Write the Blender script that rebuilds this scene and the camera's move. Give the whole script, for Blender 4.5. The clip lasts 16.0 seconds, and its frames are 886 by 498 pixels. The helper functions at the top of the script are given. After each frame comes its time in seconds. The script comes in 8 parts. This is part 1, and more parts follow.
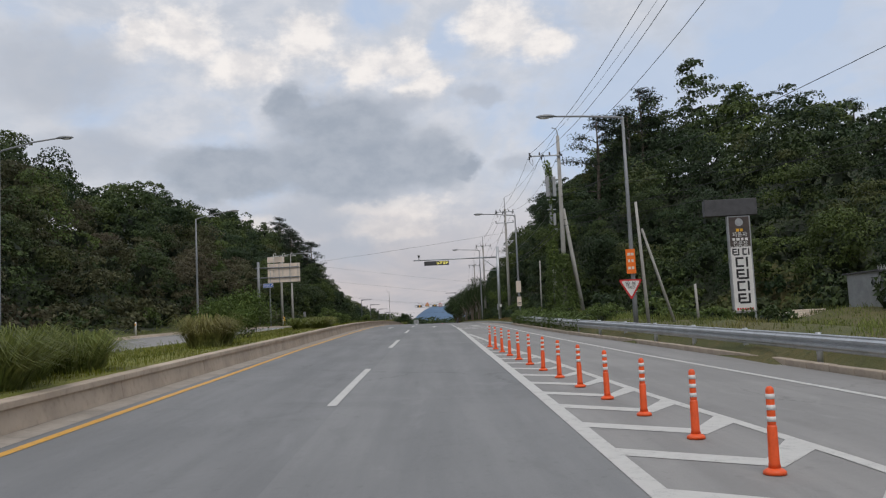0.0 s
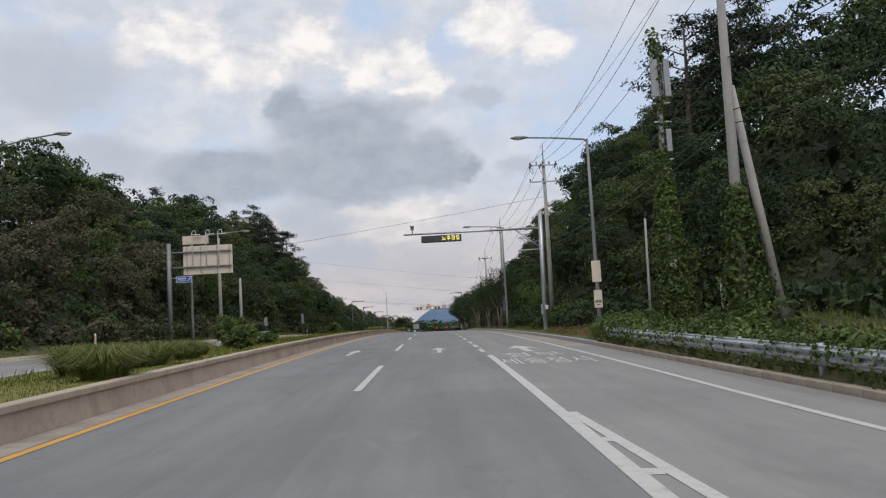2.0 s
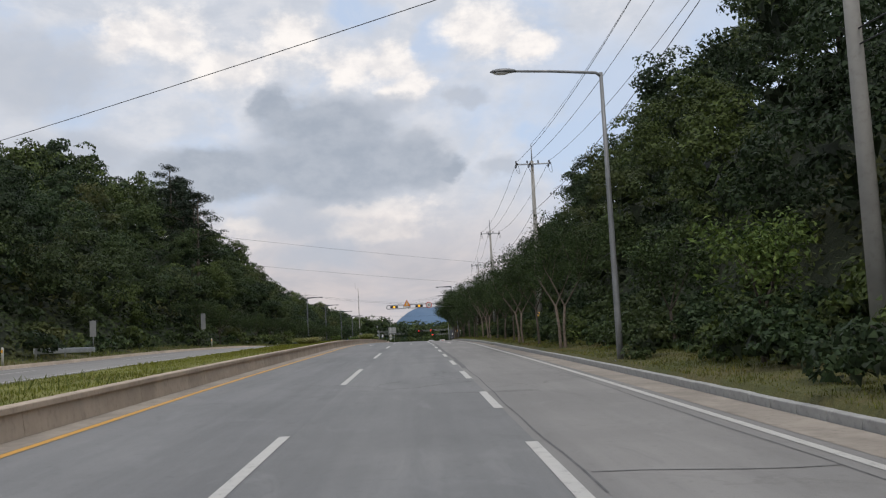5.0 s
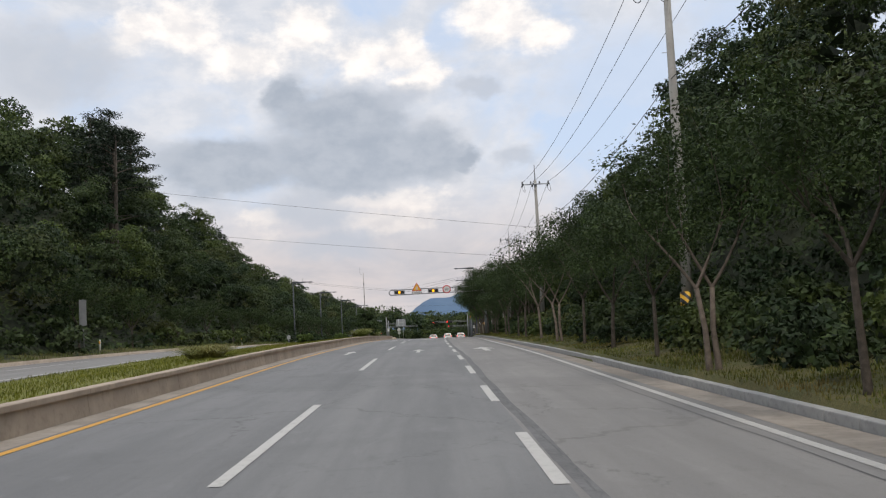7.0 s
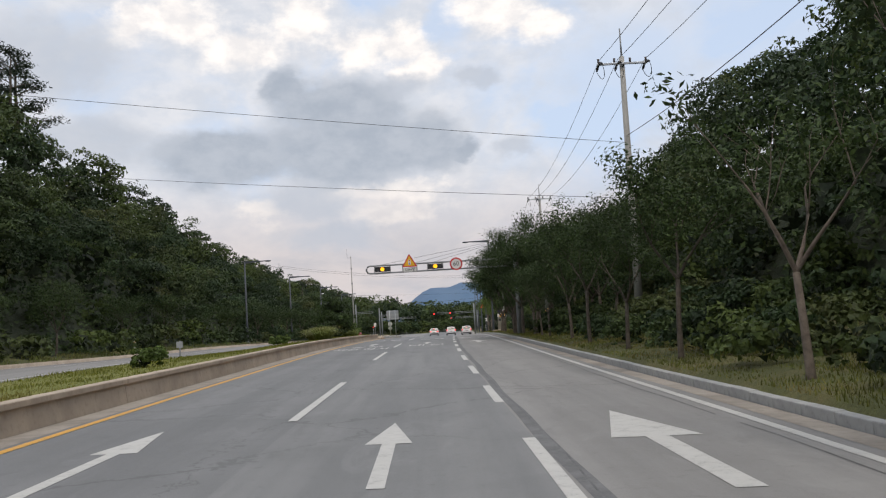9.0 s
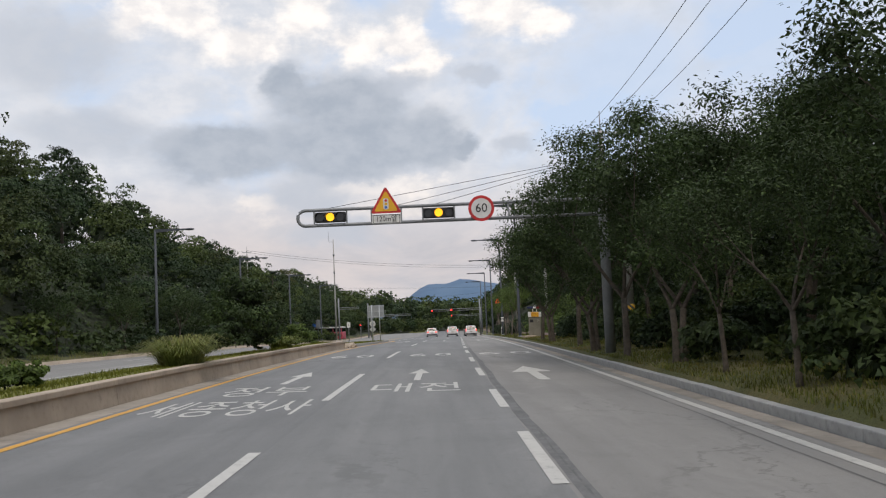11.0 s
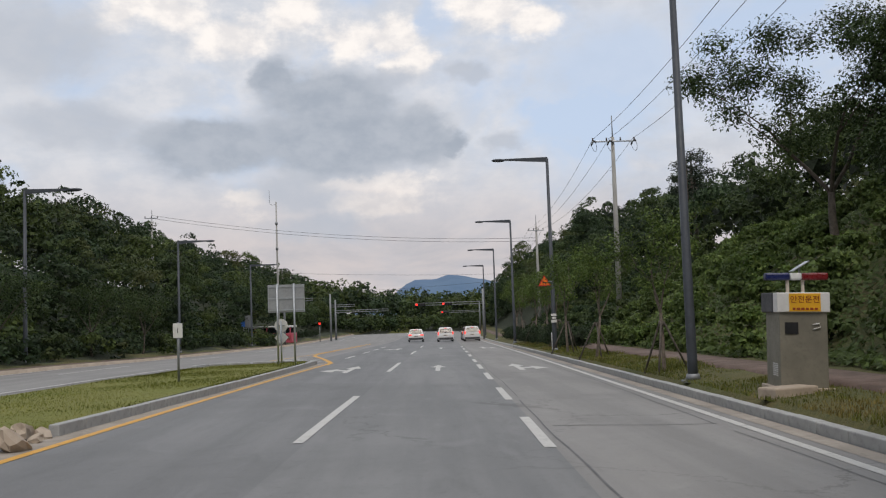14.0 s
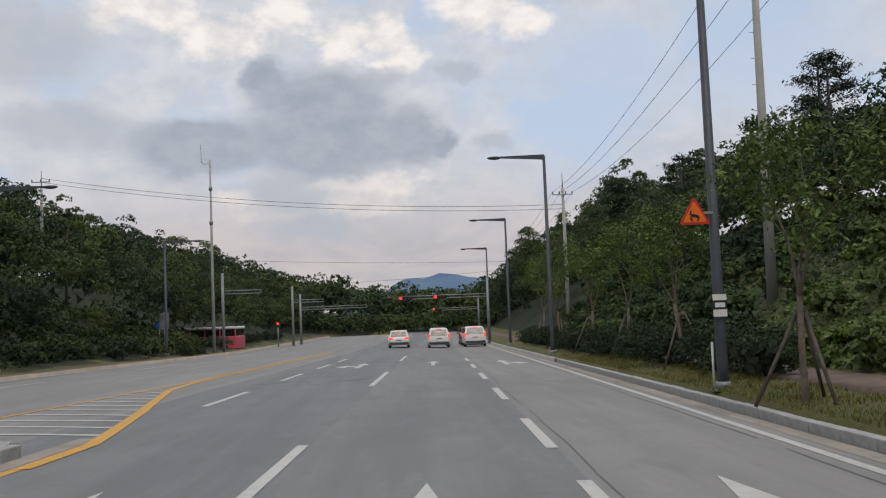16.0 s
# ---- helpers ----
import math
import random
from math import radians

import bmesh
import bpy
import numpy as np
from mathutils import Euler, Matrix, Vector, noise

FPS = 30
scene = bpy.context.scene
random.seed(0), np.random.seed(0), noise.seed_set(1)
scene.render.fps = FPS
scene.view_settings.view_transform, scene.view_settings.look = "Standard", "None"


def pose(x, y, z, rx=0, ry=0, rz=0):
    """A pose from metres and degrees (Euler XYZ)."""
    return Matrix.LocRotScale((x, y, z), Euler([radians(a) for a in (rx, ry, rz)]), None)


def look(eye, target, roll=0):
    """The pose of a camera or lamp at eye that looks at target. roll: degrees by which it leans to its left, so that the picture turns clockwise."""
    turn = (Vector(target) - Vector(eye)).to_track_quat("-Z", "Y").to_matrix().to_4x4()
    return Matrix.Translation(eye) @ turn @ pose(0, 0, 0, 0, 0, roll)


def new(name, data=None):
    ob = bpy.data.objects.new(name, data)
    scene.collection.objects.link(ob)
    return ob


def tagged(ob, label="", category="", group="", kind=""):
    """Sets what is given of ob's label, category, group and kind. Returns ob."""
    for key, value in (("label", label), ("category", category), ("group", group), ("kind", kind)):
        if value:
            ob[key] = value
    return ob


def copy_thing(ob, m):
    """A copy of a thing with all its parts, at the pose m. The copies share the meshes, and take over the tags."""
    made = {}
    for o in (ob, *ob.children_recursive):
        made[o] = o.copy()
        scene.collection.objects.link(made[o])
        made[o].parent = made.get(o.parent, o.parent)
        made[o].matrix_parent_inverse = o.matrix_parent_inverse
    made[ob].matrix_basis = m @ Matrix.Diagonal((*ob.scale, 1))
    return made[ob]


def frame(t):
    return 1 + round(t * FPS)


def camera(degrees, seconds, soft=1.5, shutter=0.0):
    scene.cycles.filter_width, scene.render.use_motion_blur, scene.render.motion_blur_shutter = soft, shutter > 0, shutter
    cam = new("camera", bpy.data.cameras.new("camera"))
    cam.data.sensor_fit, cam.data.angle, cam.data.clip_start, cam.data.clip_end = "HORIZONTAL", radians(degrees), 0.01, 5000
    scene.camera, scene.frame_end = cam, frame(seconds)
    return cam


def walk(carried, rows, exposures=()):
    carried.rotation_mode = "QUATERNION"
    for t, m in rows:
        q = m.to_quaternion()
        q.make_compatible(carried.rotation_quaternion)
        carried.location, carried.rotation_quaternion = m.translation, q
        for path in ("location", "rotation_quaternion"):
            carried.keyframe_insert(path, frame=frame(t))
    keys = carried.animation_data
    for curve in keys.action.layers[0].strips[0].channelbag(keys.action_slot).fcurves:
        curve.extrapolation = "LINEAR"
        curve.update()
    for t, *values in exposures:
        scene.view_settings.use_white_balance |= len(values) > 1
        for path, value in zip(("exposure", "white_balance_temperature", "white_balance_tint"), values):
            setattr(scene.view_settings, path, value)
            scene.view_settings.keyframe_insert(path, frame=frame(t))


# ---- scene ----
cam = camera(51.7, 16.0, soft=1.2)
# seconds, eye, then yaw (left), pitch (up) and lean, in degrees
ROWS = [
    (0.0, 1.61, 1.30, 1.258, -0.97, 5.48, -2.72),
    (0.5, 1.65, 10.20, 1.595, -1.18, 5.47, -3.07),
    (1.0, 1.70, 19.10, 1.920, -1.25, 5.44, -3.21),
    (1.5, 1.69, 27.90, 2.218, -1.09, 5.54, -3.28),
    (2.0, 1.66, 36.60, 2.499, -0.88, 5.60, -3.20),
    (2.5, 1.66, 45.43, 2.790, -0.86, 5.55, -3.18),
    (3.0, 1.71, 54.15, 3.080, -1.37, 5.57, -3.17),
    (3.5, 1.80, 62.48, 3.339, -1.99, 5.58, -3.31),
    (4.0, 1.88, 70.96, 3.582, -2.21, 5.60, -3.12),
    (6.5, 2.19, 112.78, 4.482, -1.16, 5.18, -2.95),
    (7.0, 2.22, 121.17, 4.617, -1.00, 4.99, -3.11),
    (7.5, 2.22, 129.59, 4.737, -0.86, 4.84, -2.95),
    (8.0, 2.20, 138.19, 4.851, -0.81, 4.67, -2.99),
    (8.5, 2.17, 146.90, 4.974, -0.88, 4.51, -3.16),
    (9.0, 2.14, 155.14, 5.084, -1.01, 4.39, -3.39),
    (11.5, 2.16, 193.80, 5.275, -1.15, 4.20, -2.46),
    (12.0, 2.22, 201.82, 5.281, -1.29, 4.21, -2.53),
    (12.5, 2.30, 209.79, 5.275, -1.57, 4.16, -2.55),
    (13.0, 2.39, 217.53, 5.246, -1.76, 4.11, -2.18),
    (13.5, 2.51, 224.93, 5.207, -1.82, 4.01, -2.09),
    (14.0, 2.65, 232.14, 5.154, -1.87, 4.00, -2.06),
    (14.5, 2.82, 239.32, 5.080, -1.96, 4.08, -2.26),
    (15.0, 3.00, 246.35, 4.990, -1.87, 3.95, -2.18),
    (15.5, 3.19, 253.13, 4.888, -2.08, 3.91, -2.31),
    (16.0, 3.38, 259.82, 4.782, -2.43, 3.97, -2.30),
]


def eye_pose(x, y, z, yaw, pitch, lean):
    a, b = radians(yaw), radians(pitch)
    ahead = Vector((-math.sin(a) * math.cos(b), math.cos(a) * math.cos(b), math.sin(b)))
    return look(Vector((x, y, z)), Vector((x, y, z)) + ahead * 10, lean)


LIGHT = [(0.0, 0.0), (2.5, 0.12), (4.0, 0.12), (6.5, 0.2), (7.2, 0.28), (9.0, 0.27), (12.0, 0.25), (12.5, 0.30), (13.0, 0.22), (14.0, 0.13), (15.0, 0.10), (16.0, 0.02)]
walk(cam, [(t, eye_pose(*r)) for t, *r in ROWS], [(t, stops, 6560 if t < 5 else 6690, 11) for t, stops in LIGHT])

# ---- light ----
SUN_UP, SUN_TURN = radians(58), radians(174)


class Nodes:
    """Small wrapper to wire node trees."""

    def __init__(self, tree):
        self.t = tree

    def add(self, kind, **props):
        n = self.t.nodes.new(kind)
        for k, val in props.items():
            if k == "op":
                n.operation = val
            elif k == "blend":
                n.blend_type = val
        return n

    def link(self, a, b):
        self.t.links.new(a, b)

    def put(self, socket, val):
        if hasattr(val, "is_output"):
            self.t.links.new(val, socket)
        else:
            socket.default_value = val

    def math(self, op, a, b=0.0, c=None, clamp=False):
        n = self.add("ShaderNodeMath", op=op)
        n.use_clamp = clamp
        self.put(n.inputs[0], a)
        self.put(n.inputs[1], b)
        if c is not None:
            self.put(n.inputs[2], c)
        return n.outputs[0]

    def vmath(self, op, a, b=(0, 0, 0)):
        n = self.add("ShaderNodeVectorMath", op=op)
        self.put(n.inputs[0], a)
        self.put(n.inputs[1], b)
        return n

    def noise(self, vec, scale, detail=4.0, rough=0.55, dist=0.0):
        n = self.add("ShaderNodeTexNoise")
        if vec is not None:
            self.link(vec, n.inputs["Vector"])
        n.inputs["Scale"].default_value = scale
        n.inputs["Detail"].default_value = detail
        n.inputs["Roughness"].default_value = rough
        n.inputs["Distortion"].default_value = dist
        return n

    def ramp(self, fac, stops, mode="LINEAR"):
        n = self.add("ShaderNodeValToRGB")
        n.color_ramp.interpolation = mode
        while len(n.color_ramp.elements) < len(stops):
            n.color_ramp.elements.new(0.5)
        for e, (p, c) in zip(n.color_ramp.elements, stops):
            e.position = p
            e.color = (*c, 1) if len(c) == 3 else c
        self.put(n.inputs[0], fac)
        return n.outputs[0]

    def span(self, val, a, b, c=0.0, d=1.0, smooth=True):
        n = self.add("ShaderNodeMapRange")
        n.interpolation_type = "SMOOTHSTEP" if smooth else "LINEAR"
        self.put(n.inputs[0], val)
        for i, q in enumerate((a, b, c, d)):
            n.inputs[i + 1].default_value = q
        return n.outputs[0]

    def mix(self, fac, a, b, blend="MIX"):
        n = self.add("ShaderNodeMixRGB", blend=blend)
        self.put(n.inputs[0], fac)
        self.put(n.inputs[1], a if hasattr(a, "is_output") else (*a, 1))
        self.put(n.inputs[2], b if hasattr(b, "is_output") else (*b, 1))
        return n.outputs[0]


# cloud forms: azimuth and elevation of each middle, then its half width and half height, in degrees
DARK_CLOUD = [(-4.2, 10.9, 7.4, 2.6), (0.3, 10.9, 3.0, 2.3), (2.6, 10.5, 1.2, 1.0), (-12.4, 10.6, 4.8, 1.9), (-8.3, 14.5, 1.8, 1.5), (-5.0, 13.3, 4.8, 2.2)]
GREY_CLOUD = [(3.7, 14.9, 1.7, 0.75), (-7.0, 7.8, 3.6, 1.25), (-6.0, 5.7, 3.2, 1.1), (-22.3, 16.1, 5.2, 2.8), (-20.2, 11.6, 4.6, 1.6), (-0.9, 14.6, 2.2, 0.8), (6.0, 10.6, 1.6, 0.8)]
WHITE_CLOUD = [(-10.8, 17.0, 3.3, 1.7), (-14.5, 18.9, 2.5, 1.8), (-7.2, 18.7, 2.4, 1.6), (-3.7, 16.8, 2.6, 1.5), (-0.8, 17.2, 2.3, 1.6), (5.4, 18.9, 3.2, 1.9), (7.9, 17.6, 2.4, 1.1), (-10.1, 7.1, 1.7, 0.9), (-17.5, 18.6, 2.0, 1.5), (0.5, 15.6, 1.9, 1.0), (-2.4, 8.2, 4.4, 0.7), (-2.0, 7.2, 3.6, 1.1)]
BLUE_GAP = [(-2.9, 20.3, 2.6, 1.4), (2.0, 18.2, 1.6, 2.2), (13.0, 14.0, 7.0, 5.0), (22.0, 16.0, 8.0, 7.0)]


def build_sky():
    world = bpy.data.worlds.new("sky")
    scene.world = world
    world.use_nodes = True
    world.node_tree.nodes.clear()
    n = Nodes(world.node_tree)
    out = n.add("ShaderNodeOutputWorld")
    bg = n.add("ShaderNodeBackground")
    n.link(bg.outputs[0], out.inputs[0])
    sky = n.add("ShaderNodeTexSky")
    sky.sky_type = "NISHITA"
    sky.sun_disc = False
    sky.sun_elevation, sky.sun_rotation = SUN_UP, SUN_TURN
    sky.air_density, sky.dust_density = 1.0, 1.5
    blue = n.mix(1.0, sky.outputs[0], (0.10, 0.105, 0.11), "MULTIPLY")
    blue = n.mix(0.8, blue, (0.545, 0.655, 0.83))
    sep = n.add("ShaderNodeSeparateXYZ")
    n.link(n.add("ShaderNodeTexCoord").outputs["Generated"], sep.inputs[0])
    az = n.math("MULTIPLY", n.math("ARCTAN2", sep.outputs[0], sep.outputs[1]), 57.3)
    el = n.math("MULTIPLY", n.math("ARCSINE", sep.outputs[2]), 57.3)
    join = n.add("ShaderNodeCombineXYZ")
    n.link(az, join.inputs[0])
    n.link(el, join.inputs[1])
    place_in_sky = join.outputs[0]
    flat = n.vmath("MULTIPLY", place_in_sky, (1.0, 1.45, 1.0)).outputs[0]
    warp = n.noise(flat, 0.30, 7.0, 0.58).outputs["Color"]
    bent = n.vmath("ADD", place_in_sky, n.vmath("MULTIPLY", n.vmath("SUBTRACT", warp, (0.5, 0.5, 0.5)).outputs[0], (4.2, 2.6, 0)).outputs[0]).outputs[0]
    billow = n.noise(flat, 0.42, 9.0, 0.60).outputs[0]
    broad = n.noise(flat, 0.10, 6.0, 0.55, 0.4).outputs[0]
    wisp = n.noise(n.vmath("MULTIPLY", place_in_sky, (0.6, 1.9, 1.0)).outputs[0], 0.16, 7.0, 0.6, 0.6).outputs[0]

    def bank(forms, ragged, lo, hi):
        """Where a bank of cloud lies: rounded forms run together, with a billowing edge."""
        val = None
        for a, e, w, h in forms:
            off = n.vmath("MULTIPLY", n.vmath("SUBTRACT", bent, (a, e, 0)).outputs[0], (1 / w, 1 / h, 0)).outputs[0]
            one = n.math("SUBTRACT", 1.0, n.vmath("LENGTH", off).outputs["Value"])
            val = one if val is None else n.math("SMOOTH_MAX", val, one, 0.25)
        return n.span(n.math("ADD", val, n.math("MULTIPLY", n.math("SUBTRACT", billow, 0.5), ragged)), lo, hi)

    veil = n.mix(n.span(billow, 0.34, 0.66), (0.55, 0.595, 0.67), (0.65, 0.675, 0.725))
    veil = n.mix(n.math("MULTIPLY", n.span(wisp, 0.5, 0.72), 0.55), veil, (0.47, 0.515, 0.59))
    cover = n.math("SUBTRACT", n.span(broad, 0.30, 0.52), n.math("MULTIPLY", bank(BLUE_GAP, 0.9, -0.1, 0.7), 0.8), clamp=True)
    col = n.mix(cover, blue, veil)
    white = n.mix(n.span(billow, 0.36, 0.64), (0.72, 0.715, 0.73), (0.90, 0.872, 0.85))
    col = n.mix(bank(WHITE_CLOUD, 1.1, -0.15, 0.55), col, white)
    low = n.span(el, 11.0, 3.0, 0.0, 0.8)
    col = n.mix(low, col, n.mix(n.span(wisp, 0.36, 0.62), (0.575, 0.52, 0.515), (0.435, 0.425, 0.455)))
    col = n.mix(n.math("MULTIPLY", bank(GREY_CLOUD, 1.2, -0.2, 0.6), 0.7), col, (0.43, 0.475, 0.55))
    shade = n.mix(n.span(billow, 0.3, 0.7), (0.345, 0.395, 0.47), (0.425, 0.47, 0.54))
    col = n.mix(bank(DARK_CLOUD, 0.7, -0.12, 0.45), col, shade)
    # an overcast sky is brighter towards the zenith
    col = n.mix(n.span(el, 22, 60), col, n.mix(1.0, col, (1.2, 1.2, 1.2), "MULTIPLY"))
    col = n.mix(n.span(sep.outputs[2], 0.0, -0.06), col, (0.10, 0.11, 0.10))
    n.link(col, bg.inputs[0])
    bg.inputs[1].default_value = 1.0


build_sky()
sun = new("sun", bpy.data.lights.new("sun", "SUN"))
sun.data.energy, sun.data.angle, sun.data.color = 1.1, radians(22), (1.0, 0.92, 0.82)
sun.matrix_basis = look(100 * Vector((math.sin(SUN_TURN) * math.cos(SUN_UP), math.cos(SUN_TURN) * math.cos(SUN_UP), math.sin(SUN_UP))), (0, 0, 0))


# ---- materials ----
def material(name, rough=0.7, metal=0.0):
    m = bpy.data.materials.new(name)
    m.use_nodes = True
    n = Nodes(m.node_tree)
    b = m.node_tree.nodes["Principled BSDF"]
    b.inputs["Roughness"].default_value, b.inputs["Metallic"].default_value = rough, metal
    return m, n, b


def bump(n, b, height, strength, dist):
    k = n.add("ShaderNodeBump")
    k.inputs["Strength"].default_value, k.inputs["Distance"].default_value = strength, dist
    n.link(height, k.inputs["Height"])
    n.link(k.outputs[0], b.inputs["Normal"])


def where(n):
    return n.add("ShaderNodeTexCoord").outputs["Object"]


def worn(name, col, spread=0.18, rough=0.6, metal=0.0, scale=3.0, grime=0.25, relief=0.0):
    """A plain surface with grain, faint stains and dirt."""
    m, n, b = material(name, rough, metal)
    p = where(n)
    fine = n.noise(p, scale * 9, 5, 0.6).outputs[0]
    broad = n.noise(p, scale, 5, 0.6, 0.4).outputs[0]
    lo, hi = [c * (1 - spread) for c in col], [min(1, c * (1 + spread)) for c in col]
    c = n.mix(n.span(broad, 0.3, 0.7), lo, hi)
    c = n.mix(n.math("MULTIPLY", n.span(fine, 0.5, 0.75), grime), c, [q * 0.55 for q in col])
    n.link(c, b.inputs["Base Color"])
    n.link(n.span(fine, 0.2, 0.8, rough - 0.1, min(1, rough + 0.12)), b.inputs["Roughness"])
    if relief:
        bump(n, b, fine, relief, 0.01)
    return m


def asphalt(name, lo, hi, tracks=True):
    m, n, b = material(name, 0.82)
    p = where(n)
    grit = n.noise(p, 55, 3, 0.7).outputs[0]
    grain = n.noise(p, 7, 6, 0.65).outputs[0]
    long = n.vmath("MULTIPLY", p, (0.9, 0.035, 1)).outputs[0]
    streak = n.noise(long, 1.6, 5, 0.6).outputs[0]
    patch = n.noise(p, 0.16, 4, 0.6, 0.6).outputs[0]
    c = n.mix(n.span(streak, 0.3, 0.7), lo, hi)
    c = n.mix(n.math("MULTIPLY", n.span(patch, 0.42, 0.66), 0.45), c, [q * 0.84 for q in lo])
    c = n.mix(n.math("MULTIPLY", n.span(grit, 0.55, 0.8), 0.5), c, [q * 0.6 for q in lo])
    c = n.mix(n.math("MULTIPLY", n.span(grit, 0.44, 0.2), 0.4), c, [min(1, q * 1.5) for q in hi])
    c = n.mix(n.math("MULTIPLY", n.span(grain, 0.56, 0.74), 0.45), c, [q * 0.7 for q in lo])
    blot = n.noise(n.vmath("MULTIPLY", p, (1, 0.35, 1)).outputs[0], 1.3, 5, 0.65, 0.8).outputs[0]
    c = n.mix(n.math("MULTIPLY", n.span(blot, 0.54, 0.72), 0.35), c, [q * 0.74 for q in lo])
    c = n.mix(n.math("MULTIPLY", n.span(blot, 0.44, 0.28), 0.3), c, [min(1, q * 1.22) for q in hi])
    crack = n.add("ShaderNodeTexVoronoi")
    crack.feature = "DISTANCE_TO_EDGE"
    crack.inputs["Scale"].default_value = 0.32
    bent = n.vmath("ADD", p, n.vmath("MULTIPLY", n.noise(p, 1.1, 5, 0.7).outputs["Color"], (1.6, 1.6, 0)).outputs[0]).outputs[0]
    n.link(n.vmath("MULTIPLY", bent, (1, 0.5, 0)).outputs[0], crack.inputs["Vector"])
    old = n.span(n.noise(p, 0.07, 2, 0.5).outputs[0], 0.52, 0.6)
    c = n.mix(n.math("MULTIPLY", n.span(crack.outputs["Distance"], 0.009, 0.003), n.math("MULTIPLY", old, 0.4)), c, [q * 0.4 for q in lo])
    n.link(c, b.inputs["Base Color"])
    bump(n, b, n.math("ADD", grit, n.math("MULTIPLY", grain, 0.6)), 0.35, 0.008)
    return m


def road_paint(name, col, wear=0.5):
    m, n, b = material(name, 0.6)
    p = where(n)
    grit = n.noise(p, 40, 5, 0.75).outputs[0]
    chips = n.noise(p, 5, 7, 0.72, 0.5).outputs[0]
    c = n.mix(n.span(chips, 0.35, 0.7), col, [q * 0.9 for q in col])
    c = n.mix(n.math("MULTIPLY", n.span(n.math("ADD", n.math("MULTIPLY", grit, 0.5), n.math("MULTIPLY", chips, 0.6)), 0.58, 0.70), wear), c, (0.17, 0.17, 0.17))
    n.link(c, b.inputs["Base Color"])
    bump(n, b, grit, 0.2, 0.004)
    return m


def leaves(name, dark, mid, light, patch=0.25, rough=0.62, warm=None, thin=0.17, tone=0.92):
    m, n, b = material(name, rough)
    p = where(n)
    each = n.add("ShaderNodeNewGeometry").outputs["Random Per Island"]
    tree = n.noise(p, patch, 3, 0.55).outputs[0]
    c = n.ramp(each, [(0.0, dark), (0.55, mid), (1.0, light)])
    c = n.mix(n.span(tree, 0.34, 0.64, 0.0, 0.8), c, [q * 0.5 for q in mid])
    if warm:
        c = n.mix(n.math("MULTIPLY", n.span(n.noise(p, patch * 0.6, 3, 0.5, 0.3).outputs[0], 0.52, 0.68), 0.7), c, warm)
    grain = n.noise(p, 8.0, 2, 0.6).outputs[0]
    c = n.mix(1.0, c, n.mix(n.span(grain, 0.32, 0.68), (0.58 * tone, 0.58 * tone, 0.6 * tone), (1.16 * tone, 1.16 * tone, 1.16 * tone)), "MULTIPLY")
    n.link(c, b.inputs["Base Color"])
    b.inputs["Specular IOR Level"].default_value = 0.25
    t = n.add("ShaderNodeBsdfTranslucent")
    n.link(c, t.inputs[0])
    mixer = n.add("ShaderNodeMixShader")
    mixer.inputs[0].default_value = thin
    n.link(b.outputs[0], mixer.inputs[1])
    n.link(t.outputs[0], mixer.inputs[2])
    n.link(mixer.outputs[0], m.node_tree.nodes["Material Output"].inputs[0])
    return m


def soil(name, a, c2, c3):
    m, n, b = material(name, 0.95)
    p = where(n)
    broad = n.noise(p, 0.35, 6, 0.62, 0.5).outputs[0]
    fine = n.noise(p, 6, 7, 0.68).outputs[0]
    c = n.mix(n.span(broad, 0.35, 0.65), a, c2)
    c = n.mix(n.span(fine, 0.42, 0.72), c, c3)
    blade = n.noise(p, 38, 4, 0.7).outputs[0]
    c = n.mix(n.math("MULTIPLY", n.span(blade, 0.45, 0.7), 0.55), c, [q * 0.55 for q in c3])
    c = n.mix(n.math("MULTIPLY", n.span(blade, 0.45, 0.28), 0.5), c, [min(1, q * 1.35) for q in c2])
    n.link(c, b.inputs["Base Color"])
    bump(n, b, fine, 0.8, 0.08)
    return m


def glow(name, col, strength):
    m, n, b = material(name, 0.3)
    b.inputs["Base Color"].default_value = (*col, 1)
    b.inputs["Emission Color"].default_value = (*col, 1)
    b.inputs["Emission Strength"].default_value = strength
    return m


def glass(name, col, rough=0.06):
    m, n, b = material(name, rough)
    b.inputs["Base Color"].default_value = (*col, 1)
    b.inputs["Specular IOR Level"].default_value = 0.8
    return m


def hazard(name):
    """Yellow and black slanting bands."""
    m, n, b = material(name, 0.5)
    p = where(n)
    s = n.add("ShaderNodeSeparateXYZ")
    n.link(p, s.inputs[0])
    k = n.math("FRACT", n.math("MULTIPLY", n.math("ADD", s.outputs[0], s.outputs[2]), 3.6))
    c = n.mix(n.math("GREATER_THAN", k, 0.5), (0.75, 0.42, 0.02), (0.02, 0.02, 0.02))
    n.link(c, b.inputs["Base Color"])
    return m


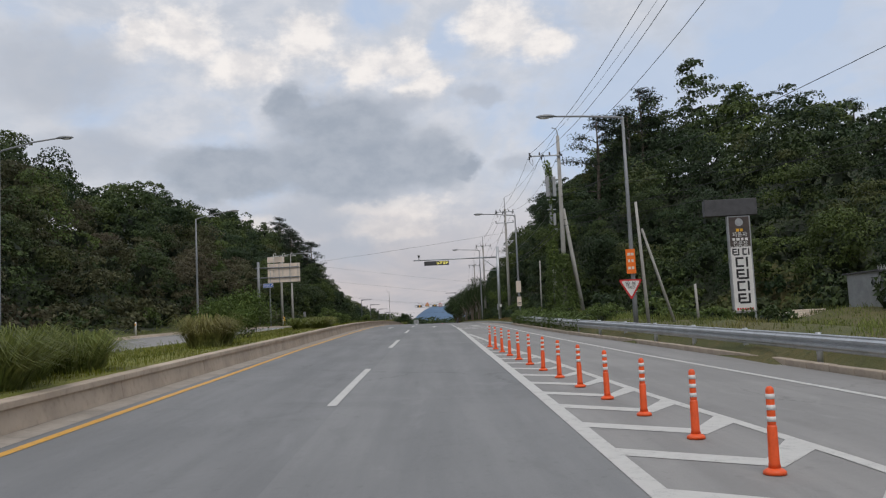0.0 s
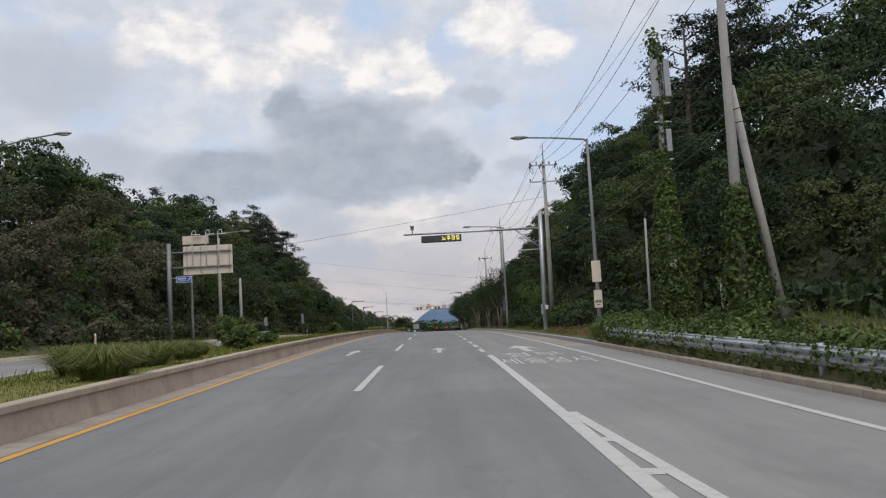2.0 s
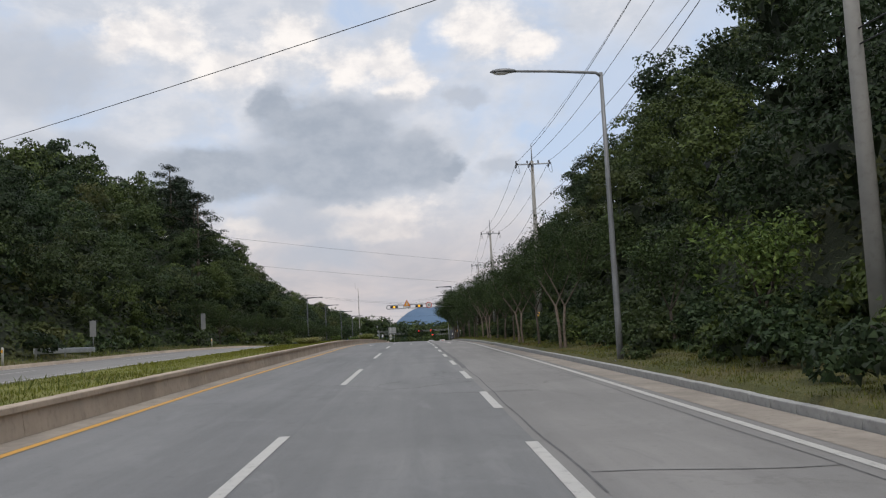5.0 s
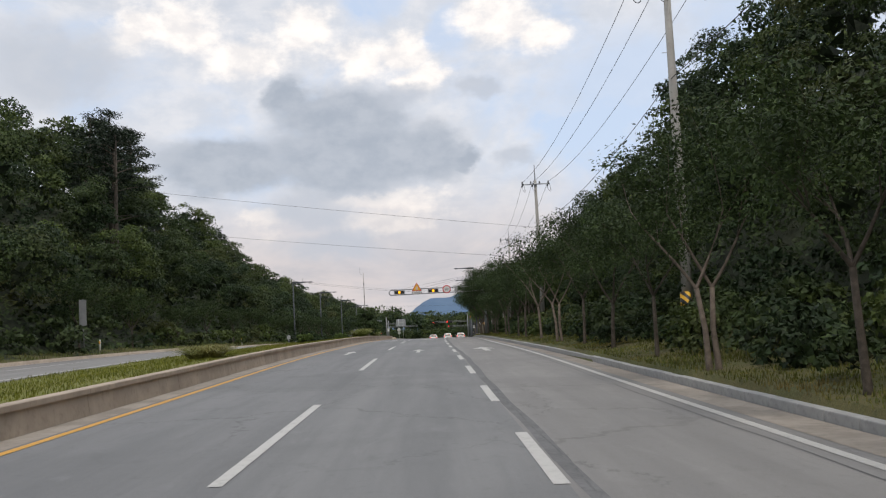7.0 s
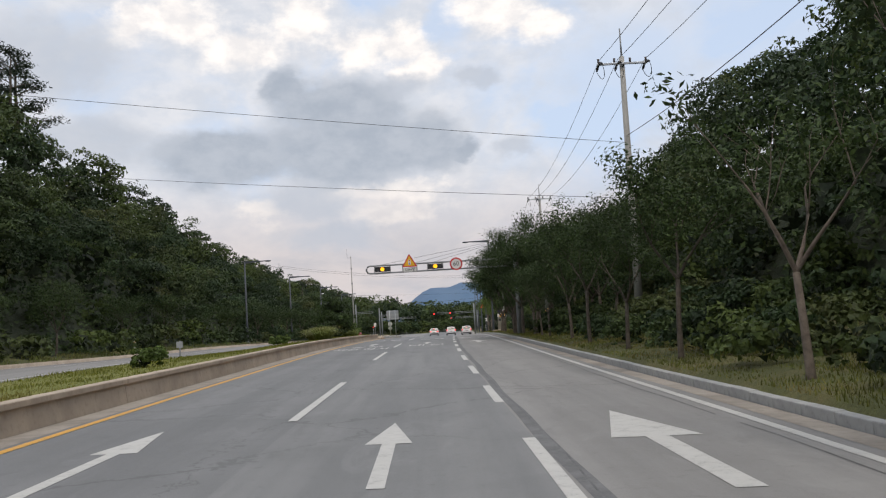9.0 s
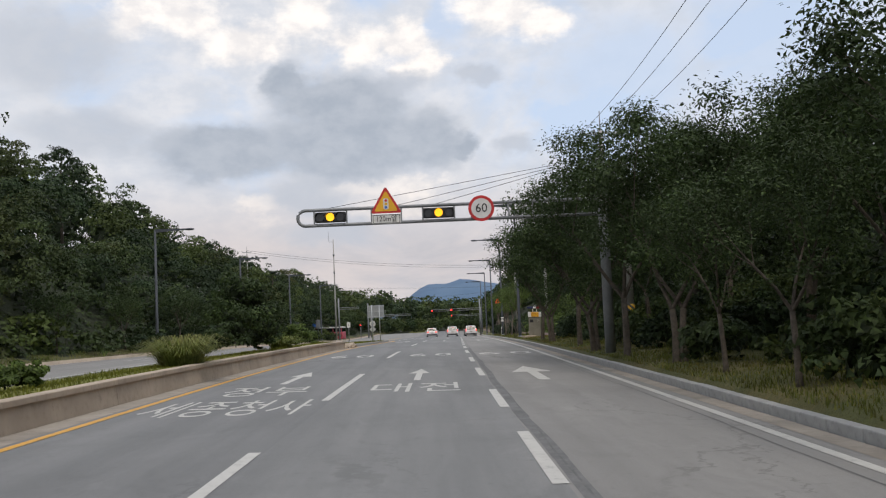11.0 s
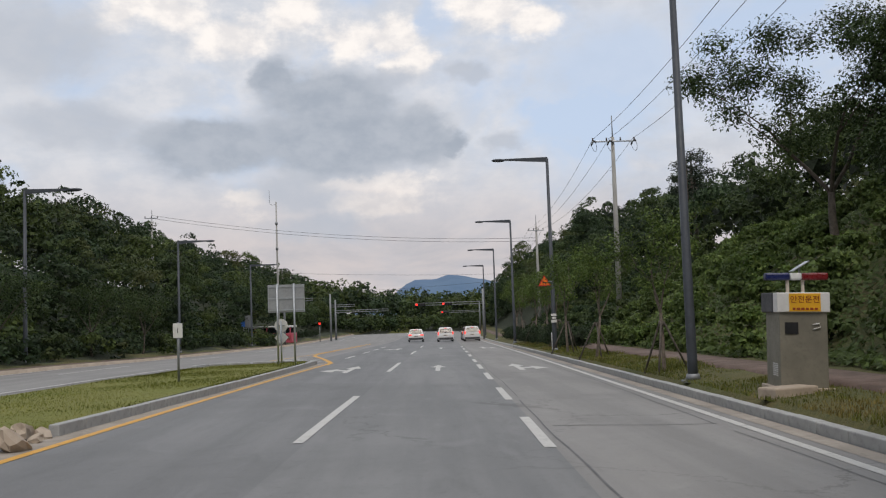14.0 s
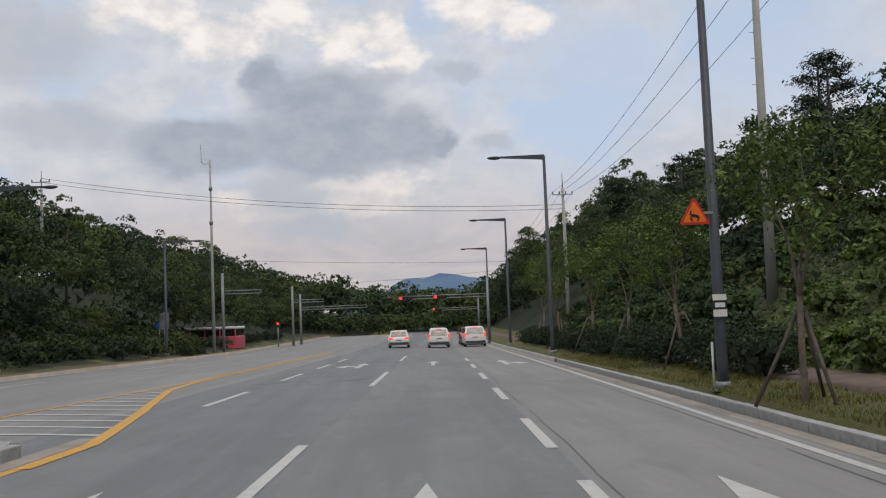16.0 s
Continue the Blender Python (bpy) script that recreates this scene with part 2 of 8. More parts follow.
ASPHALT = asphalt("asphalt", (0.172, 0.175, 0.176), (0.222, 0.223, 0.222))
ASPHALT_DARK = asphalt("asphalt_dark", (0.157, 0.160, 0.162), (0.202, 0.204, 0.205))
ASPHALT_PALE = asphalt("asphalt_pale", (0.212, 0.207, 0.199), (0.268, 0.26, 0.249))
WHITE_PAINT = road_paint("white_road_paint", (0.525, 0.515, 0.485), 0.5)
YELLOW_PAINT = road_paint("yellow_road_paint", (0.62, 0.32, 0.035), 0.6)
CONCRETE = worn("concrete", (0.43, 0.352, 0.275), 0.16, 0.9, 0, 0.7, 0.4, 0.4)
KERB_STONE = worn("kerb_stone", (0.36, 0.36, 0.35), 0.15, 0.85, 0, 1.2, 0.4, 0.3)
GUTTER = worn("gutter_concrete", (0.30, 0.265, 0.225), 0.2, 0.92, 0, 0.8, 0.4, 0.4)
BARE = worn("brown_path", (0.15, 0.105, 0.085), 0.25, 0.95, 0, 2.0, 0.5, 0.8)
STEEL = worn("galvanised_steel", (0.46, 0.48, 0.50), 0.12, 0.42, 0.75, 1.5, 0.25)
POLE_GREY = worn("grey_painted_steel", (0.24, 0.25, 0.26), 0.12, 0.5, 0.3, 1.5, 0.3)
POLE_DARK = worn("dark_painted_steel", (0.058, 0.066, 0.078), 0.15, 0.55, 0.1, 1.5, 0.3)
CONC_POLE = worn("concrete_pole", (0.36, 0.35, 0.325), 0.12, 0.9, 0, 0.8, 0.35, 0.2)
ORANGE = worn("orange_plastic", (0.80, 0.10, 0.018), 0.12, 0.45, 0, 6, 0.3)
ORANGE_SIGN = worn("orange_sign", (0.85, 0.17, 0.01), 0.06, 0.5, 0, 3, 0.1)
WHITE = worn("white_sheet", (0.70, 0.69, 0.67), 0.07, 0.5, 0, 2, 0.15)
CREAM = worn("cream_sheet", (0.72, 0.62, 0.52), 0.08, 0.5, 0, 2, 0.2)
RED = worn("red_sheet", (0.55, 0.03, 0.03), 0.1, 0.5, 0, 3, 0.1)
YELLOW = worn("yellow_sheet", (0.80, 0.42, 0.02), 0.08, 0.5, 0, 3, 0.1)
BLUE = worn("blue_sheet", (0.03, 0.13, 0.48), 0.1, 0.5, 0, 3, 0.1)
NOTICE_RED = worn("dark_red_print", (0.30, 0.05, 0.012), 0.1, 0.5, 0, 3, 0.1)
LAMP_BLUE = worn("dark_blue_lens", (0.012, 0.018, 0.085), 0.1, 0.3, 0, 3, 0.1)
LAMP_RED = worn("dark_red_lens", (0.17, 0.014, 0.016), 0.1, 0.3, 0, 3, 0.1)
BLACK = worn("black_plastic", (0.016, 0.016, 0.018), 0.2, 0.5, 0, 3, 0.1)
MEDIAN_TURF = soil("median_turf", (0.165, 0.18, 0.032), (0.205, 0.20, 0.045), (0.135, 0.15, 0.032))
SEAL = worn("joint_seal", (0.150, 0.151, 0.152), 0.2, 0.85, 0, 2, 0.4)
TAR = worn("tar", (0.115, 0.115, 0.115), 0.25, 0.75, 0, 3, 0.4)
DARK_GREY = worn("dark_grey_sheet", (0.06, 0.06, 0.065), 0.2, 0.6, 0, 3, 0.2)
ALU_BACK = worn("aluminium_back", (0.34, 0.35, 0.36), 0.12, 0.5, 0.4, 2, 0.2)
BROWN = worn("brown_panel", (0.06, 0.045, 0.04), 0.2, 0.5, 0, 3, 0.1)
BARK = worn("bark", (0.09, 0.074, 0.058), 0.35, 0.95, 0, 6, 0.6, 0.9)
BARK_PALE = worn("pale_bark", (0.155, 0.125, 0.10), 0.3, 0.95, 0, 6, 0.6, 0.8)
STAKE_WOOD = worn("stake_wood", (0.10, 0.085, 0.07), 0.3, 0.9, 0, 6, 0.5, 0.4)
RUBBER = worn("rubber", (0.018, 0.018, 0.018), 0.2, 0.85, 0, 5, 0.2)
CAR_WHITE = worn("white_car_paint", (0.72, 0.71, 0.70), 0.03, 0.28, 0, 1, 0.05)
CAR_DARK = worn("dark_car_paint", (0.05, 0.02, 0.02), 0.1, 0.3, 0, 1, 0.05)
BUS_PINK = worn("pink_bus_paint", (0.55, 0.10, 0.14), 0.08, 0.4, 0, 1, 0.1)
CAR_GLASS = glass("car_glass", (0.012, 0.014, 0.016))
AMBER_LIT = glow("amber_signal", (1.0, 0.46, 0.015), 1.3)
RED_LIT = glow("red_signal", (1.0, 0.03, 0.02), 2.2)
BRAKE = glow("brake_lamp", (1.0, 0.06, 0.04), 0.9)
LED_TEXT = glow("led_letters", (0.95, 0.85, 0.18), 0.9)
LENS_DARK = glass("dark_lens", (0.03, 0.03, 0.03), 0.25)
HAZARD = hazard("hazard_bands")
LEAF_WOOD = leaves("woodland_leaves", (0.050, 0.082, 0.027), (0.070, 0.108, 0.034), (0.104, 0.150, 0.046), 0.16, warm=(0.115, 0.118, 0.036))
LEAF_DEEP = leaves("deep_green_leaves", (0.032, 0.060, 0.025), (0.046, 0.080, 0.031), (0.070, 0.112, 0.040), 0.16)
LEAF_PALE = leaves("pale_green_leaves", (0.068, 0.104, 0.026), (0.100, 0.142, 0.034), (0.144, 0.19, 0.048), 0.16)
LEAF_PINE = leaves("pine_needles", (0.020, 0.034, 0.021), (0.036, 0.058, 0.034), (0.060, 0.088, 0.045), 0.3)
LEAF_STREET = leaves("street_tree_leaves", (0.038, 0.068, 0.022), (0.058, 0.096, 0.028), (0.092, 0.138, 0.04), 0.4)
LEAF_FRESH = leaves("fresh_leaves", (0.06, 0.10, 0.022), (0.10, 0.155, 0.034), (0.16, 0.21, 0.05), 0.5, tone=1.2)
LEAF_VINE = leaves("vine_leaves", (0.055, 0.088, 0.022), (0.098, 0.145, 0.036), (0.155, 0.20, 0.054), 0.3, tone=1.25)
LEAF_HEDGE = leaves("hedge_leaves", (0.024, 0.042, 0.018), (0.042, 0.070, 0.028), (0.066, 0.10, 0.038), 0.5)
LEAF_BANK = leaves("thicket_leaves", (0.088, 0.096, 0.044), (0.120, 0.126, 0.058), (0.162, 0.162, 0.074), 0.12, warm=(0.125, 0.100, 0.066))
GRASS = leaves("grass", (0.165, 0.19, 0.026), (0.235, 0.255, 0.036), (0.31, 0.31, 0.06), 0.12, warm=(0.28, 0.225, 0.07), thin=0.45, tone=1.0)
VERGE_GRASS = leaves("verge_grass_blades", (0.10, 0.125, 0.026), (0.155, 0.17, 0.036), (0.24, 0.21, 0.065), 0.5, warm=(0.23, 0.165, 0.06), thin=0.35, tone=1.3)
DRY_GRASS = leaves("dry_grass", (0.20, 0.14, 0.06), (0.28, 0.19, 0.085), (0.34, 0.25, 0.12), 0.4, thin=0.4, tone=1.15)
REED = leaves("tall_grass", (0.14, 0.18, 0.045), (0.21, 0.25, 0.068), (0.30, 0.32, 0.105), 0.4, warm=(0.25, 0.21, 0.09), thin=0.45, tone=1.15)
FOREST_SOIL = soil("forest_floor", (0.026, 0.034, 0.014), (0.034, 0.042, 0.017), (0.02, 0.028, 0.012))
TURF_SOIL = soil("turf", (0.088, 0.098, 0.027), (0.13, 0.11, 0.04), (0.07, 0.078, 0.025))
# the crowns' inner shade, put into a darker leaf colour
CORE_SHADE = leaves("inner_foliage_shade", (0.026, 0.040, 0.019), (0.036, 0.054, 0.024), (0.050, 0.070, 0.030), 0.3)

# ---- the line of the road ----
LINE_Y = np.array([-60, 20, 60, 100, 140, 180, 200, 230, 260, 300, 340, 600, 1500.0])
LINE_X = np.array([0, 0, 0.12, 0.12, 0.02, -0.1, 0.0, 0.55, 1.5, 2.8, 4.1, 12.5, 42.0])
RISE_Y = np.array([-140, -20, 0, 20, 40, 60, 80, 100, 120, 140, 160, 180, 200, 220, 240, 260, 280, 300, 345, 420, 600, 3000.0])
RISE_Z = np.array([-5.1, -1.05, -0.33, 0.44, 1.07, 1.75, 2.3, 2.72, 3.08, 3.34, 3.64, 3.7, 3.77, 3.72, 3.56, 3.25, 2.93, 2.57, 1.75, 1.3, 2.5, 6.0])


def cx(y):
    return sum(np.interp(np.asarray(y, float) + o, LINE_Y, LINE_X) for o in (-16, -12, -8, -4, 0, 4, 8, 12, 16)) / 9


def zr(y):
    return sum(np.interp(np.asarray(y, float) + o, RISE_Y, RISE_Z) for o in (-10, -5, 0, 5, 10)) / 5


def at(u, y, h=0.0):
    """A point u metres to the right of the lane line, y along the road, h above the carriageway's level."""
    return Vector((float(cx(y)) + u, y, float(zr(y)) + h))


def smoothstep(a, b, x):
    t = np.clip((np.asarray(x, float) - a) / (b - a), 0, 1)
    return t * t * (3 - 2 * t)


ROAD_L, ROAD_R = -4.05, 8.0
OPP_R, OPP_L = -10.2, -16.6


def kerb_u(y):
    """The right kerb's line: the slip lane is wider at its start."""
    return np.interp(y, [-40, 17, 36, 46, 57, 75, 100, 130, 165, 220, 400], [11.5, 9.55, 8.75, 8.1, 7.85, 7.7, 7.55, 7.4, 7.1, 7.0, 7.0])


def edge_u(y):
    """The right edge line."""
    return np.interp(y, [-40, 14, 28, 50, 72, 100, 400], [10.9, 8.2, 7.35, 6.6, 6.42, 6.4, 6.36])


def left_u(y):
    """The face of the median's wall, which narrows towards the junction."""
    return np.interp(y, [-60, 20, 40, 205, 240, 258, 274], [-3.95, -3.98, -4.07, -4.04, -3.86, -3.5, -3.55])


def opp_in(y):
    """The inner edge of the opposite carriageway."""
    return np.interp(y, [-60, 230, 262, 277], [-9.45, -9.45, -9.2, -8.6])


def fbm(x, y, s, octaves=4):
    v, a = np.zeros(np.broadcast(x, y).shape), 1.0
    for k in range(octaves):
        f = s * 2.03**k
        v = v + a * (np.sin(x * f + 1.7 * k + 1.3 * np.sin(y * f * 0.9 + k)) * np.cos(y * f * 1.1 - 0.6 * k + 1.1 * np.sin(x * f * 0.8)))
        a *= 0.5
    return v


def drop(y):
    """How far the opposite carriageway comes down to the junction's level."""
    return 0.23 * smoothstep(185, 214, y) + 0.095 * smoothstep(274, 297, y)


def surface(u, y):
    """The paved level over the carriageway's, with its crossfall."""
    if u > -4.35 or y < 274:
        return -0.02 * u
    k = float(smoothstep(274, 297, y))
    a = np.interp(u, [-20, -16.6, -12, -8, -4.35], [0.13, 0.135, 0.13, 0.11, 0.087])
    b = np.interp(u, [-20, -16.6, -12, -8, -4.35], [0.035, 0.04, 0.06, 0.075, 0.087])
    return float(a * (1 - k) + b * k)


def hill_left(u, y):
    d = np.maximum(0, -u - np.interp(y, [0, 60, 100, 250, 300, 420], [20.5, 20.5, 19, 19, 20.5, 24]))
    slope = np.interp(y, [-60, 60, 98, 130, 190, 200, 215, 246, 258, 266, 290, 340, 450, 600], [0.6, 0.64, 0.72, 0.9, 1.0, 1.08, 1.1, 1.12, 0.75, 0.6, 0.62, 0.42, 0.35, 0.05])
    top = np.interp(y, [-60, 60, 98, 140, 180, 195, 205, 225, 246, 258, 300, 345, 380, 500, 620, 900], [14.5, 15, 15.5, 12, 15, 16.5, 19.5, 28, 31, 20, 22.5, 15, 15, 11, 3, 2])
    return top * (1 - np.exp(-d * slope / np.maximum(top, 1) * 1.12))


def hill_right(u, y):
    d = np.maximum(0, u - np.interp(y, [-40, 40, 60, 90, 215, 240, 252, 282, 300, 420], [27, 24, 20, 13.2, 12.6, 12.2, 11.2, 11.2, 12.3, 12.4]))
    slope = np.interp(y, [-60, 40, 80, 110, 190, 225, 245, 400, 600], [0.6, 0.7, 1.0, 1.5, 1.4, 0.5, 1.0, 0.8, 0.05])
    top = np.interp(y, [-60, 60, 80, 95, 103, 118, 150, 200, 240, 262, 300, 330, 360, 420, 620, 900], [7.5, 7.5, 8.5, 11, 14.5, 17.5, 24, 14, 5.5, 6.5, 6, 8, 8.5, 10, 3, 2])
    return top * (1 - np.exp(-d * slope / np.maximum(top, 1) * 1.12))


def ground(u, y):
    """The ground's height over the carriageway's level."""
    u, y = np.asarray(u, float), np.asarray(y, float)
    ku, lu, ou = kerb_u(y), left_u(y), opp_in(y)
    right = 0.12 + 0.10 * smoothstep(0.3, 2.0, u - ku) + np.where(y < 85, 0.25, 0.0) * smoothstep(1.0, 3.0, u - ku) + 0.75 * smoothstep(2.5, 5.0, u - ku) * np.interp(y, [89, 91, 236, 248], [0.2, 1, 1, 0.35]) - 0.85 * smoothstep(3.0, 6.0, u - ku) * smoothstep(64, 54, y) + hill_right(u, y)
    wall = np.interp(y, [238, 246], [0.5, 0.17])
    end = smoothstep(273.6, 272.2, y)
    strip = (wall + 0.04) * end + (0.36 - drop(y) - wall) * smoothstep(0.5, 4.5, lu - u)
    left = 0.52 - drop(y) + 0.1 * smoothstep(0.3, 1.5, OPP_L - u) + 0.45 * smoothstep(1.0, 4.0, OPP_L - u) + hill_left(u, y)
    h = np.where(u > ku + 0.18, right, np.where(u > lu - 0.25, -0.35, np.where((u > ou + 0.1) & (y < 275), strip, np.where(u > OPP_L - 0.15, -0.1, left))))
    rough = 0.05 * fbm(u, y, 1.1, 3) * ((u > ku + 1.2) | (u < OPP_L - 1)) + 0.9 * fbm(u, y, 0.13, 3) * smoothstep(0, 8, np.maximum(u - ku - 5, OPP_L - 5 - u))
    return h + rough


# ---- mesh helpers ----
def mesh_np(name, verts, faces, mat, smooth=False):
    """A mesh out of arrays: verts (n, 3), faces (m, 3 or 4)."""
    verts, faces = np.asarray(verts, np.float32), np.asarray(faces, np.int32)
    me = bpy.data.meshes.new(name)
    k = faces.shape[1]
    me.vertices.add(len(verts))
    me.vertices.foreach_set("co", verts.ravel())
    me.loops.add(faces.size)
    me.loops.foreach_set("vertex_index", faces.ravel())
    me.polygons.add(len(faces))
    me.polygons.foreach_set("loop_start", np.arange(0, faces.size, k, dtype=np.int32))
    if smooth:
        me.polygons.foreach_set("use_smooth", np.ones(len(faces), bool))
    me.materials.append(mat)
    me.update(calc_edges=True)
    me.validate()
    return me


def grid_mesh(name, us, ys, height, mat, smooth=True):
    """A sheet over us (across) and ys (along)."""
    U, Y = np.meshgrid(us, ys)
    V = np.stack([cx(Y) + U, Y, zr(Y) + height(U, Y)], -1).reshape(-1, 3)
    nu, ny = len(us), len(ys)
    i = (np.arange(ny - 1)[:, None] * nu + np.arange(nu - 1)[None]).ravel()
    return mesh_np(name, V, np.stack([i, i + 1, i + nu + 1, i + nu], -1), mat, smooth)


def part(name, bm, mat, parent=None, label="", smooth=False):
    me = bpy.data.meshes.new(name)
    if smooth:
        for f in bm.faces:
            f.smooth = True
    bm.to_mesh(me)
    bm.free()
    me.materials.append(mat)
    ob = new(name, me)
    if parent:
        ob.parent = parent
    return tagged(ob, label)


def box(bm, size, centre=(0, 0, 0), turn=None, bevel=0.0):
    r = bmesh.ops.create_cube(bm, size=1.0)
    vs = r["verts"]
    bmesh.ops.scale(bm, vec=size, verts=vs)
    if bevel:
        es = list({e for v in vs for e in v.link_edges})
        g = bmesh.ops.bevel(bm, geom=es, offset=bevel, segments=2, affect="EDGES", profile=0.5)
        vs = list({v for f in g["faces"] for v in f.verts} | {v for v in vs if v.is_valid})
    if turn:
        bmesh.ops.rotate(bm, cent=(0, 0, 0), matrix=Euler([radians(a) for a in turn]).to_matrix(), verts=vs)
    bmesh.ops.translate(bm, vec=centre, verts=vs)
    return vs


def tube(bm, path, radii, sides=10, caps=True):
    """A round bar along a path of points, with a radius at each."""
    path = [Vector(p) for p in path]
    rings = []
    for i, p in enumerate(path):
        d = (path[min(i + 1, len(path) - 1)] - path[max(i - 1, 0)]).normalized()
        ref = Vector((0, 0, 1)) if abs(d.z) < 0.9 else Vector((1, 0, 0))
        a = d.cross(ref).normalized()
        b = d.cross(a)
        r = radii[i] if isinstance(radii, (list, tuple)) else radii
        rings.append([bm.verts.new(p + r * (math.cos(2 * math.pi * k / sides) * a + math.sin(2 * math.pi * k / sides) * b)) for k in range(sides)])
    for r0, r1 in zip(rings, rings[1:]):
        for k in range(sides):
            f = bm.faces.new((r0[k], r0[(k + 1) % sides], r1[(k + 1) % sides], r1[k]))
            f.smooth = True
    if caps:
        bm.faces.new(rings[0][::-1])
        bm.faces.new(rings[-1])
    return rings


def plate(bm, outline, thick=0.02, y=0.0):
    """A flat plate upright in the xz plane, its front facing -y."""
    a = [bm.verts.new((x, y, z)) for x, z in outline]
    b = [bm.verts.new((x, y + thick, z)) for x, z in outline]
    bm.faces.new(a)
    bm.faces.new(b[::-1])
    for i in range(len(a)):
        j = (i + 1) % len(a)
        bm.faces.new((a[j], a[i], b[i], b[j]))
    bmesh.ops.recalc_face_normals(bm, faces=bm.faces[:])


def disc(r, cz=0.0, sides=28, cx0=0.0):
    return [(cx0 + r * math.cos(2 * math.pi * k / sides), cz + r * math.sin(2 * math.pi * k / sides)) for k in range(sides)]


def rounded(w, h, r, cz=0.0, steps=4, cx0=0.0):
    pts = []
    for sx, sz, a0 in ((1, 1, 0), (-1, 1, 90), (-1, -1, 180), (1, -1, 270)):
        for k in range(steps + 1):
            a = radians(a0 + 90 * k / steps)
            pts.append((cx0 + sx * (w / 2 - r) + r * math.cos(a), cz + sz * (h / 2 - r) + r * math.sin(a)))
    return pts


def empty(name, m, label, category, group="", kind=""):
    ob = new(name)
    ob.empty_display_size = 0.2
    ob.matrix_basis = m
    return tagged(ob, label, category, group, kind)


def letters(name, text, size, mat, parent, place, turn=(90, 0, 0), depth=0.004, label="", stretch=(1, 1)):
    """Words as a thin mesh, centred at place."""
    cu = bpy.data.curves.new(name, "FONT")
    cu.body, cu.size, cu.extrude = text, size, depth
    cu.align_x, cu.align_y = "CENTER", "CENTER"
    cu.resolution_u = 3
    tmp = bpy.data.objects.new(name, cu)
    scene.collection.objects.link(tmp)
    me = bpy.data.meshes.new_from_object(tmp.evaluated_get(bpy.context.evaluated_depsgraph_get()))
    bpy.data.objects.remove(tmp)
    bpy.data.curves.remove(cu)
    for v in me.vertices:
        v.co.x *= stretch[0]
        v.co.y *= stretch[1]
    me.materials.clear()
    me.materials.append(mat)
    ob = new(name, me)
    ob.parent = parent
    ob.matrix_basis = pose(*place, *turn)
    return tagged(ob, label)


# ---- ground, road, kerbs ----
def lattice(lo, hi, near, fine, coarse):
    """Steps that are fine near a stretch and grow coarse away from it."""
    a, b = near
    mid = list(np.arange(a, b, fine))
    out, x, s = [], b, fine
    while x < hi:
        out.append(x)
        s = min(s * 1.25, coarse)
        x += s
    low, x, s = [], a, fine
    while x > lo:
        s = min(s * 1.25, coarse)
        x -= s
        low.append(x)
    return np.array(low[::-1] + mid + out + [hi])


US = np.unique(np.r_[lattice(-1500, 1500, (-45, 45), 1.0, 120), -16.9, -16.6, -10.35, -10.05, -9.6, -9.3, -9, -8, -7, -6, -5, -4.35, -4.25, 7.0, 7.4, 7.6, 7.8, 8.0, 8.3, 8.6, 9.0, 9.5, 10.0, 10.6])
YS = np.unique(np.r_[lattice(-400, 3000, (-15, 420), 2.0, 150), 272, 273, 274, 275, 276, 277, 278])
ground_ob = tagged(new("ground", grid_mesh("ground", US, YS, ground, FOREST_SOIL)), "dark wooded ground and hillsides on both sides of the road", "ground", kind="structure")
ground_ob.data.materials.append(TURF_SOIL)
gu = np.zeros(len(ground_ob.data.polygons) * 3)
ground_ob.data.polygons.foreach_get("center", gu)
gu = gu.reshape(-1, 3)
u_of = gu[:, 0] - cx(gu[:, 1])
turf = ((u_of > 6) & (u_of < 12.2) & (gu[:, 1] > 60)) | ((u_of < -4) & (u_of > -10.6)) | ((u_of < -16) & (u_of > -18.5)) | ((u_of > 6) & (u_of < 24) & (gu[:, 1] <= 60)) | ((u_of > 6) & (u_of < 22) & (gu[:, 1] > 250) & (gu[:, 1] < 300))
ground_ob.data.materials.append(MEDIAN_TURF)
ground_ob.data.polygons.foreach_set("material_index", np.where((u_of < -4) & (u_of > -10.6), 2, turf).astype(np.int32))


def strip(name, ys, edges, mat, parent=None, label="", category="", kind="", lift=0.0, fall=-0.02):
    """A band along the road between lines edges[0](y) .. edges[-1](y), each (u(y), h)."""
    V = []
    for y in ys:
        for u, h in edges:
            uu = float(u(y)) if callable(u) else u
            V.append(at(uu, y, (fall * uu if fall else 0) + (h(y) if callable(h) else h) + lift))
    k, m = len(edges), len(ys)
    F = [(a * k + b, a * k + b + 1, (a + 1) * k + b + 1, (a + 1) * k + b) for a in range(m - 1) for b in range(k - 1)]
    ob = new(name, mesh_np(name, np.array(V), np.array(F), mat))
    if parent:
        ob.parent = parent
    return tagged(ob, label, category, kind=kind)


ROAD_YS = np.unique(np.r_[np.arange(-60, 430, 3.0)])
road = strip("road", ROAD_YS, [(-4.4, 0.0), (-1.0, 0.0), (0.11, 0.0), (3.35, 0.0), (3.36, 0.0), (lambda y: float(kerb_u(y)) - 0.05, 0.0)], ASPHALT, label="grey worn asphalt carriageway with three lanes", category="road", kind="structure")
road.data.materials.append(ASPHALT_PALE)
pc = np.zeros(len(road.data.polygons) * 3)
road.data.polygons.foreach_get("center", pc)
pc = pc.reshape(-1, 3)
road.data.materials.append(ASPHALT_DARK)
pu = pc[:, 0] - cx(pc[:, 1])
road.data.polygons.foreach_set("material_index", np.where(pu > 3.36, 1, np.where(pu < 0.11, 2, 0)).astype(np.int32))

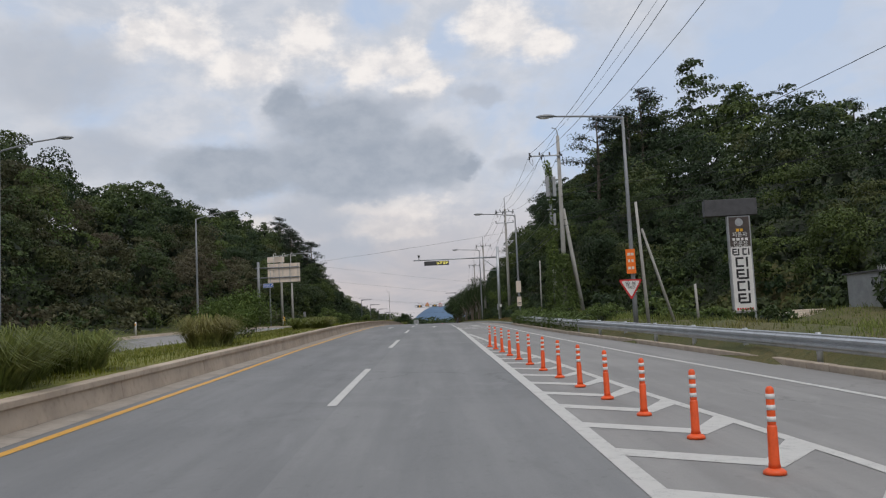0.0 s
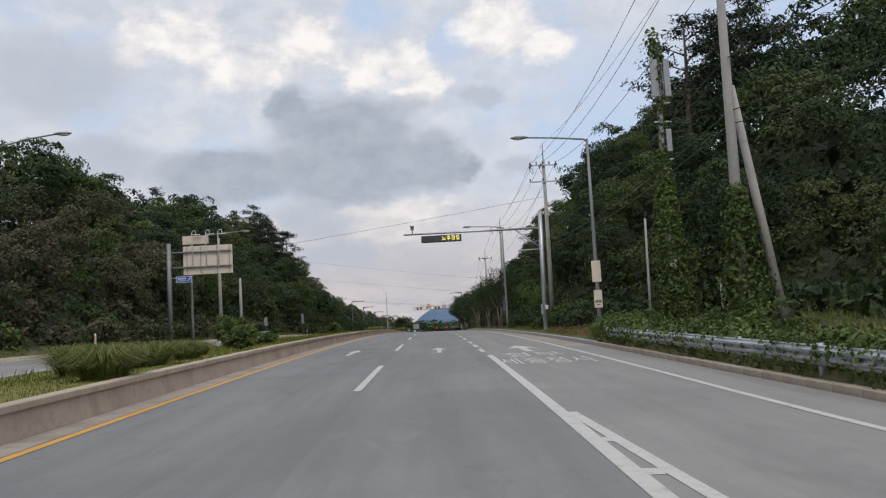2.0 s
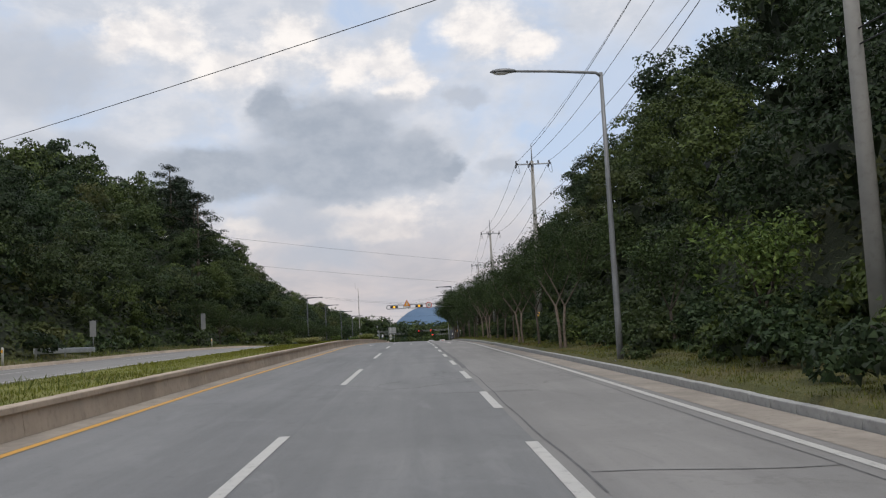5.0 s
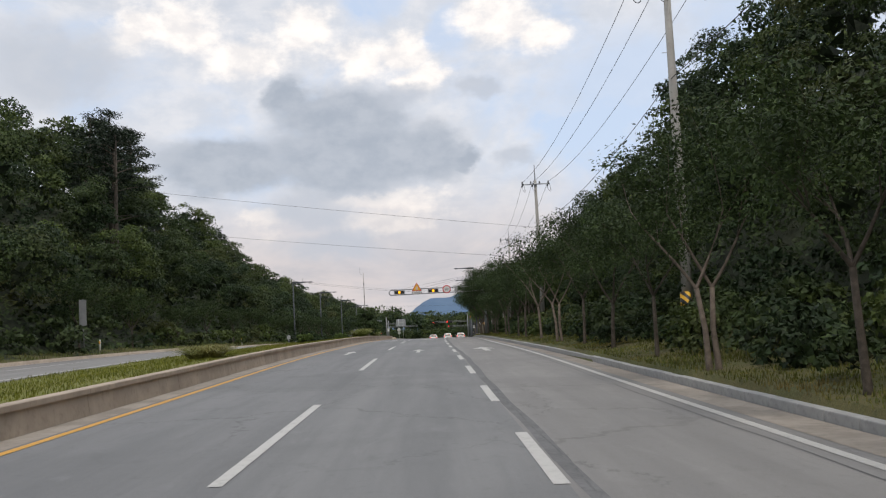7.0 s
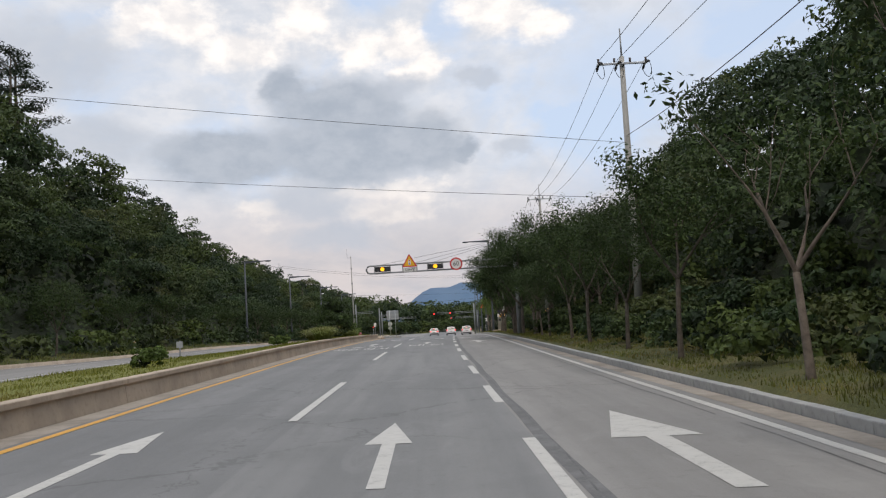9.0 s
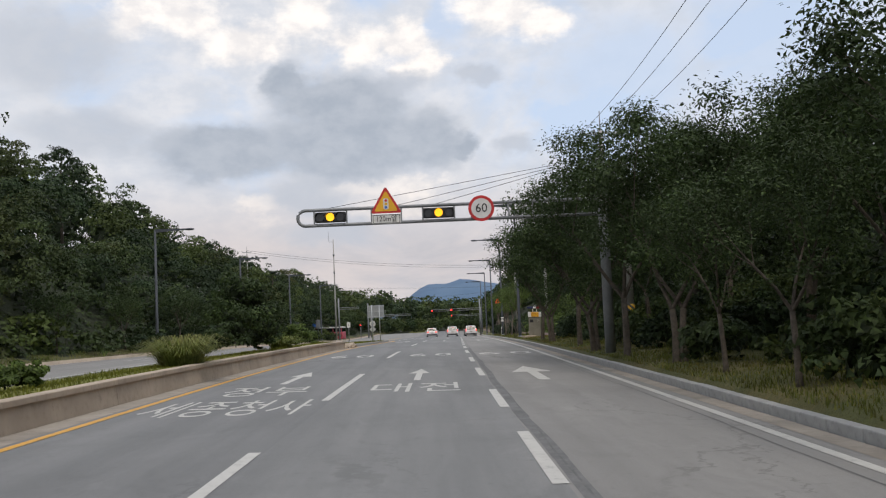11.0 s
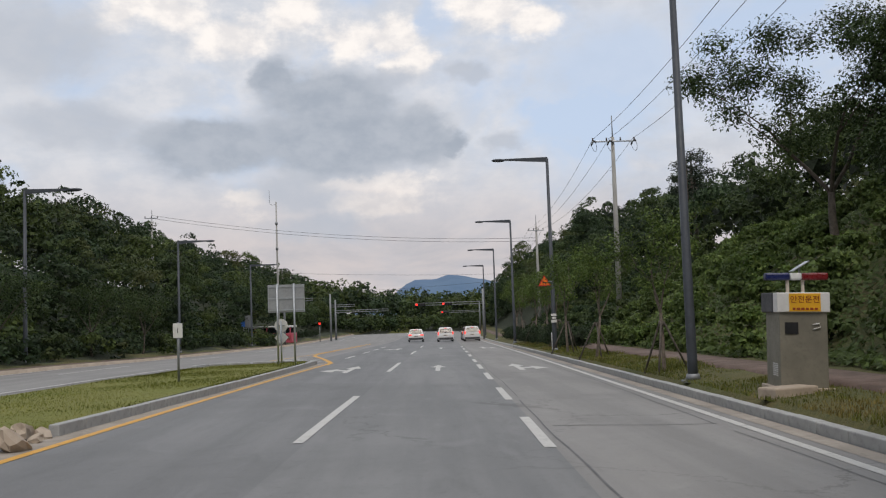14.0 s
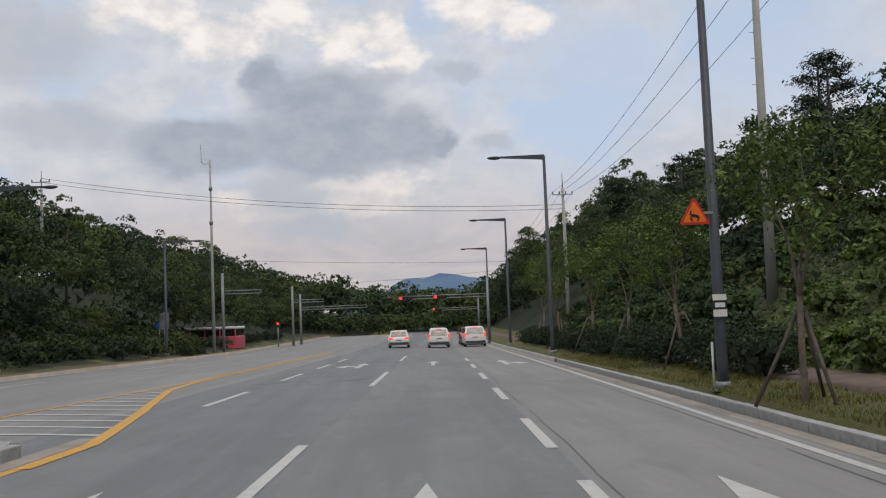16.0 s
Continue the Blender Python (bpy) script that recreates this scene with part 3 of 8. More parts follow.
JUNCTION_YS = np.r_[274.0, np.arange(276, 420, 3.0)]
opposite_road = strip("road_opposite", np.r_[ROAD_YS[ROAD_YS < 274], 274.5], [(OPP_L, lambda y: -float(drop(y))), (-13.4, lambda y: 0.03 - float(drop(y))), (lambda y: float(opp_in(y)), lambda y: -float(drop(y)))], ASPHALT_PALE, label="pale grey opposite carriageway beyond the median", category="road", kind="structure", lift=0.36, fall=0)


junction = strip("junction_road", JUNCTION_YS, [(q, lambda y, q=q: surface(q, y)) for q in (-20.0, OPP_L, -12.0, -8.0, -6.0, -4.36)], ASPHALT_PALE, label="wide grey asphalt of the junction", category="road", kind="structure", fall=0)
strip("road_apron", (270.5, 272.0, 273.0, 274.3), [(q, lambda y, q=q: surface(q, y) + 0.002) for q in (-9.0, -8.0, -6.0, -4.36)], ASPHALT_PALE, label="grey asphalt round the median's tip", category="road", kind="structure", fall=0)

# right kerb with its gutter
KERB_YS = np.arange(-20, 420, 2.0)
gutter = strip("gutter", KERB_YS[KERB_YS > 70], [(lambda y: float(edge_u(y)) + 0.28, 0.004), (lambda y: float(kerb_u(y)) - 0.02, 0.004)], GUTTER, label="dirty brown concrete gutter along the kerb", category="gutter", kind="structure")


def kerb_run(name, ys, line, height, width, mat, side, fall, label, lift=0.0):
    """Kerb stones of 1 m along a line, as one thing with a part for each stone."""
    root = empty(name, Matrix(), label, "kerb", kind="structure")
    meshes = []
    for v in range(3):
        bm = bmesh.new()
        box(bm, (width, 0.985, height + 0.2), (side * width / 2, 0, (height - 0.2) / 2), bevel=0.018)
        me = bpy.data.meshes.new("kerb_stone")
        bm.to_mesh(me)
        bm.free()
        me.materials.append(mat)
        meshes.append(me)
    for i, y in enumerate(ys):
        u = float(line(y))
        du = float(line(y + 0.5) - line(y - 0.5) + cx(y + 0.5) - cx(y - 0.5))
        ob = new("kerb_stone", meshes[i % 3])
        ob.parent = root
        ob.matrix_basis = Matrix.Translation(at(u, y, fall * u + lift + random.uniform(-0.006, 0.006))) @ pose(0, 0, 0, math.degrees(math.atan(float(zr(y + 0.5) - zr(y - 0.5)))), 0, -math.degrees(math.atan(du)) + random.uniform(-0.3, 0.3))
    return root


# lane lines and other paint
def patch(name, quads, mat, lift=0.006, label=""):
    """Flat paint on the road: a list of polygons of (u, y), laid on the surface."""
    bm = bmesh.new()
    for q in quads:
        vs = [bm.verts.new(at(u, y, surface(u, y) + lift)) for u, y in q]
        f = bm.faces.new(vs)
    bmesh.ops.recalc_face_normals(bm, faces=bm.faces[:])
    for f in bm.faces:
        if f.normal.z < 0:
            f.normal_flip()
    return part(name, bm, mat, road, label)


def long_line(name, u, ys, width, mat, lift=0.006):
    ys = list(ys)
    lo = lambda y: (float(u(y)) if callable(u) else u) - width / 2
    hi = lambda y: (float(u(y)) if callable(u) else u) + width / 2
    return patch(name, [[(lo(a), a), (hi(a), a), (hi(b), b), (lo(b), b)] for a, b in zip(ys, ys[1:])], mat, lift)


for s in (-7.0, 15.7, 35.6, 54.8, 73.6, 92.6, 111.5, 130.2, 149.5, 169.3, 189.0, 203.7, 223.0, 244.6, 264.2, 285.4, 305.5):
    e = s + 8.3 if s != 189.0 else s + 8.0
    long_line("lane_dash", 0.0, (s, (s + e) / 2, e), 0.15, WHITE_PAINT)
for s in (69.6, 74.7, 79.8, 87.3, 95.7, 104, 112.5, 121, 129.7, 138, 146.2, 154.5, 162.6, 171, 179, 186.5, 194.5, 201.6, 210, 218, 226.7, 234.9, 243.7, 251.1, 258.5, 265.3, 271.6, 279.6, 287.6, 295.6, 303.6):
    long_line("lane_dash", 3.3, (s, s + 1.5, s + (3.0 if s < 82 else 3.8)), 0.16, WHITE_PAINT)
long_line("edge_line", edge_u, np.arange(-20, 420, 4.0), 0.15, WHITE_PAINT)
long_line("edge_line", lambda y: float(np.interp(y, [0, 24, 36, 110, 150, 235, 262, 274], [-3.22, -3.24, -3.45, -3.46, -3.37, -3.36, -3.26, -3.07])), np.arange(-20, 274, 3.0), 0.15, YELLOW_PAINT)
long_line("edge_line", lambda y: float(np.interp(y, [270, 273.2, 275.0, 278.6, 285.9, 290.3, 306, 330], [-3.05, -3.1, -3.42, -4.11, -5.67, -6.05, -6.0, -6.0])), [270.9, 272, 273.2, 274, 275, 276.5, 278.6, 281, 283.5, 285.9, 287.5, 288.8, 290.3, 297, 306, 318, 330], 0.22, YELLOW_PAINT, 0.01)
long_line("centre_line", lambda y: float(np.interp(y, [276.5, 289, 330], [-6.9, -6.3, -6.35])), (276.5, 278, 280, 282, 284, 286.5, 289, 294, 300, 315, 330), 0.13, YELLOW_PAINT, 0.01)
for k in range(10):
    y = 274.3 + k * 1.15
    long = float(np.interp(y, [273.2, 275.0, 278.6, 285.9, 290], [-3.2, -3.52, -4.2, -5.75, -6.1]))
    side = [long + (-6.6 - long) * f for f in (0.0, 0.33, 0.66, 1.0)]
    patch("hatch_bar", [[(a, y + 1.1 * i / 3), (b, y + 1.1 * (i + 1) / 3), (b, y + 1.1 * (i + 1) / 3 + 0.17), (a, y + 1.1 * i / 3 + 0.17)] for i, (a, b) in enumerate(zip(side, side[1:]))], WHITE_PAINT, 0.009)
for s in (279.6, 289.3, 298.0, 306):
    long_line("lane_dash", -3.12, (s, s + 2.3, s + 4.5), 0.15, WHITE_PAINT)

# the gore beside the slip lane
GORE_Y, GORE_U = [-40, 11, 15.4, 20.7, 26.4, 30.8, 36.6, 42.8, 50.0], [7.6, 5.44, 5.08, 4.81, 4.6, 4.28, 4.05, 3.8, 3.5]
gore = lambda y: float(np.interp(y, GORE_Y, GORE_U))
long_line("gore_line", 3.36, np.arange(-20, 70, 3.0), 0.2, WHITE_PAINT)
long_line("gore_line", gore, list(np.arange(-20, 50, 3.0)) + [50.0], 0.16, WHITE_PAINT)
for k in range(23):
    y = 1.3 + 2.08 * k
    wide = gore(y) - 3.46
    f = min(1.0, wide / 1.7)
    mid = 3.46 + 0.62 * wide
    w, v = 0.30 + 0.16 * f, 0.34 + 0.42 * f
    back, ahead = 0.85 * f * f, 0.95 * f
    patch("gore_bar", [[(3.46, y + back), (mid, y), (mid, y + w), (3.46, y + back + w)], [(mid, y), (gore(y) - 0.08, y + ahead), (gore(y) - 0.08, y + ahead + v), (mid, y + w)]], WHITE_PAINT, 0.005)


def straight_arrow(u, tip):
    stem, half, head, back = (0.14, 0.55, 2.9, 6.1) if u > 4 else (0.085, 0.29, 2.15, 5.0)
    patch("arrow_marking", [[(u - half, tip - head), (u + half, tip - head), (u, tip)], [(u - stem, tip - back), (u + stem, tip - back), (u + stem, tip - head + 0.01), (u - stem, tip - head + 0.01)]], WHITE_PAINT)


def turn_arrow(u, tip, side):
    """Straight on and a turn to one side."""
    stem = 0.1
    patch("arrow_marking", [[(u - 0.30, tip - 2.15), (u + 0.30, tip - 2.15), (u, tip)], [(u - stem, tip - 5.3), (u + stem, tip - 5.3), (u + stem, tip - 2.14), (u - stem, tip - 2.14)],
                            [(u + side * stem, tip - 3.5), (u + side * 0.52, tip - 2.95), (u + side * 0.52, tip - 3.65), (u + side * stem, tip - 4.3)],
                            [(u + side * 0.50, tip - 2.3), (u + side * 1.05, tip - 3.75), (u + side * 0.50, tip - 4.85)]], WHITE_PAINT)


for u, tip in ((1.72, 75.3), (-1.68, 75.6), (4.9, 74.8), (1.6, 168.5), (-1.75, 168.6), (4.8, 169.0), (1.62, 213.8), (-1.65, 213.6), (4.7, 214.0), (1.72, 269.2), (1.65, 304.0)):
    straight_arrow(u, tip)
turn_arrow(-1.5, 269.2, -1)
turn_arrow(4.68, 269.2, 1)
turn_arrow(-1.5, 303.0, -1)
turn_arrow(4.8, 303.5, 1)


def road_words(text, u, y, width, length, label=""):
    """Words painted on the road, drawn out along it."""
    ob = letters("road_lettering", text, 1.0, WHITE_PAINT, road, (0, 0, 0), (0, 0, 0), 0.0, label)
    co = np.array([v.co[:] for v in ob.data.vertices])
    lo, hi = co.min(0), co.max(0)
    for v in ob.data.vertices:
        a = u + ((v.co.x - lo[0]) / (hi[0] - lo[0]) - 0.5) * width
        b = y + (v.co.y - lo[1]) / (hi[1] - lo[1]) * length
        v.co = at(a, b, -0.02 * a + 0.006)


for u, k in ((-1.7, 1.0), (1.66, 1.0), (4.85, 1.28)):
    road_words("6", u - 0.52 * k, 224.4, 0.70 * k, 2.6)
    road_words("0", u + 0.55 * k, 224.4, 0.72 * k, 2.6)
road_words("대전", 1.66, 205.3, 1.95, 2.5)
road_words("정부", -1.63, 205.2, 1.85, 2.5)
road_words("세종청사", -1.6, 201.3, 2.9, 2.8)
road_words("정부", 4.75, 65.3, 1.95, 2.8)
road_words("세종청사", 4.75, 61.6, 2.7, 2.8)


# joints between the lanes' courses of asphalt
for u, y0, y1, w in ((3.52, 70, 330, 0.028), (6.08, 90, 330, 0.022)):
    for y in np.arange(y0, y1, 26.0):
        long_line("joint", lambda q, u=u: u + 0.03 * math.sin(q * 0.35) + 0.015 * math.sin(q * 1.3), np.arange(y, y + 25.1, 1.25), w * random.uniform(0.7, 1.2), TAR, 0.0045)
for y in np.arange(118, 235, 13.0):
    long_line("patched_joint", lambda q: 3.5 + 0.03 * math.sin(q * 0.21) + 0.02 * math.sin(q * 0.9), np.arange(y, y + 13.1, 1.3), 0.15 + 0.05 * random.random(), SEAL, 0.0035)
for y in (97.0, 141.0, 174.0, 246.0, 262.0):
    patch("joint", [[(a, y + 0.1 * math.sin(a * 2)), (a + 0.5, y + 0.1 * math.sin(a * 2 + 1.0)), (a + 0.5, y + 0.1 * math.sin(a * 2 + 1.0) + 0.04), (a, y + 0.1 * math.sin(a * 2) + 0.04)] for a in np.arange(3.6, 6.0, 0.5)], TAR, 0.0045)


# ---- woods ----
rng = np.random.default_rng(7)


def leaf_quads(pts, normals, size, rng, ratio=0.6):
    """A bent-free four-cornered leaf at each point, facing roughly along its normal."""
    n = len(pts)
    nrm = normals + rng.normal(0, 0.42, (n, 3))
    nrm /= np.linalg.norm(nrm, axis=1, keepdims=True) + 1e-9
    ref = rng.normal(0, 1, (n, 3))
    a = np.cross(nrm, ref)
    a /= np.linalg.norm(a, axis=1, keepdims=True) + 1e-9
    b = np.cross(nrm, a)
    s = (size * rng.uniform(0.6, 1.3, n))[:, None]
    V = np.stack([pts - a * s, pts - b * s * ratio + nrm * s * 0.15, pts + a * s, pts + b * s * ratio + nrm * s * 0.15], 1)
    return V.reshape(-1, 3)


def facing(v, out, least):
    """Turn the directions v that point away from the open side round to it."""
    k = v @ out
    return np.where((k < least)[:, None], v - 2 * k[:, None] * out, v)


def leaf_tris(pts, normals, size, rng, ratio=0.6):
    """A three-cornered leaf at each point, for woods that stay some way off."""
    n = len(pts)
    nrm = normals + rng.normal(0, 0.42, (n, 3))
    nrm /= np.linalg.norm(nrm, axis=1, keepdims=True) + 1e-9
    a = np.cross(nrm, rng.normal(0, 1, (n, 3)))
    a /= np.linalg.norm(a, axis=1, keepdims=True) + 1e-9
    b = np.cross(nrm, a)
    s = (size * rng.uniform(0.6, 1.3, n))[:, None]
    return np.stack([pts - a * s - b * s * ratio * 0.7, pts + a * s * 0.8 - b * s * ratio * 0.5, pts + b * s * ratio * 1.4 + nrm * s * 0.15], 1).reshape(-1, 3)


def crown_points(rng, centre, radius, height, n, clumps, flat=1.0, out=None):
    """Points on the skins of many clumps that make up one crown; most leaves grow on its open side, out."""
    k = clumps
    d = rng.normal(0, 1, (k, 3))
    d /= np.linalg.norm(d, axis=1, keepdims=True)
    d[:, 2] = np.where(d[:, 2] < -0.7, -d[:, 2] * 0.6, d[:, 2])
    if out is not None:
        d = facing(d, out, -0.3)
    c = d * rng.uniform(0.45, 0.82, (k, 1)) * np.array([radius, radius, height])
    r = rng.uniform(0.2, 0.42, k) * min(radius, height)
    i = rng.integers(0, k, n)
    q = rng.normal(0, 1, (n, 3))
    q /= np.linalg.norm(q, axis=1, keepdims=True)
    q[:, 2] = np.where(q[:, 2] < -0.2, -q[:, 2], q[:, 2])
    if out is not None:
        q = facing(q, out, -0.35)
    rr = r[i][:, None] * rng.uniform(0.72, 1.12, (n, 1))
    p = c[i] + q * rr * np.array([1.1, 1.1, 0.8 * flat])
    return centre + p, q


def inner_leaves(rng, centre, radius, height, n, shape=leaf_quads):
    """Larger leaves deep in a crown, which get the leaf colour darkened as shade."""
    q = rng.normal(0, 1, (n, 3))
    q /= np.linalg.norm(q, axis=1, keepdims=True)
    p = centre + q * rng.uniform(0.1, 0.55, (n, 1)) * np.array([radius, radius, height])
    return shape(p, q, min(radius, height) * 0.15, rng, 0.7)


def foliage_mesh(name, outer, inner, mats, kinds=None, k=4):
    """Leaves, and the inner ones with shade put into their colour, as one mesh; kinds gives each crown's leaf material.
    """
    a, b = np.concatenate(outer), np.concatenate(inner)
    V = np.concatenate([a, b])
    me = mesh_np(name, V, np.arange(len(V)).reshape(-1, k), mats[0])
    for m in list(mats[1:]) + [CORE_SHADE]:
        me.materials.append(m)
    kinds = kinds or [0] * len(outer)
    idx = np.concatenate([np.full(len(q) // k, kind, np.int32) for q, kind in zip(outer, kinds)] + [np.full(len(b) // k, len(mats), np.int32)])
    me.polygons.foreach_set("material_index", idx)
    return me


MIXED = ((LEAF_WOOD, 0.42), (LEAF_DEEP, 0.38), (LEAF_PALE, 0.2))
THICKET = ((LEAF_BANK, 0.62), (LEAF_WOOD, 0.26), (LEAF_VINE, 0.12))


def woodland(name, spots, mix, label, rng, density=1.0, leaf=0.34, inner=36):
    """Crowns at spots of (x, y, z, radius, height, leaves) as ONE mesh; mix is a leaf material, or several with their shares."""
    mix = mix if isinstance(mix, tuple) else ((mix, 1.0),)
    shares = np.cumsum([w for _, w in mix])
    LV, CV, kinds = [], [], []
    for x, y, z, r, h, n in spots:
        c = np.array([x, y, z])
        side = np.clip((x - float(cx(y))) / 12, -1, 1)
        out = np.array([-0.72 * side, -0.55, 0.5])
        p, q = crown_points(rng, c, r, h, int(n * density), rng.integers(14, 24), 1.0, out / np.linalg.norm(out))
        LV.append(leaf_tris(p, q, leaf * 1.1, rng, 0.75))
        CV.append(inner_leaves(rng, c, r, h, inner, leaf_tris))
        kinds.append(min(int(np.searchsorted(shares, rng.uniform(0, shares[-1]))), len(mix) - 1))
    return tagged(new(name, foliage_mesh(name, LV, CV, [m for m, _ in mix], kinds, 3)), label, "woods", kind="stuff")


def TALL(side, y):
    """How the trees' height changes along each bank."""
    if side < 0:
        return float(np.interp(y, [60, 120, 140, 180, 195, 207, 218, 250, 262, 290, 331, 350, 380, 440], [1.05, 1.05, 1.05, 1.15, 1.4, 1.5, 1.0, 0.9, 0.8, 1.3, 1.3, 1.05, 1.15, 1.4]))
    return float(np.interp(y, [60, 85, 100, 118, 130, 145, 195, 240, 262, 308, 336, 360, 440], [0.7, 0.9, 1.2, 1.55, 1.3, 1.15, 1.08, 0.85, 0.9, 0.85, 0.95, 1.55, 1.7]))


def wood_spots(side, y0, y1, u0, depth, step, near, mid, back, d0=0.0, rad=(1.7, 2.9)):
    """Three depths of trees: crowns near the road carry many small leaves, those behind fewer and larger ones."""
    out = ([], [], [])
    y = y0
    while y < y1:
        d = d0
        while d < depth:
            yy, dd = y + rng.uniform(-0.45, 0.45) * step, d + rng.uniform(-0.45, 0.45) * step
            u = side * (u0(yy) + max(d0, dd))
            gz = float(ground(u, yy))
            r = rng.uniform(*rad) * (1 + 0.014 * max(0, dd))
            h = r * rng.uniform(1.0, 1.45) * TALL(side, yy) * (1.2 if rng.uniform() < 0.12 else 1.0)
            low = rng.uniform(0.0, 0.6) if dd < 6 else rng.uniform(0.2, 2.2)
            k = 0 if dd < 7 else 1 if dd < 18 else 2
            n = (near, mid, back)[k] * (r / 2.3) ** 2 * h / r
            out[k].append((float(cx(yy)) + u, yy, float(zr(yy)) + gz + low + h * 0.8, r, h, n))
            d += step * (1.0 if d < 18 else 1.3)
        y += step
    return out


def under_spots(side, y0, y1, u0, depth, step, n, rad):
    """Shrubs and creepers that hide a bank's soil."""
    out = []
    for y in np.arange(y0, y1, step):
        for d in np.arange(-0.6, depth, step):
            yy, dd = y + rng.uniform(-0.5, 0.5) * step, d + rng.uniform(-0.5, 0.5) * step
            u = side * (u0(yy) + dd)
            r = rng.uniform(*rad)
            out.append((float(cx(yy)) + u, yy, float(zr(yy)) + float(ground(u, yy)) + r * 0.3, r, r * rng.uniform(0.55, 0.95), n * (r / rad[1]) ** 2))
    return out


left_u0 = lambda y: float(np.interp(y, [0, 60, 100, 250, 300, 420], [21.5, 21.5, 20.3, 20.3, 20.8, 21.5]))
right_u0 = lambda y: float(np.interp(y, [-40, 40, 60, 90, 215, 240, 262, 300, 340, 420], [28, 26, 22, 14.5, 14.2, 14.5, 20, 20, 15, 13.5]))
DENSE = "dense dark green broadleaf woods on a steep bank"
BANKS = (
    (wood_spots(-1, 26, 250, left_u0, 32, 4.4, 1500, 580, 280), DENSE, (0.088, 0.135, 0.2)),
    (wood_spots(1, 42, 250, lambda y: right_u0(y) - 1.2, 30, 4.4, 1750, 600, 290), DENSE, (0.076, 0.125, 0.185)),
    (wood_spots(-1, 250, 440, left_u0, 46, 5.4, 850, 380, 160), "dense green broadleaf woods on a gentle slope", (0.108, 0.16, 0.24)),
    (wood_spots(1, 250, 440, right_u0, 30, 4.8, 850, 360, 150, rad=(2.0, 3.0)), "dense green broadleaf woods above a vine-grown bank", (0.108, 0.16, 0.24)),
)
for k, (spots, label, sizes) in enumerate(BANKS):
    for j, (group_spots, size) in enumerate(zip(spots, sizes)):
        if k == 0 and j < 2:
            edge = 118 if j == 0 else 84
            woodland("wooded_hillside", [q for q in group_spots if q[1] < edge], THICKET, "olive and brown thicket on a steep bank", rng, leaf=size)
            group_spots = [q for q in group_spots if q[1] >= edge]
        woodland("wooded_hillside", group_spots, MIXED, label, rng, leaf=size, inner=28)
FOOT = "tangled shrubs and creepers at the foot of a bank"
woodland("undergrowth", under_spots(-1, 20, 120, lambda y: left_u0(y) - 1.0, 11.0, 2.4, 400, (1.0, 1.9)), THICKET, "olive and brown " + FOOT, rng, leaf=0.125, inner=24)
woodland("undergrowth", under_spots(-1, 120, 250, lambda y: left_u0(y) - 0.6, 9.0, 2.7, 320, (1.0, 1.9)), MIXED, "dark " + FOOT, rng, leaf=0.14, inner=20)
foot_right = lambda y: float(np.interp(y, [84, 96, 112, 128, 180, 245], [11.0, 10.2, 10.0, 10.0, 10.0, 10.1]))
woodland("undergrowth", under_spots(1, 84, 245, foot_right, 3.0, 1.7, 850, (0.7, 1.3)), MIXED, "dark " + FOOT, rng, leaf=0.07, inner=30)
woodland("undergrowth", under_spots(1, 84, 245, lambda y: foot_right(y) + 3.2, 5.0, 2.4, 400, (0.9, 1.6)), MIXED, "dark " + FOOT, rng, leaf=0.10, inner=20)
woodland("undergrowth", under_spots(-1, 250, 350, lambda y: left_u0(y) - 1.0, 7.0, 2.3, 380, (0.9, 1.7)), MIXED, "green " + FOOT, rng, leaf=0.12, inner=20)


def ground_cover(name, side, y0, y1, u0, depth, n, leaf, mat, label):
    """Low leaves that carpet a bank."""
    Y = rng.uniform(y0, y1, n)
    U = side * (np.array([u0(y) for y in Y]) + depth * rng.uniform(0, 1, n) ** 1.3)
    P = np.stack([cx(Y) + U, Y, zr(Y) + ground(U, Y) + rng.uniform(0.02, 0.22, n)], -1)
    V = leaf_tris(P, np.array([[-0.35 * side, -0.25, 0.8]]) + np.zeros((n, 3)), leaf, rng, 0.7)
    return tagged(new(name, mesh_np(name, V, np.arange(len(V)).reshape(-1, 3), mat)), label, "ground cover", kind="stuff")


ground_cover("ground_cover", -1, 20, 345, lambda y: left_u0(y) - 1.6, 10, 36000, 0.2, LEAF_WOOD, "low leafy growth that carpets the bank")
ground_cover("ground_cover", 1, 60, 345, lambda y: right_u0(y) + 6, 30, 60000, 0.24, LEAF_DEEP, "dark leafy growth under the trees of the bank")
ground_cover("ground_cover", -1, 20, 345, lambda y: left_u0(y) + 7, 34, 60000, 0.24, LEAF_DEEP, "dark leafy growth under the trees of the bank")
ground_cover("ground_cover", 1, 34, 90, lambda y: float(np.interp(y, [34, 60, 90], [22, 17, 12.5])), 13, 15000, 0.16, LEAF_WOOD, "low leafy growth at the edge of the woods")
ground_cover("ground_cover", 1, 84, 246, foot_right, 9, 30000, 0.14, LEAF_WOOD, "low leafy growth that carpets the bank")
ground_cover("ground_cover", 1, 246, 288, lambda y: 10.4, 12, 44000, 0.085, LEAF_VINE, "bright creepers that carpet the bank")
ground_cover("ground_cover", 1, 288, 345, lambda y: 10.8, 11.5, 18000, 0.15, LEAF_WOOD, "dark creepers that carpet the bank")
woodland("vine_bank", under_spots(1, 256, 286, lambda y: 11.9, 10.8, 1.6, 1150, (0.6, 1.05)), ((LEAF_VINE, 0.5), (LEAF_FRESH, 0.5)), "bright green creeper-covered bank behind the footpath", rng, leaf=0.075, inner=16)
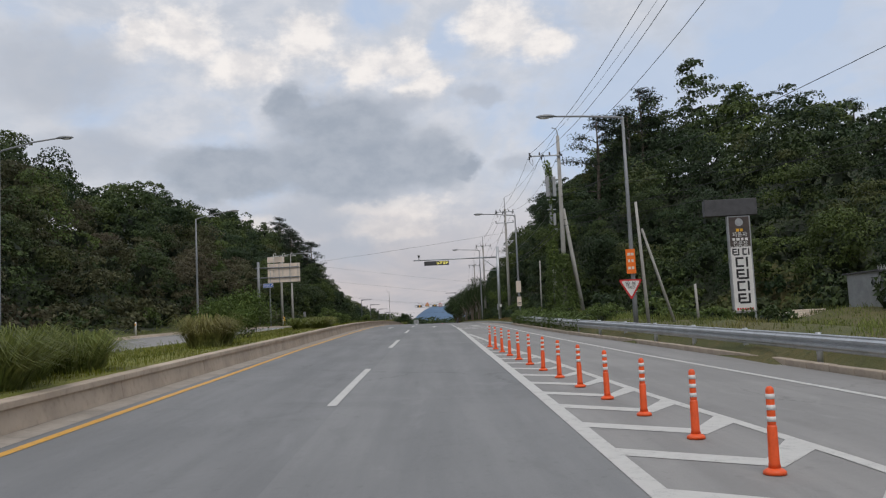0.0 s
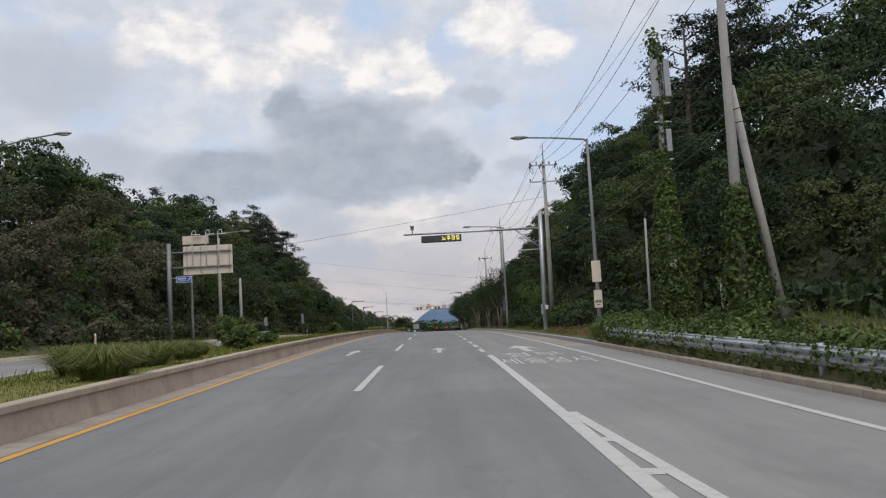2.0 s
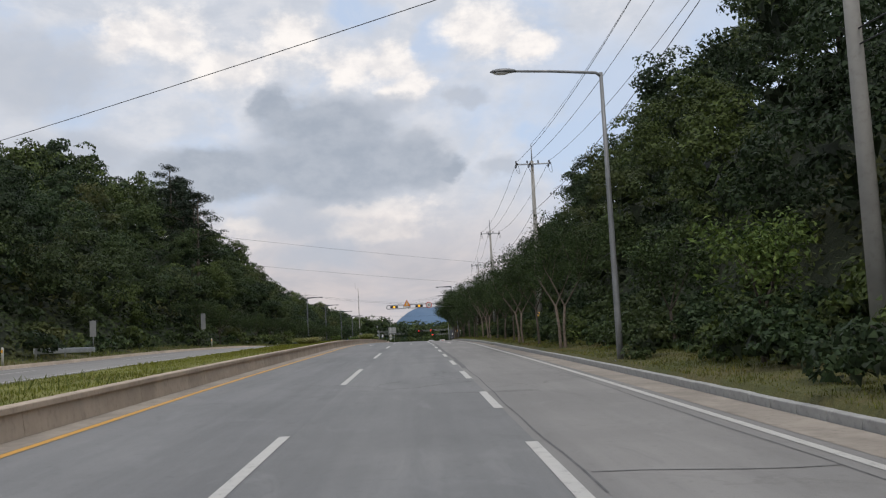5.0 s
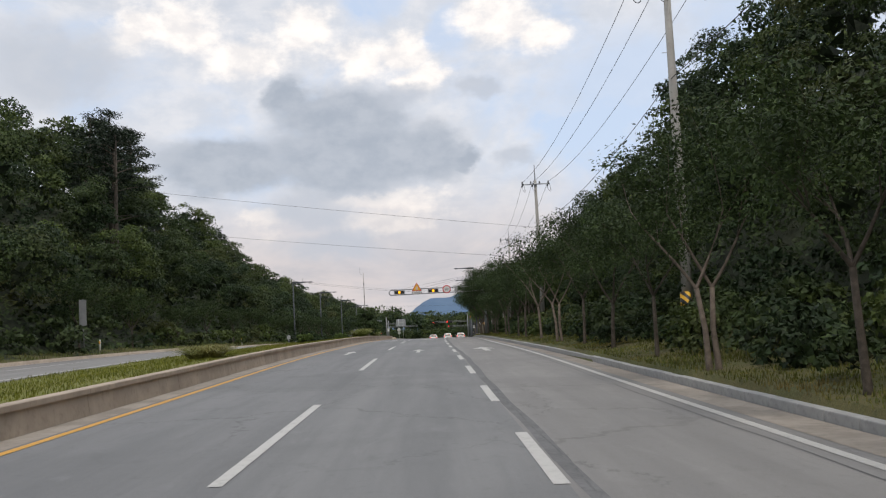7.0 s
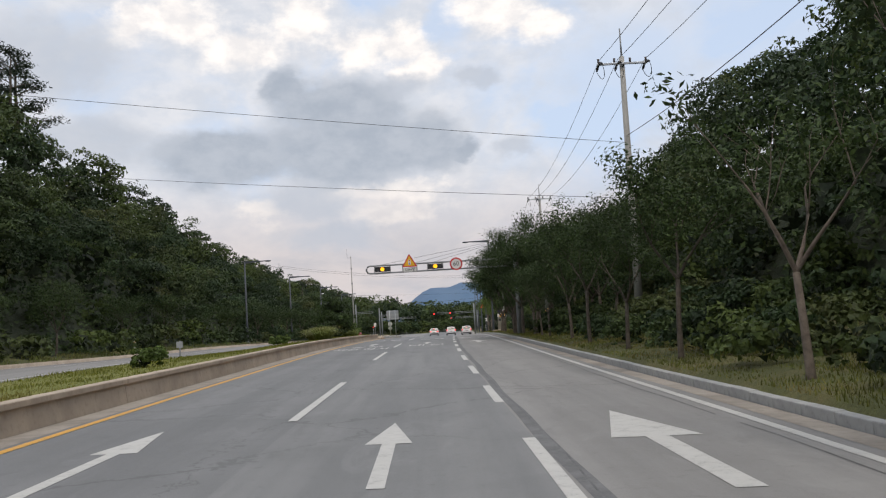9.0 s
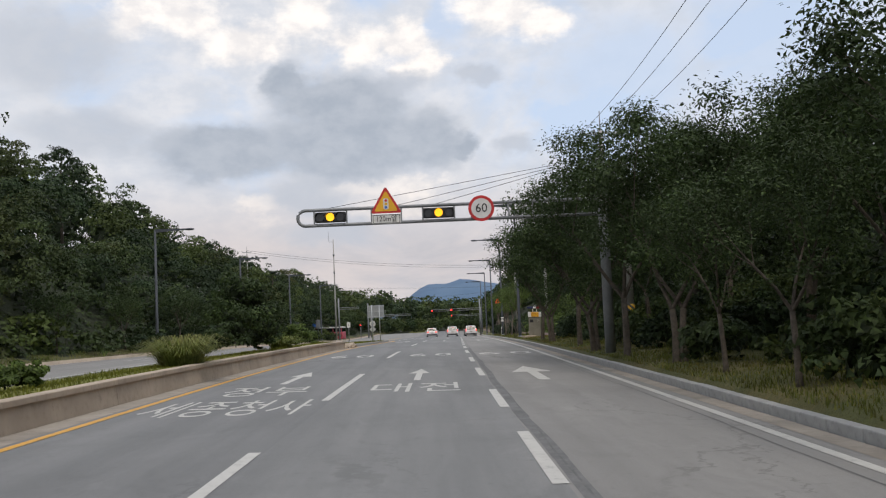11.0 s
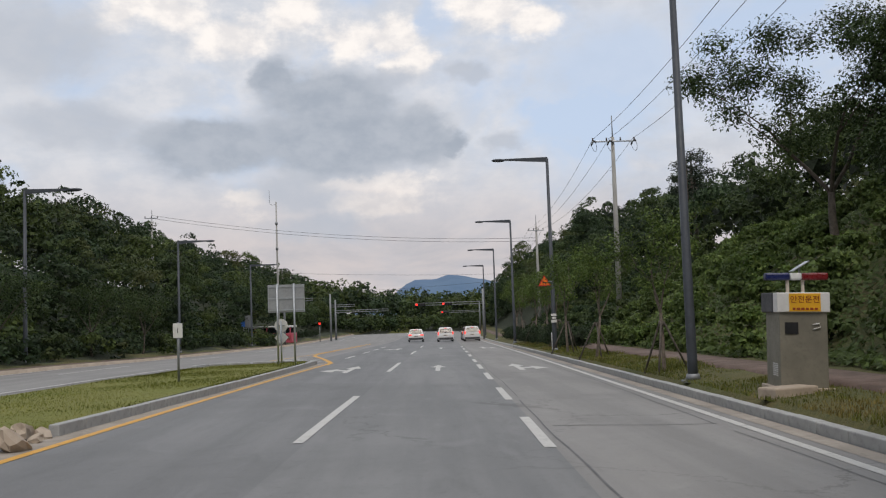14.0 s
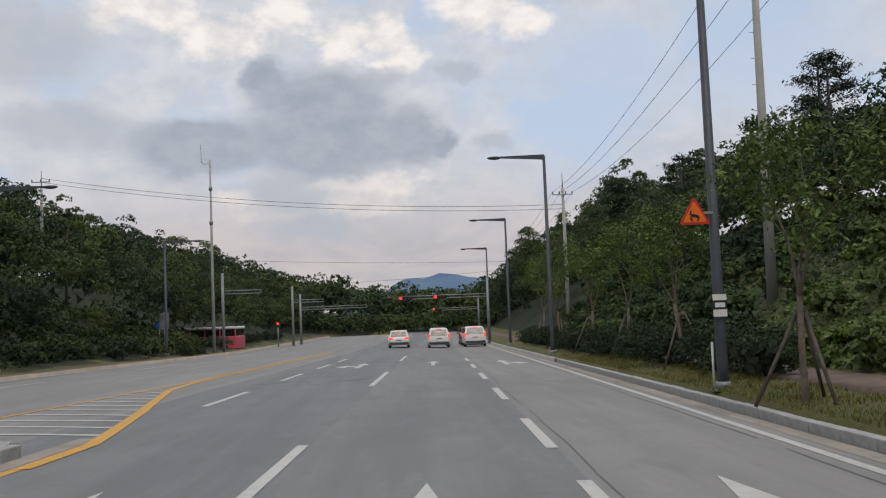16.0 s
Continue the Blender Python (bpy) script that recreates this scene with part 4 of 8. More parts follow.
woodland("vine_bank", under_spots(1, 287, 345, lambda y: 13.0, 9.0, 2.0, 700, (0.7, 1.2)), MIXED, "green creeper-covered bank below tall woods", rng, leaf=0.10, inner=16)
woodland("vine_bank", under_spots(1, 244, 257, lambda y: 12.4, 9.0, 1.6, 600, (0.6, 1.1)), LEAF_VINE, "green creeper-covered bank beside dark trees", rng, leaf=0.09, inner=16)
woodland("undergrowth", under_spots(1, 34, 90, lambda y: float(np.interp(y, [34, 60, 90], [23, 17.5, 13])), 9.0, 2.5, 240, (0.9, 1.7)), MIXED, "green shrubs at the edge of the woods", rng, leaf=0.16, inner=24)
far, low = [], []
for y in np.arange(440, 640, 8.0):
    for u in np.arange(-150, 170, 7.5):
        if y > 500 and abs(u) > 60:
            continue
        r = rng.uniform(3.4, 5.2)
        yy, uu = y + rng.uniform(-3, 3), u + rng.uniform(-3, 3)
        base = float(zr(yy)) + max(0, float(ground(uu, yy)))
        left = float(np.interp(uu, [-60, -25, 0, 60], [3.5, 2.5, 0.0, 0.5]))
        far.append((float(cx(yy)) + uu, yy, base + r * 0.9 + left * rng.uniform(0.3, 1.0), r, r * 1.15, 150))
for y in np.arange(426, 462, 3.2):
    for u in np.arange(-60, 60, 3.0):
        r = rng.uniform(1.6, 2.6)
        yy, uu = y + rng.uniform(-1, 1), u + rng.uniform(-1, 1)
        low.append((float(cx(yy)) + uu, yy, float(zr(yy)) + max(0, float(ground(uu, yy))) + r * 0.6, r, r, 190))
woodland("far_woods", far, MIXED, "distant dark green woods that close the road's end", rng, leaf=0.42, inner=12)
woodland("far_woods", low, MIXED, "dark green thicket along the edge of distant woods", rng, leaf=0.24, inner=14)


def mountain():
    m, n, b = material("hazy_blue_hill", 1.0)
    p = where(n)
    # the haze of distance is put into the blue base colour
    c = n.mix(n.span(n.noise(p, 0.02, 6, 0.6).outputs[0], 0.35, 0.65), (0.075, 0.135, 0.225), (0.10, 0.165, 0.255))
    n.link(c, b.inputs["Base Color"])
    xs, ys = np.linspace(-420, 460, 90), np.linspace(1150, 1450, 24)
    X, Y = np.meshgrid(xs, ys)
    ridge = np.interp(X, [-420, -110, -62, -46, -34, -20, -8, 2, 14, 26, 40, 52, 66, 100, 160, 460], [0, 3, 15, 29, 38, 44, 41, 43, 48, 46, 43, 41, 37, 28, 14, 0])
    Z = (ridge + 1.2 * fbm(X, Y, 0.06, 3)) * np.sin(np.clip((Y - 1150) / 300, 0, 1) * math.pi) ** 0.7 + 0.0
    V = np.stack([X + 28, Y, Z + 2], -1).reshape(-1, 3)
    k = len(xs)
    i = (np.arange(len(ys) - 1)[:, None] * k + np.arange(k - 1)[None]).ravel()
    tagged(new("mountain", mesh_np("mountain", V, np.stack([i, i + 1, i + k + 1, i + k], -1), m, True)), "distant hazy blue mountain ridge with two humps", "mountain", kind="structure")


mountain()


# ---- kerbs, median, guardrail ----
def median_wall():
    """Concrete wall on the near side of the planted median, with a coping, in cast lengths."""
    root = empty("median_wall", Matrix(), "weathered tan concrete median wall with a flat coping", "wall", kind="structure")
    y = -12.0
    while y < 241.5:
        y1 = min(y + 6.0, 241.5)
        if y1 - y < 0.5:
            break
        bm, bc = bmesh.new(), bmesh.new()
        steps = np.linspace(y + 0.01, y1 - 0.01, 4)
        top = lambda q: float(np.interp(q, [10, 50, 205, 241], [0.42, 0.50, 0.50, 0.44]))
        for b, prof in ((bm, lambda q: [(0.0, -0.15), (0.0, 0.02), (-0.05, top(q) - 0.10), (-0.22, top(q) - 0.10), (-0.22, -0.15)]), (bc, lambda q: [(0.015, top(q) - 0.10), (0.015, top(q) - 0.015), (0.0, top(q)), (-0.26, top(q)), (-0.26, top(q) - 0.10)])):
            rows = [[b.verts.new(at(float(left_u(q)) + du, q, 0.08 + h)) for du, h in prof(q)] for q in steps]
            k = len(rows[0])
            for r0, r1 in zip(rows, rows[1:]):
                for i in range(k):
                    b.faces.new((r0[i], r0[(i + 1) % k], r1[(i + 1) % k], r1[i]))
            b.faces.new(rows[0][::-1])
            b.faces.new(rows[-1])
            bmesh.ops.recalc_face_normals(b, faces=b.faces[:])
        part("wall_length", bm, CONCRETE, root)
        part("coping", bc, CONCRETE, root)
        y = y1
    return root


median_wall()
strip("median_gutter", np.arange(-20, 276, 3.0), [(lambda y: float(left_u(y)) - 0.03, 0.004), (lambda y: float(left_u(y)) + float(np.interp(y, [235, 258], [0.5, 0.3])), 0.004)], GUTTER, label="dusty concrete channel at the foot of the median wall", category="gutter", kind="structure")


def rubble():
    """Broken concrete where the wall has been knocked down."""
    r = random.Random(5)
    for k in range(26):
        bm = bmesh.new()
        big = r.random() < 0.4
        s = [r.uniform(0.16, 0.3) * (1.25 if big else 0.7), r.uniform(0.2, 0.4) * (1.25 if big else 0.7), r.uniform(0.14, 0.26) * (1.3 if big else 0.7)]
        box(bm, s)
        bmesh.ops.subdivide_edges(bm, edges=bm.edges[:], cuts=2, use_grid_fill=True)
        for v in bm.verts:
            v.co += Vector((r.uniform(-1, 1) * s[0], r.uniform(-1, 1) * s[1], r.uniform(-1, 1) * s[2])) * 0.09
            v.co *= 1 - 0.22 * min(1.0, abs(v.co.x / s[0] * 2) * abs(v.co.y / s[1] * 2) * abs(v.co.z / s[2] * 2))
        y = 240.9 + (k % 20) * 0.28 + r.uniform(-0.2, 0.2)
        ob = part("broken_concrete", bm, CONCRETE)
        ob.matrix_basis = Matrix.Translation(at(float(left_u(y)) - r.uniform(-0.12, 0.4), y, 0.08 + s[2] * 0.35)) @ pose(0, 0, 0, r.uniform(-35, 35), r.uniform(-35, 35), r.uniform(0, 180))
        tagged(ob, "broken lump of tan concrete beside the median", "rubble", "broken concrete lumps")


rubble()
kerb_run("kerb_median", np.arange(246.5, 271.6, 1.0), left_u, 0.17, 0.16, KERB_STONE, -1, -0.02, "grey granite kerb round the grassed median end", 0.0)
tip = empty("kerb_median_end", Matrix(), "rounded grey granite kerb at the median's tip", "kerb", kind="structure")
for k in range(9):
    a = radians(-10 + k * 25)
    bm = bmesh.new()
    box(bm, (0.16, 0.95, 0.37), (0, 0, -0.015), bevel=0.02)
    ob = part("kerb_stone", bm, KERB_STONE, tip)
    ob.matrix_basis = Matrix.Translation(at(-6.1 + 2.45 * math.cos(a), 271.3 + 2.0 * math.sin(a), 0.085)) @ pose(0, 0, 0, 0, 0, math.degrees(a))
kerb_run("kerb_right", np.arange(73.0, 300.0, 1.0), kerb_u, 0.16, 0.18, KERB_STONE, 1, -0.02, "grey granite kerb between the gutter and the verge")
kerb_run("kerb_guardrail", np.arange(3.0, 73.0, 1.0), kerb_u, 0.13, 0.2, CONCRETE, 1, -0.02, "low stained concrete kerb under the guardrail")
strip("kerb_right_far", np.arange(300, 420, 2.0), [(kerb_u, -0.1), (kerb_u, 0.15), (lambda y: kerb_u(y) + 0.18, 0.16), (lambda y: kerb_u(y) + 0.2, -0.1)], KERB_STONE, label="grey kerb", category="kerb", kind="structure")
strip("kerb_opposite", np.arange(-40, 420, 2.0), [(lambda y: OPP_L + 0.02, lambda y: 0.2 - drop(y)), (lambda y: OPP_L + 0.0, lambda y: 0.53 - drop(y)), (lambda y: OPP_L - 0.22, lambda y: 0.54 - drop(y)), (lambda y: OPP_L - 0.24, lambda y: 0.2 - drop(y))], CONCRETE, label="low concrete kerb beyond the opposite carriageway", category="kerb", kind="structure", fall=0)
strip("pavement_opposite", np.arange(240, 420, 2.0), [(lambda y: OPP_L - 0.23, lambda y: 0.55 - drop(y)), (lambda y: OPP_L - 2.2, lambda y: 0.62 - drop(y)), (lambda y: OPP_L - 2.3, lambda y: 0.2 - drop(y))], BARE, label="narrow brown pavement beside the opposite carriageway", category="pavement", kind="structure", fall=0)
strip("footpath", np.arange(243, 420, 2.0), [(lambda y: kerb_u(y) + 1.78, 0.0), (lambda y: kerb_u(y) + 1.83, 0.27), (lambda y: kerb_u(y) + 3.05, 0.32), (lambda y: kerb_u(y) + 3.1, 0.1)], BARE, label="reddish brown footpath behind the grass verge", category="footpath", kind="structure", fall=0)


def opp_line(u, ys, width):
    bm = bmesh.new()
    for a, b in zip(ys, ys[1:]):
        q = [bm.verts.new(at(u(y) + s * width / 2 if callable(u) else u + s * width / 2, y, 0.40 - float(drop(y)))) for y, s in ((a, -1), (a, 1), (b, 1), (b, -1))]
        bm.faces.new(q)
    return part("lane_line", bm, WHITE_PAINT, opposite_road)


opp_line(-16.1, np.arange(-30, 400, 6.0), 0.13)
opp_line(lambda y: float(opp_in(y)) - 0.4, np.arange(-30, 276, 6.0), 0.13)
for k in range(24):
    opp_line(-13.3, (3 + 19.0 * k, 7 + 19.0 * k, 11 + 19.0 * k), 0.13)


def guardrail():
    """Ribbed steel beam on posts, in four-metre lengths with a rounded end."""
    root = empty("guardrail", Matrix(), "galvanised steel guardrail with a ribbed beam on posts", "guardrail")
    line = lambda y: float(kerb_u(y)) + 0.22
    prof = [(0.0, 0.0), (-0.02, 0.02), (-0.02, 0.05), (-0.075, 0.09), (-0.075, 0.13), (-0.02, 0.165), (-0.02, 0.19), (-0.075, 0.225), (-0.075, 0.265), (-0.02, 0.305), (-0.02, 0.335), (0.0, 0.355)]
    y = -9.5
    while y < 68.0:
        bm = bmesh.new()
        steps = np.linspace(y, y + 4.03, 5)
        rows = [[bm.verts.new(at(line(q) + du, q, -0.02 * line(q) + 0.36 + h)) for du, h in prof] + [bm.verts.new(at(line(q) + du + 0.005, q, -0.02 * line(q) + 0.36 + h)) for du, h in prof[::-1]] for q in steps]
        k = len(rows[0])
        for r0, r1 in zip(rows, rows[1:]):
            for i in range(k):
                bm.faces.new((r0[i], r0[(i + 1) % k], r1[(i + 1) % k], r1[i]))
        bm.faces.new(rows[0][::-1])
        bm.faces.new(rows[-1])
        bmesh.ops.recalc_face_normals(bm, faces=bm.faces[:])
        beam = part("beam", bm, STEEL, root)
        bp = bmesh.new()
        p = at(line(y + 2) + 0.09, y + 2, -0.02 * line(y + 2))
        tube(bp, [p + Vector((0, 0, -0.05)), p + Vector((0, 0, 0.74))], 0.065, 12)
        part("post", bp, STEEL, root)
        bb = bmesh.new()
        box(bb, (0.09, 0.12, 0.2), p + Vector((-0.06, 0, 0.54)), bevel=0.01)
        part("bracket", bb, STEEL, root)
        y += 4.0
    bm = bmesh.new()
    c = at(line(70.6) + 0.12, 70.5, -0.02 * line(70.5) + 0.36)
    ring = []
    for i in range(9):
        a = radians(-100 + 200 * i / 8)
        ring.append([bm.verts.new(c + Vector((-0.22 * math.sin(a) * 0.7, 0.30 * math.cos(a), z))) for z in (0.0, 0.355)])
    for r0, r1 in zip(ring, ring[1:]):
        bm.faces.new((r0[0], r1[0], r1[1], r0[1]))
    bmesh.ops.solidify(bm, geom=bm.faces[:], thickness=0.006)
    part("end_piece", bm, STEEL, root)


guardrail()


# ---- gore posts ----
def gore_post():
    root = empty("lane_post", Matrix(), "orange plastic lane post with white reflective bands", "post", "posts along the gore")
    bm = bmesh.new()
    tube(bm, [(0, 0, 0.0), (0, 0, 0.025), (0, 0, 0.04), (0, 0, 0.06)], [0.10, 0.10, 0.085, 0.045], 16)
    part("base", bm, ORANGE, root)
    bm = bmesh.new()
    tube(bm, [(0, 0, 0.05), (0, 0, 0.10), (0, 0, 0.40), (0, 0, 0.42)], [0.056, 0.047, 0.043, 0.038], 14)
    part("lower_tube", bm, ORANGE, root)
    bm = bmesh.new()
    tube(bm, [(0, 0, 0.41), (0, 0, 0.43), (0, 0, 0.72), (0, 0, 0.745), (0, 0, 0.755)], [0.032, 0.037, 0.036, 0.028, 0.012], 14)
    part("upper_tube", bm, ORANGE, root)
    for z in (0.45, 0.55, 0.645):
        bm = bmesh.new()
        tube(bm, [(0, 0, z), (0, 0, z + 0.045)], 0.0388, 14)
        part("reflective_band", bm, WHITE, root, "white reflective band")
    return root


first = gore_post()
for k in range(13):
    y = 9.32 + 2.085 * k
    u = float(np.interp(y, [9.4, 17.6, 26.0, 34.6], [4.52, 4.2, 3.9, 3.64]))
    m = Matrix.Translation(at(u, y, -0.02 * u + 0.003)) @ pose(0, 0, 0, random.uniform(-1, 1), random.uniform(-1.2, 1.2), random.uniform(0, 360))
    if k == 0:
        first.matrix_basis = m
    else:
        copy_thing(first, m)


# ---- lamps and poles ----
def on_ground(u, y, sink=0.05):
    return at(u, y, float(ground(u, y)) - sink)


def lamp_old(u, y, side, height=9.2, reach=3.1, arm_rise=0.2, group="old street lamps"):
    """Tapered grey column with a thin arm and an oval lamp head."""
    base = on_ground(u, y)
    root = empty("street_lamp", Matrix.Translation(base), "tall grey steel street lamp with a thin arm and oval head", "street lamp", group)
    lean = 0.0
    bm = bmesh.new()
    tube(bm, [(0, 0, 0), (0, 0, 1.2), (0, 0, height * 0.6), (0, 0, height)], [0.10, 0.095, 0.075, 0.055], 14)
    part("column", bm, POLE_GREY, root)
    bm = bmesh.new()
    box(bm, (0.36, 0.36, 0.03), (0, 0, 0.015), bevel=0.005)
    part("base_plate", bm, POLE_GREY, root)
    bm = bmesh.new()
    tube(bm, [(0.0, 0, height - 0.12), (side * 0.15, 0, height + 0.0), (side * reach * 0.5, 0, height + arm_rise * 0.7), (side * (reach - 0.45), 0, height + arm_rise)], [0.05, 0.045, 0.04, 0.035], 10)
    part("arm", bm, POLE_GREY, root)
    bm = bmesh.new()
    bmesh.ops.create_uvsphere(bm, u_segments=16, v_segments=10, radius=1.0)
    for v in bm.verts:
        v.co = Vector((v.co.x * 0.42, v.co.y * 0.15, v.co.z * (0.10 if v.co.z > 0 else 0.05)))
    bmesh.ops.translate(bm, vec=(side * (reach - 0.12), 0, height + arm_rise), verts=bm.verts[:])
    head = part("lamp_head", bm, POLE_GREY, root, smooth=True)
    bm = bmesh.new()
    bmesh.ops.create_uvsphere(bm, u_segments=14, v_segments=8, radius=1.0)
    for v in bm.verts:
        v.co = Vector((v.co.x * 0.24, v.co.y * 0.11, v.co.z * 0.05))
    bmesh.ops.translate(bm, vec=(side * (reach - 0.05), 0, height + arm_rise - 0.045), verts=bm.verts[:])
    part("lens", bm, WHITE, head, smooth=True)
    return root


def lamp_new(u, y, side, height=9.7, reach=2.75, group="dark street lamps"):
    """Dark column with a deep tapered arm and a flat lamp head."""
    base = on_ground(u, y)
    root = empty("street_lamp", Matrix.Translation(base), "dark grey street lamp with a tapered arm and flat head", "street lamp", group)
    bm = bmesh.new()
    tube(bm, [(0, 0, 0), (0, 0, 0.5), (0, 0, height)], [0.115, 0.11, 0.07], 14)
    part("column", bm, POLE_DARK, root)
    bm = bmesh.new()
    box(bm, (0.42, 0.42, 0.04), (0, 0, 0.02), bevel=0.006)
    tube(bm, [(0, 0, 0.04), (0, 0, 0.18)], [0.17, 0.135], 14)
    part("base_plate", bm, POLE_GREY, root)
    bm = bmesh.new()
    a, b = side * -0.02, side * (reach - 0.55)
    vs = [bm.verts.new((x, yy, z)) for x, z in ((a, height + 0.08), (a, height - 0.17), (b, height - 0.04), (b, height + 0.04)) for yy in (-0.05, 0.05)]
    for q in ((0, 2, 4, 6), (1, 7, 5, 3), (0, 1, 3, 2), (2, 3, 5, 4), (4, 5, 7, 6), (6, 7, 1, 0)):
        bm.faces.new([vs[i] for i in q])
    bmesh.ops.recalc_face_normals(bm, faces=bm.faces[:])
    part("arm", bm, POLE_DARK, root)
    bm = bmesh.new()
    bmesh.ops.create_uvsphere(bm, u_segments=18, v_segments=10, radius=1.0)
    for v in bm.verts:
        v.co = Vector((v.co.x * 0.36, v.co.y * 0.17, v.co.z * (0.07 if v.co.z > 0 else 0.10)))
    bmesh.ops.translate(bm, vec=(side * (reach - 0.3), 0, height - 0.01), verts=bm.verts[:])
    part("lamp_head", bm, POLE_DARK, root, smooth=True)
    return root


lamp38 = lamp_old(9.87, 38.4, -1, 8.75, 3.3, 0.15)
lamp77 = lamp_old(8.9, 77.0, -1, 8.75, 3.15, 0.2)
lamp_old(7.95, 114.9, -1, 8.75, 3.1, 0.15)
for u, y in ((-18.9, 45.0), (-17.5, 76.4)):
    lamp_old(u, y, 1, 9.2, 3.3, 0.5)
lamp_old(-17.0, 107.8, 1, 8.1, 4.4, 0.3)
for y in (252.3, 277.7, 304.2, 330.0, 357.0):
    lamp_new(7.47, y, -1)
for u, y in ((-18.3, 251.3), (-18.5, 277.6), (-18.2, 302.5), (-18.3, 329.0)):
    lamp_new(u, y, 1, 8.5)


def insulators(root, pts, mat=BROWN):
    for p in pts:
        bm = bmesh.new()
        tube(bm, [p, p + Vector((0, 0, 0.06)), p + Vector((0, 0, 0.12)), p + Vector((0, 0, 0.2))], [0.03, 0.06, 0.045, 0.06], 8)
        part("insulator", bm, mat, root, "brown ceramic insulator")


def utility_pole(u, y, top, arms, label, lean=(0, 0), steps=False, spike=0.0):
    """A tapered concrete pole with steel cross-arms: arms are (height, left, right, count)."""
    base = on_ground(u, y, 0.2)
    h = float(zr(y)) + top - base.z
    root = empty("utility_pole", Matrix.Translation(base), label, "utility pole", "utility poles")
    bm = bmesh.new()
    tube(bm, [(0, 0, 0), (lean[0] * 0.5, lean[1] * 0.5, (h - spike) * 0.5), (lean[0], lean[1], h - spike)], [0.19, 0.15, 0.11], 14)
    part("pole", bm, CONC_POLE, root)
    if spike:
        bm = bmesh.new()
        tube(bm, [(lean[0], lean[1], h - spike - 0.2), (lean[0], lean[1], h)], [0.045, 0.03], 8)
        part("earth_spike", bm, POLE_GREY, root)
    for ah, l, r, count in arms:
        z = ah + float(zr(y)) - base.z
        bm = bmesh.new()
        box(bm, (r - l, 0.09, 0.09), ((l + r) / 2, -0.16, z), bevel=0.008)
        part("cross_arm", bm, STEEL, root)
        if count:
            insulators(root, [Vector((l + 0.06 + (r - l - 0.12) * k / max(1, count - 1), -0.16, z + 0.04)) for k in range(count)])
    if steps:
        for k in range(12):
            bm = bmesh.new()
            z = h * 0.35 + k * 0.45
            tube(bm, [(-0.22 if k % 2 else 0.0, 0, z), (0.0 if k % 2 else 0.22, 0, z)], 0.012, 6)
            part("step_bolt", bm, STEEL, root)
    return root


def band(u, y, z0, h, r, parent_pose=None):
    """A yellow and black warning sleeve round a pole's foot."""
    bm = bmesh.new()
    tube(bm, [(0, 0, 0), (0, 0, h)], [r, r], 14)
    ob = part("warning_sleeve", bm, HAZARD)
    ob.matrix_basis = Matrix.Translation(at(u, y, z0))
    return tagged(ob, "yellow and black striped warning sleeve on a pole", "warning sleeve", "warning sleeves")


p1 = utility_pole(10.75, 63.5, 12.9, [(11.5, -2.0, 0.2, 4)], "pale concrete utility pole with vines round its foot", (0.1, 0))
bm = bmesh.new()
tube(bm, [(0.1, 0, 12.3), (0.09, 0, 12.9), (0.0, 0, 13.15), (-0.28, 0, 13.2)], [0.05, 0.04, 0.035, 0.04], 8)
part("bent_top", bm, STEEL, p1)
utility_pole(10.45, 104.4, 13.9, [(12.25, -1.05, 1.0, 5), (11.0, -1.1, 0.95, 3)], "pale concrete utility pole with two cross-arms", (0.05, 0), False, 1.3)
utility_pole(10.65, 151.0, 13.75, [(12.3, -1.1, 1.35, 4)], "pale concrete utility pole standing behind the street trees", (0.1, 0), True, 1.2)
utility_pole(11.3, 195.3, 13.9, [(12.25, -1.1, 1.15, 4)], "pale concrete utility pole behind the street trees", (0.05, 0), False, 1.3)
utility_pole(12.0, 240.0, 13.6, [(12.2, -1.1, 1.1, 4)], "pale concrete utility pole among trees", (0.05, 0), False, 1.2)
utility_pole(13.15, 290.0, 14.7, [(13.0, -1.3, 1.5, 4)], "tall pale concrete utility pole above the footpath", (0.08, 0), True, 1.4)
utility_pole(12.5, 333.0, 13.7, [(11.95, -0.9, 0.8, 4)], "pale concrete utility pole with a small cross-arm", (0, 0), False, 1.2)
utility_pole(-32.0, 340.0, 16.6, [(15.6, -0.8, 0.8, 3)], "utility pole rising from the far woods", (0, 0), False, 1.4)
utility_pole(-17.5, 128.5, 6.5, [], "thin pale concrete pole beside the opposite road")
band(10.62, 151.0, 0.95, 0.95, 0.2)
band(13.15, 290.0, 0.85, 0.8, 0.2)
band(-17.35, 119.8, 0.75, 1.0, 0.16)
band(10.9, 228.0, 0.9, 0.9, 0.2)
utility_pole(10.9, 228.0, 8.5, [], "concrete stay pole behind the street trees")


def stay(a, b, r0, r1, label, name="brace_pole", mat=CONC_POLE):
    bm = bmesh.new()
    tube(bm, [a, a.lerp(b, 0.5), b], [r0, (r0 + r1) / 2, r1], 12)
    ob = part(name, bm, mat)
    return tagged(ob, label, "pole", "leaning and stay poles")


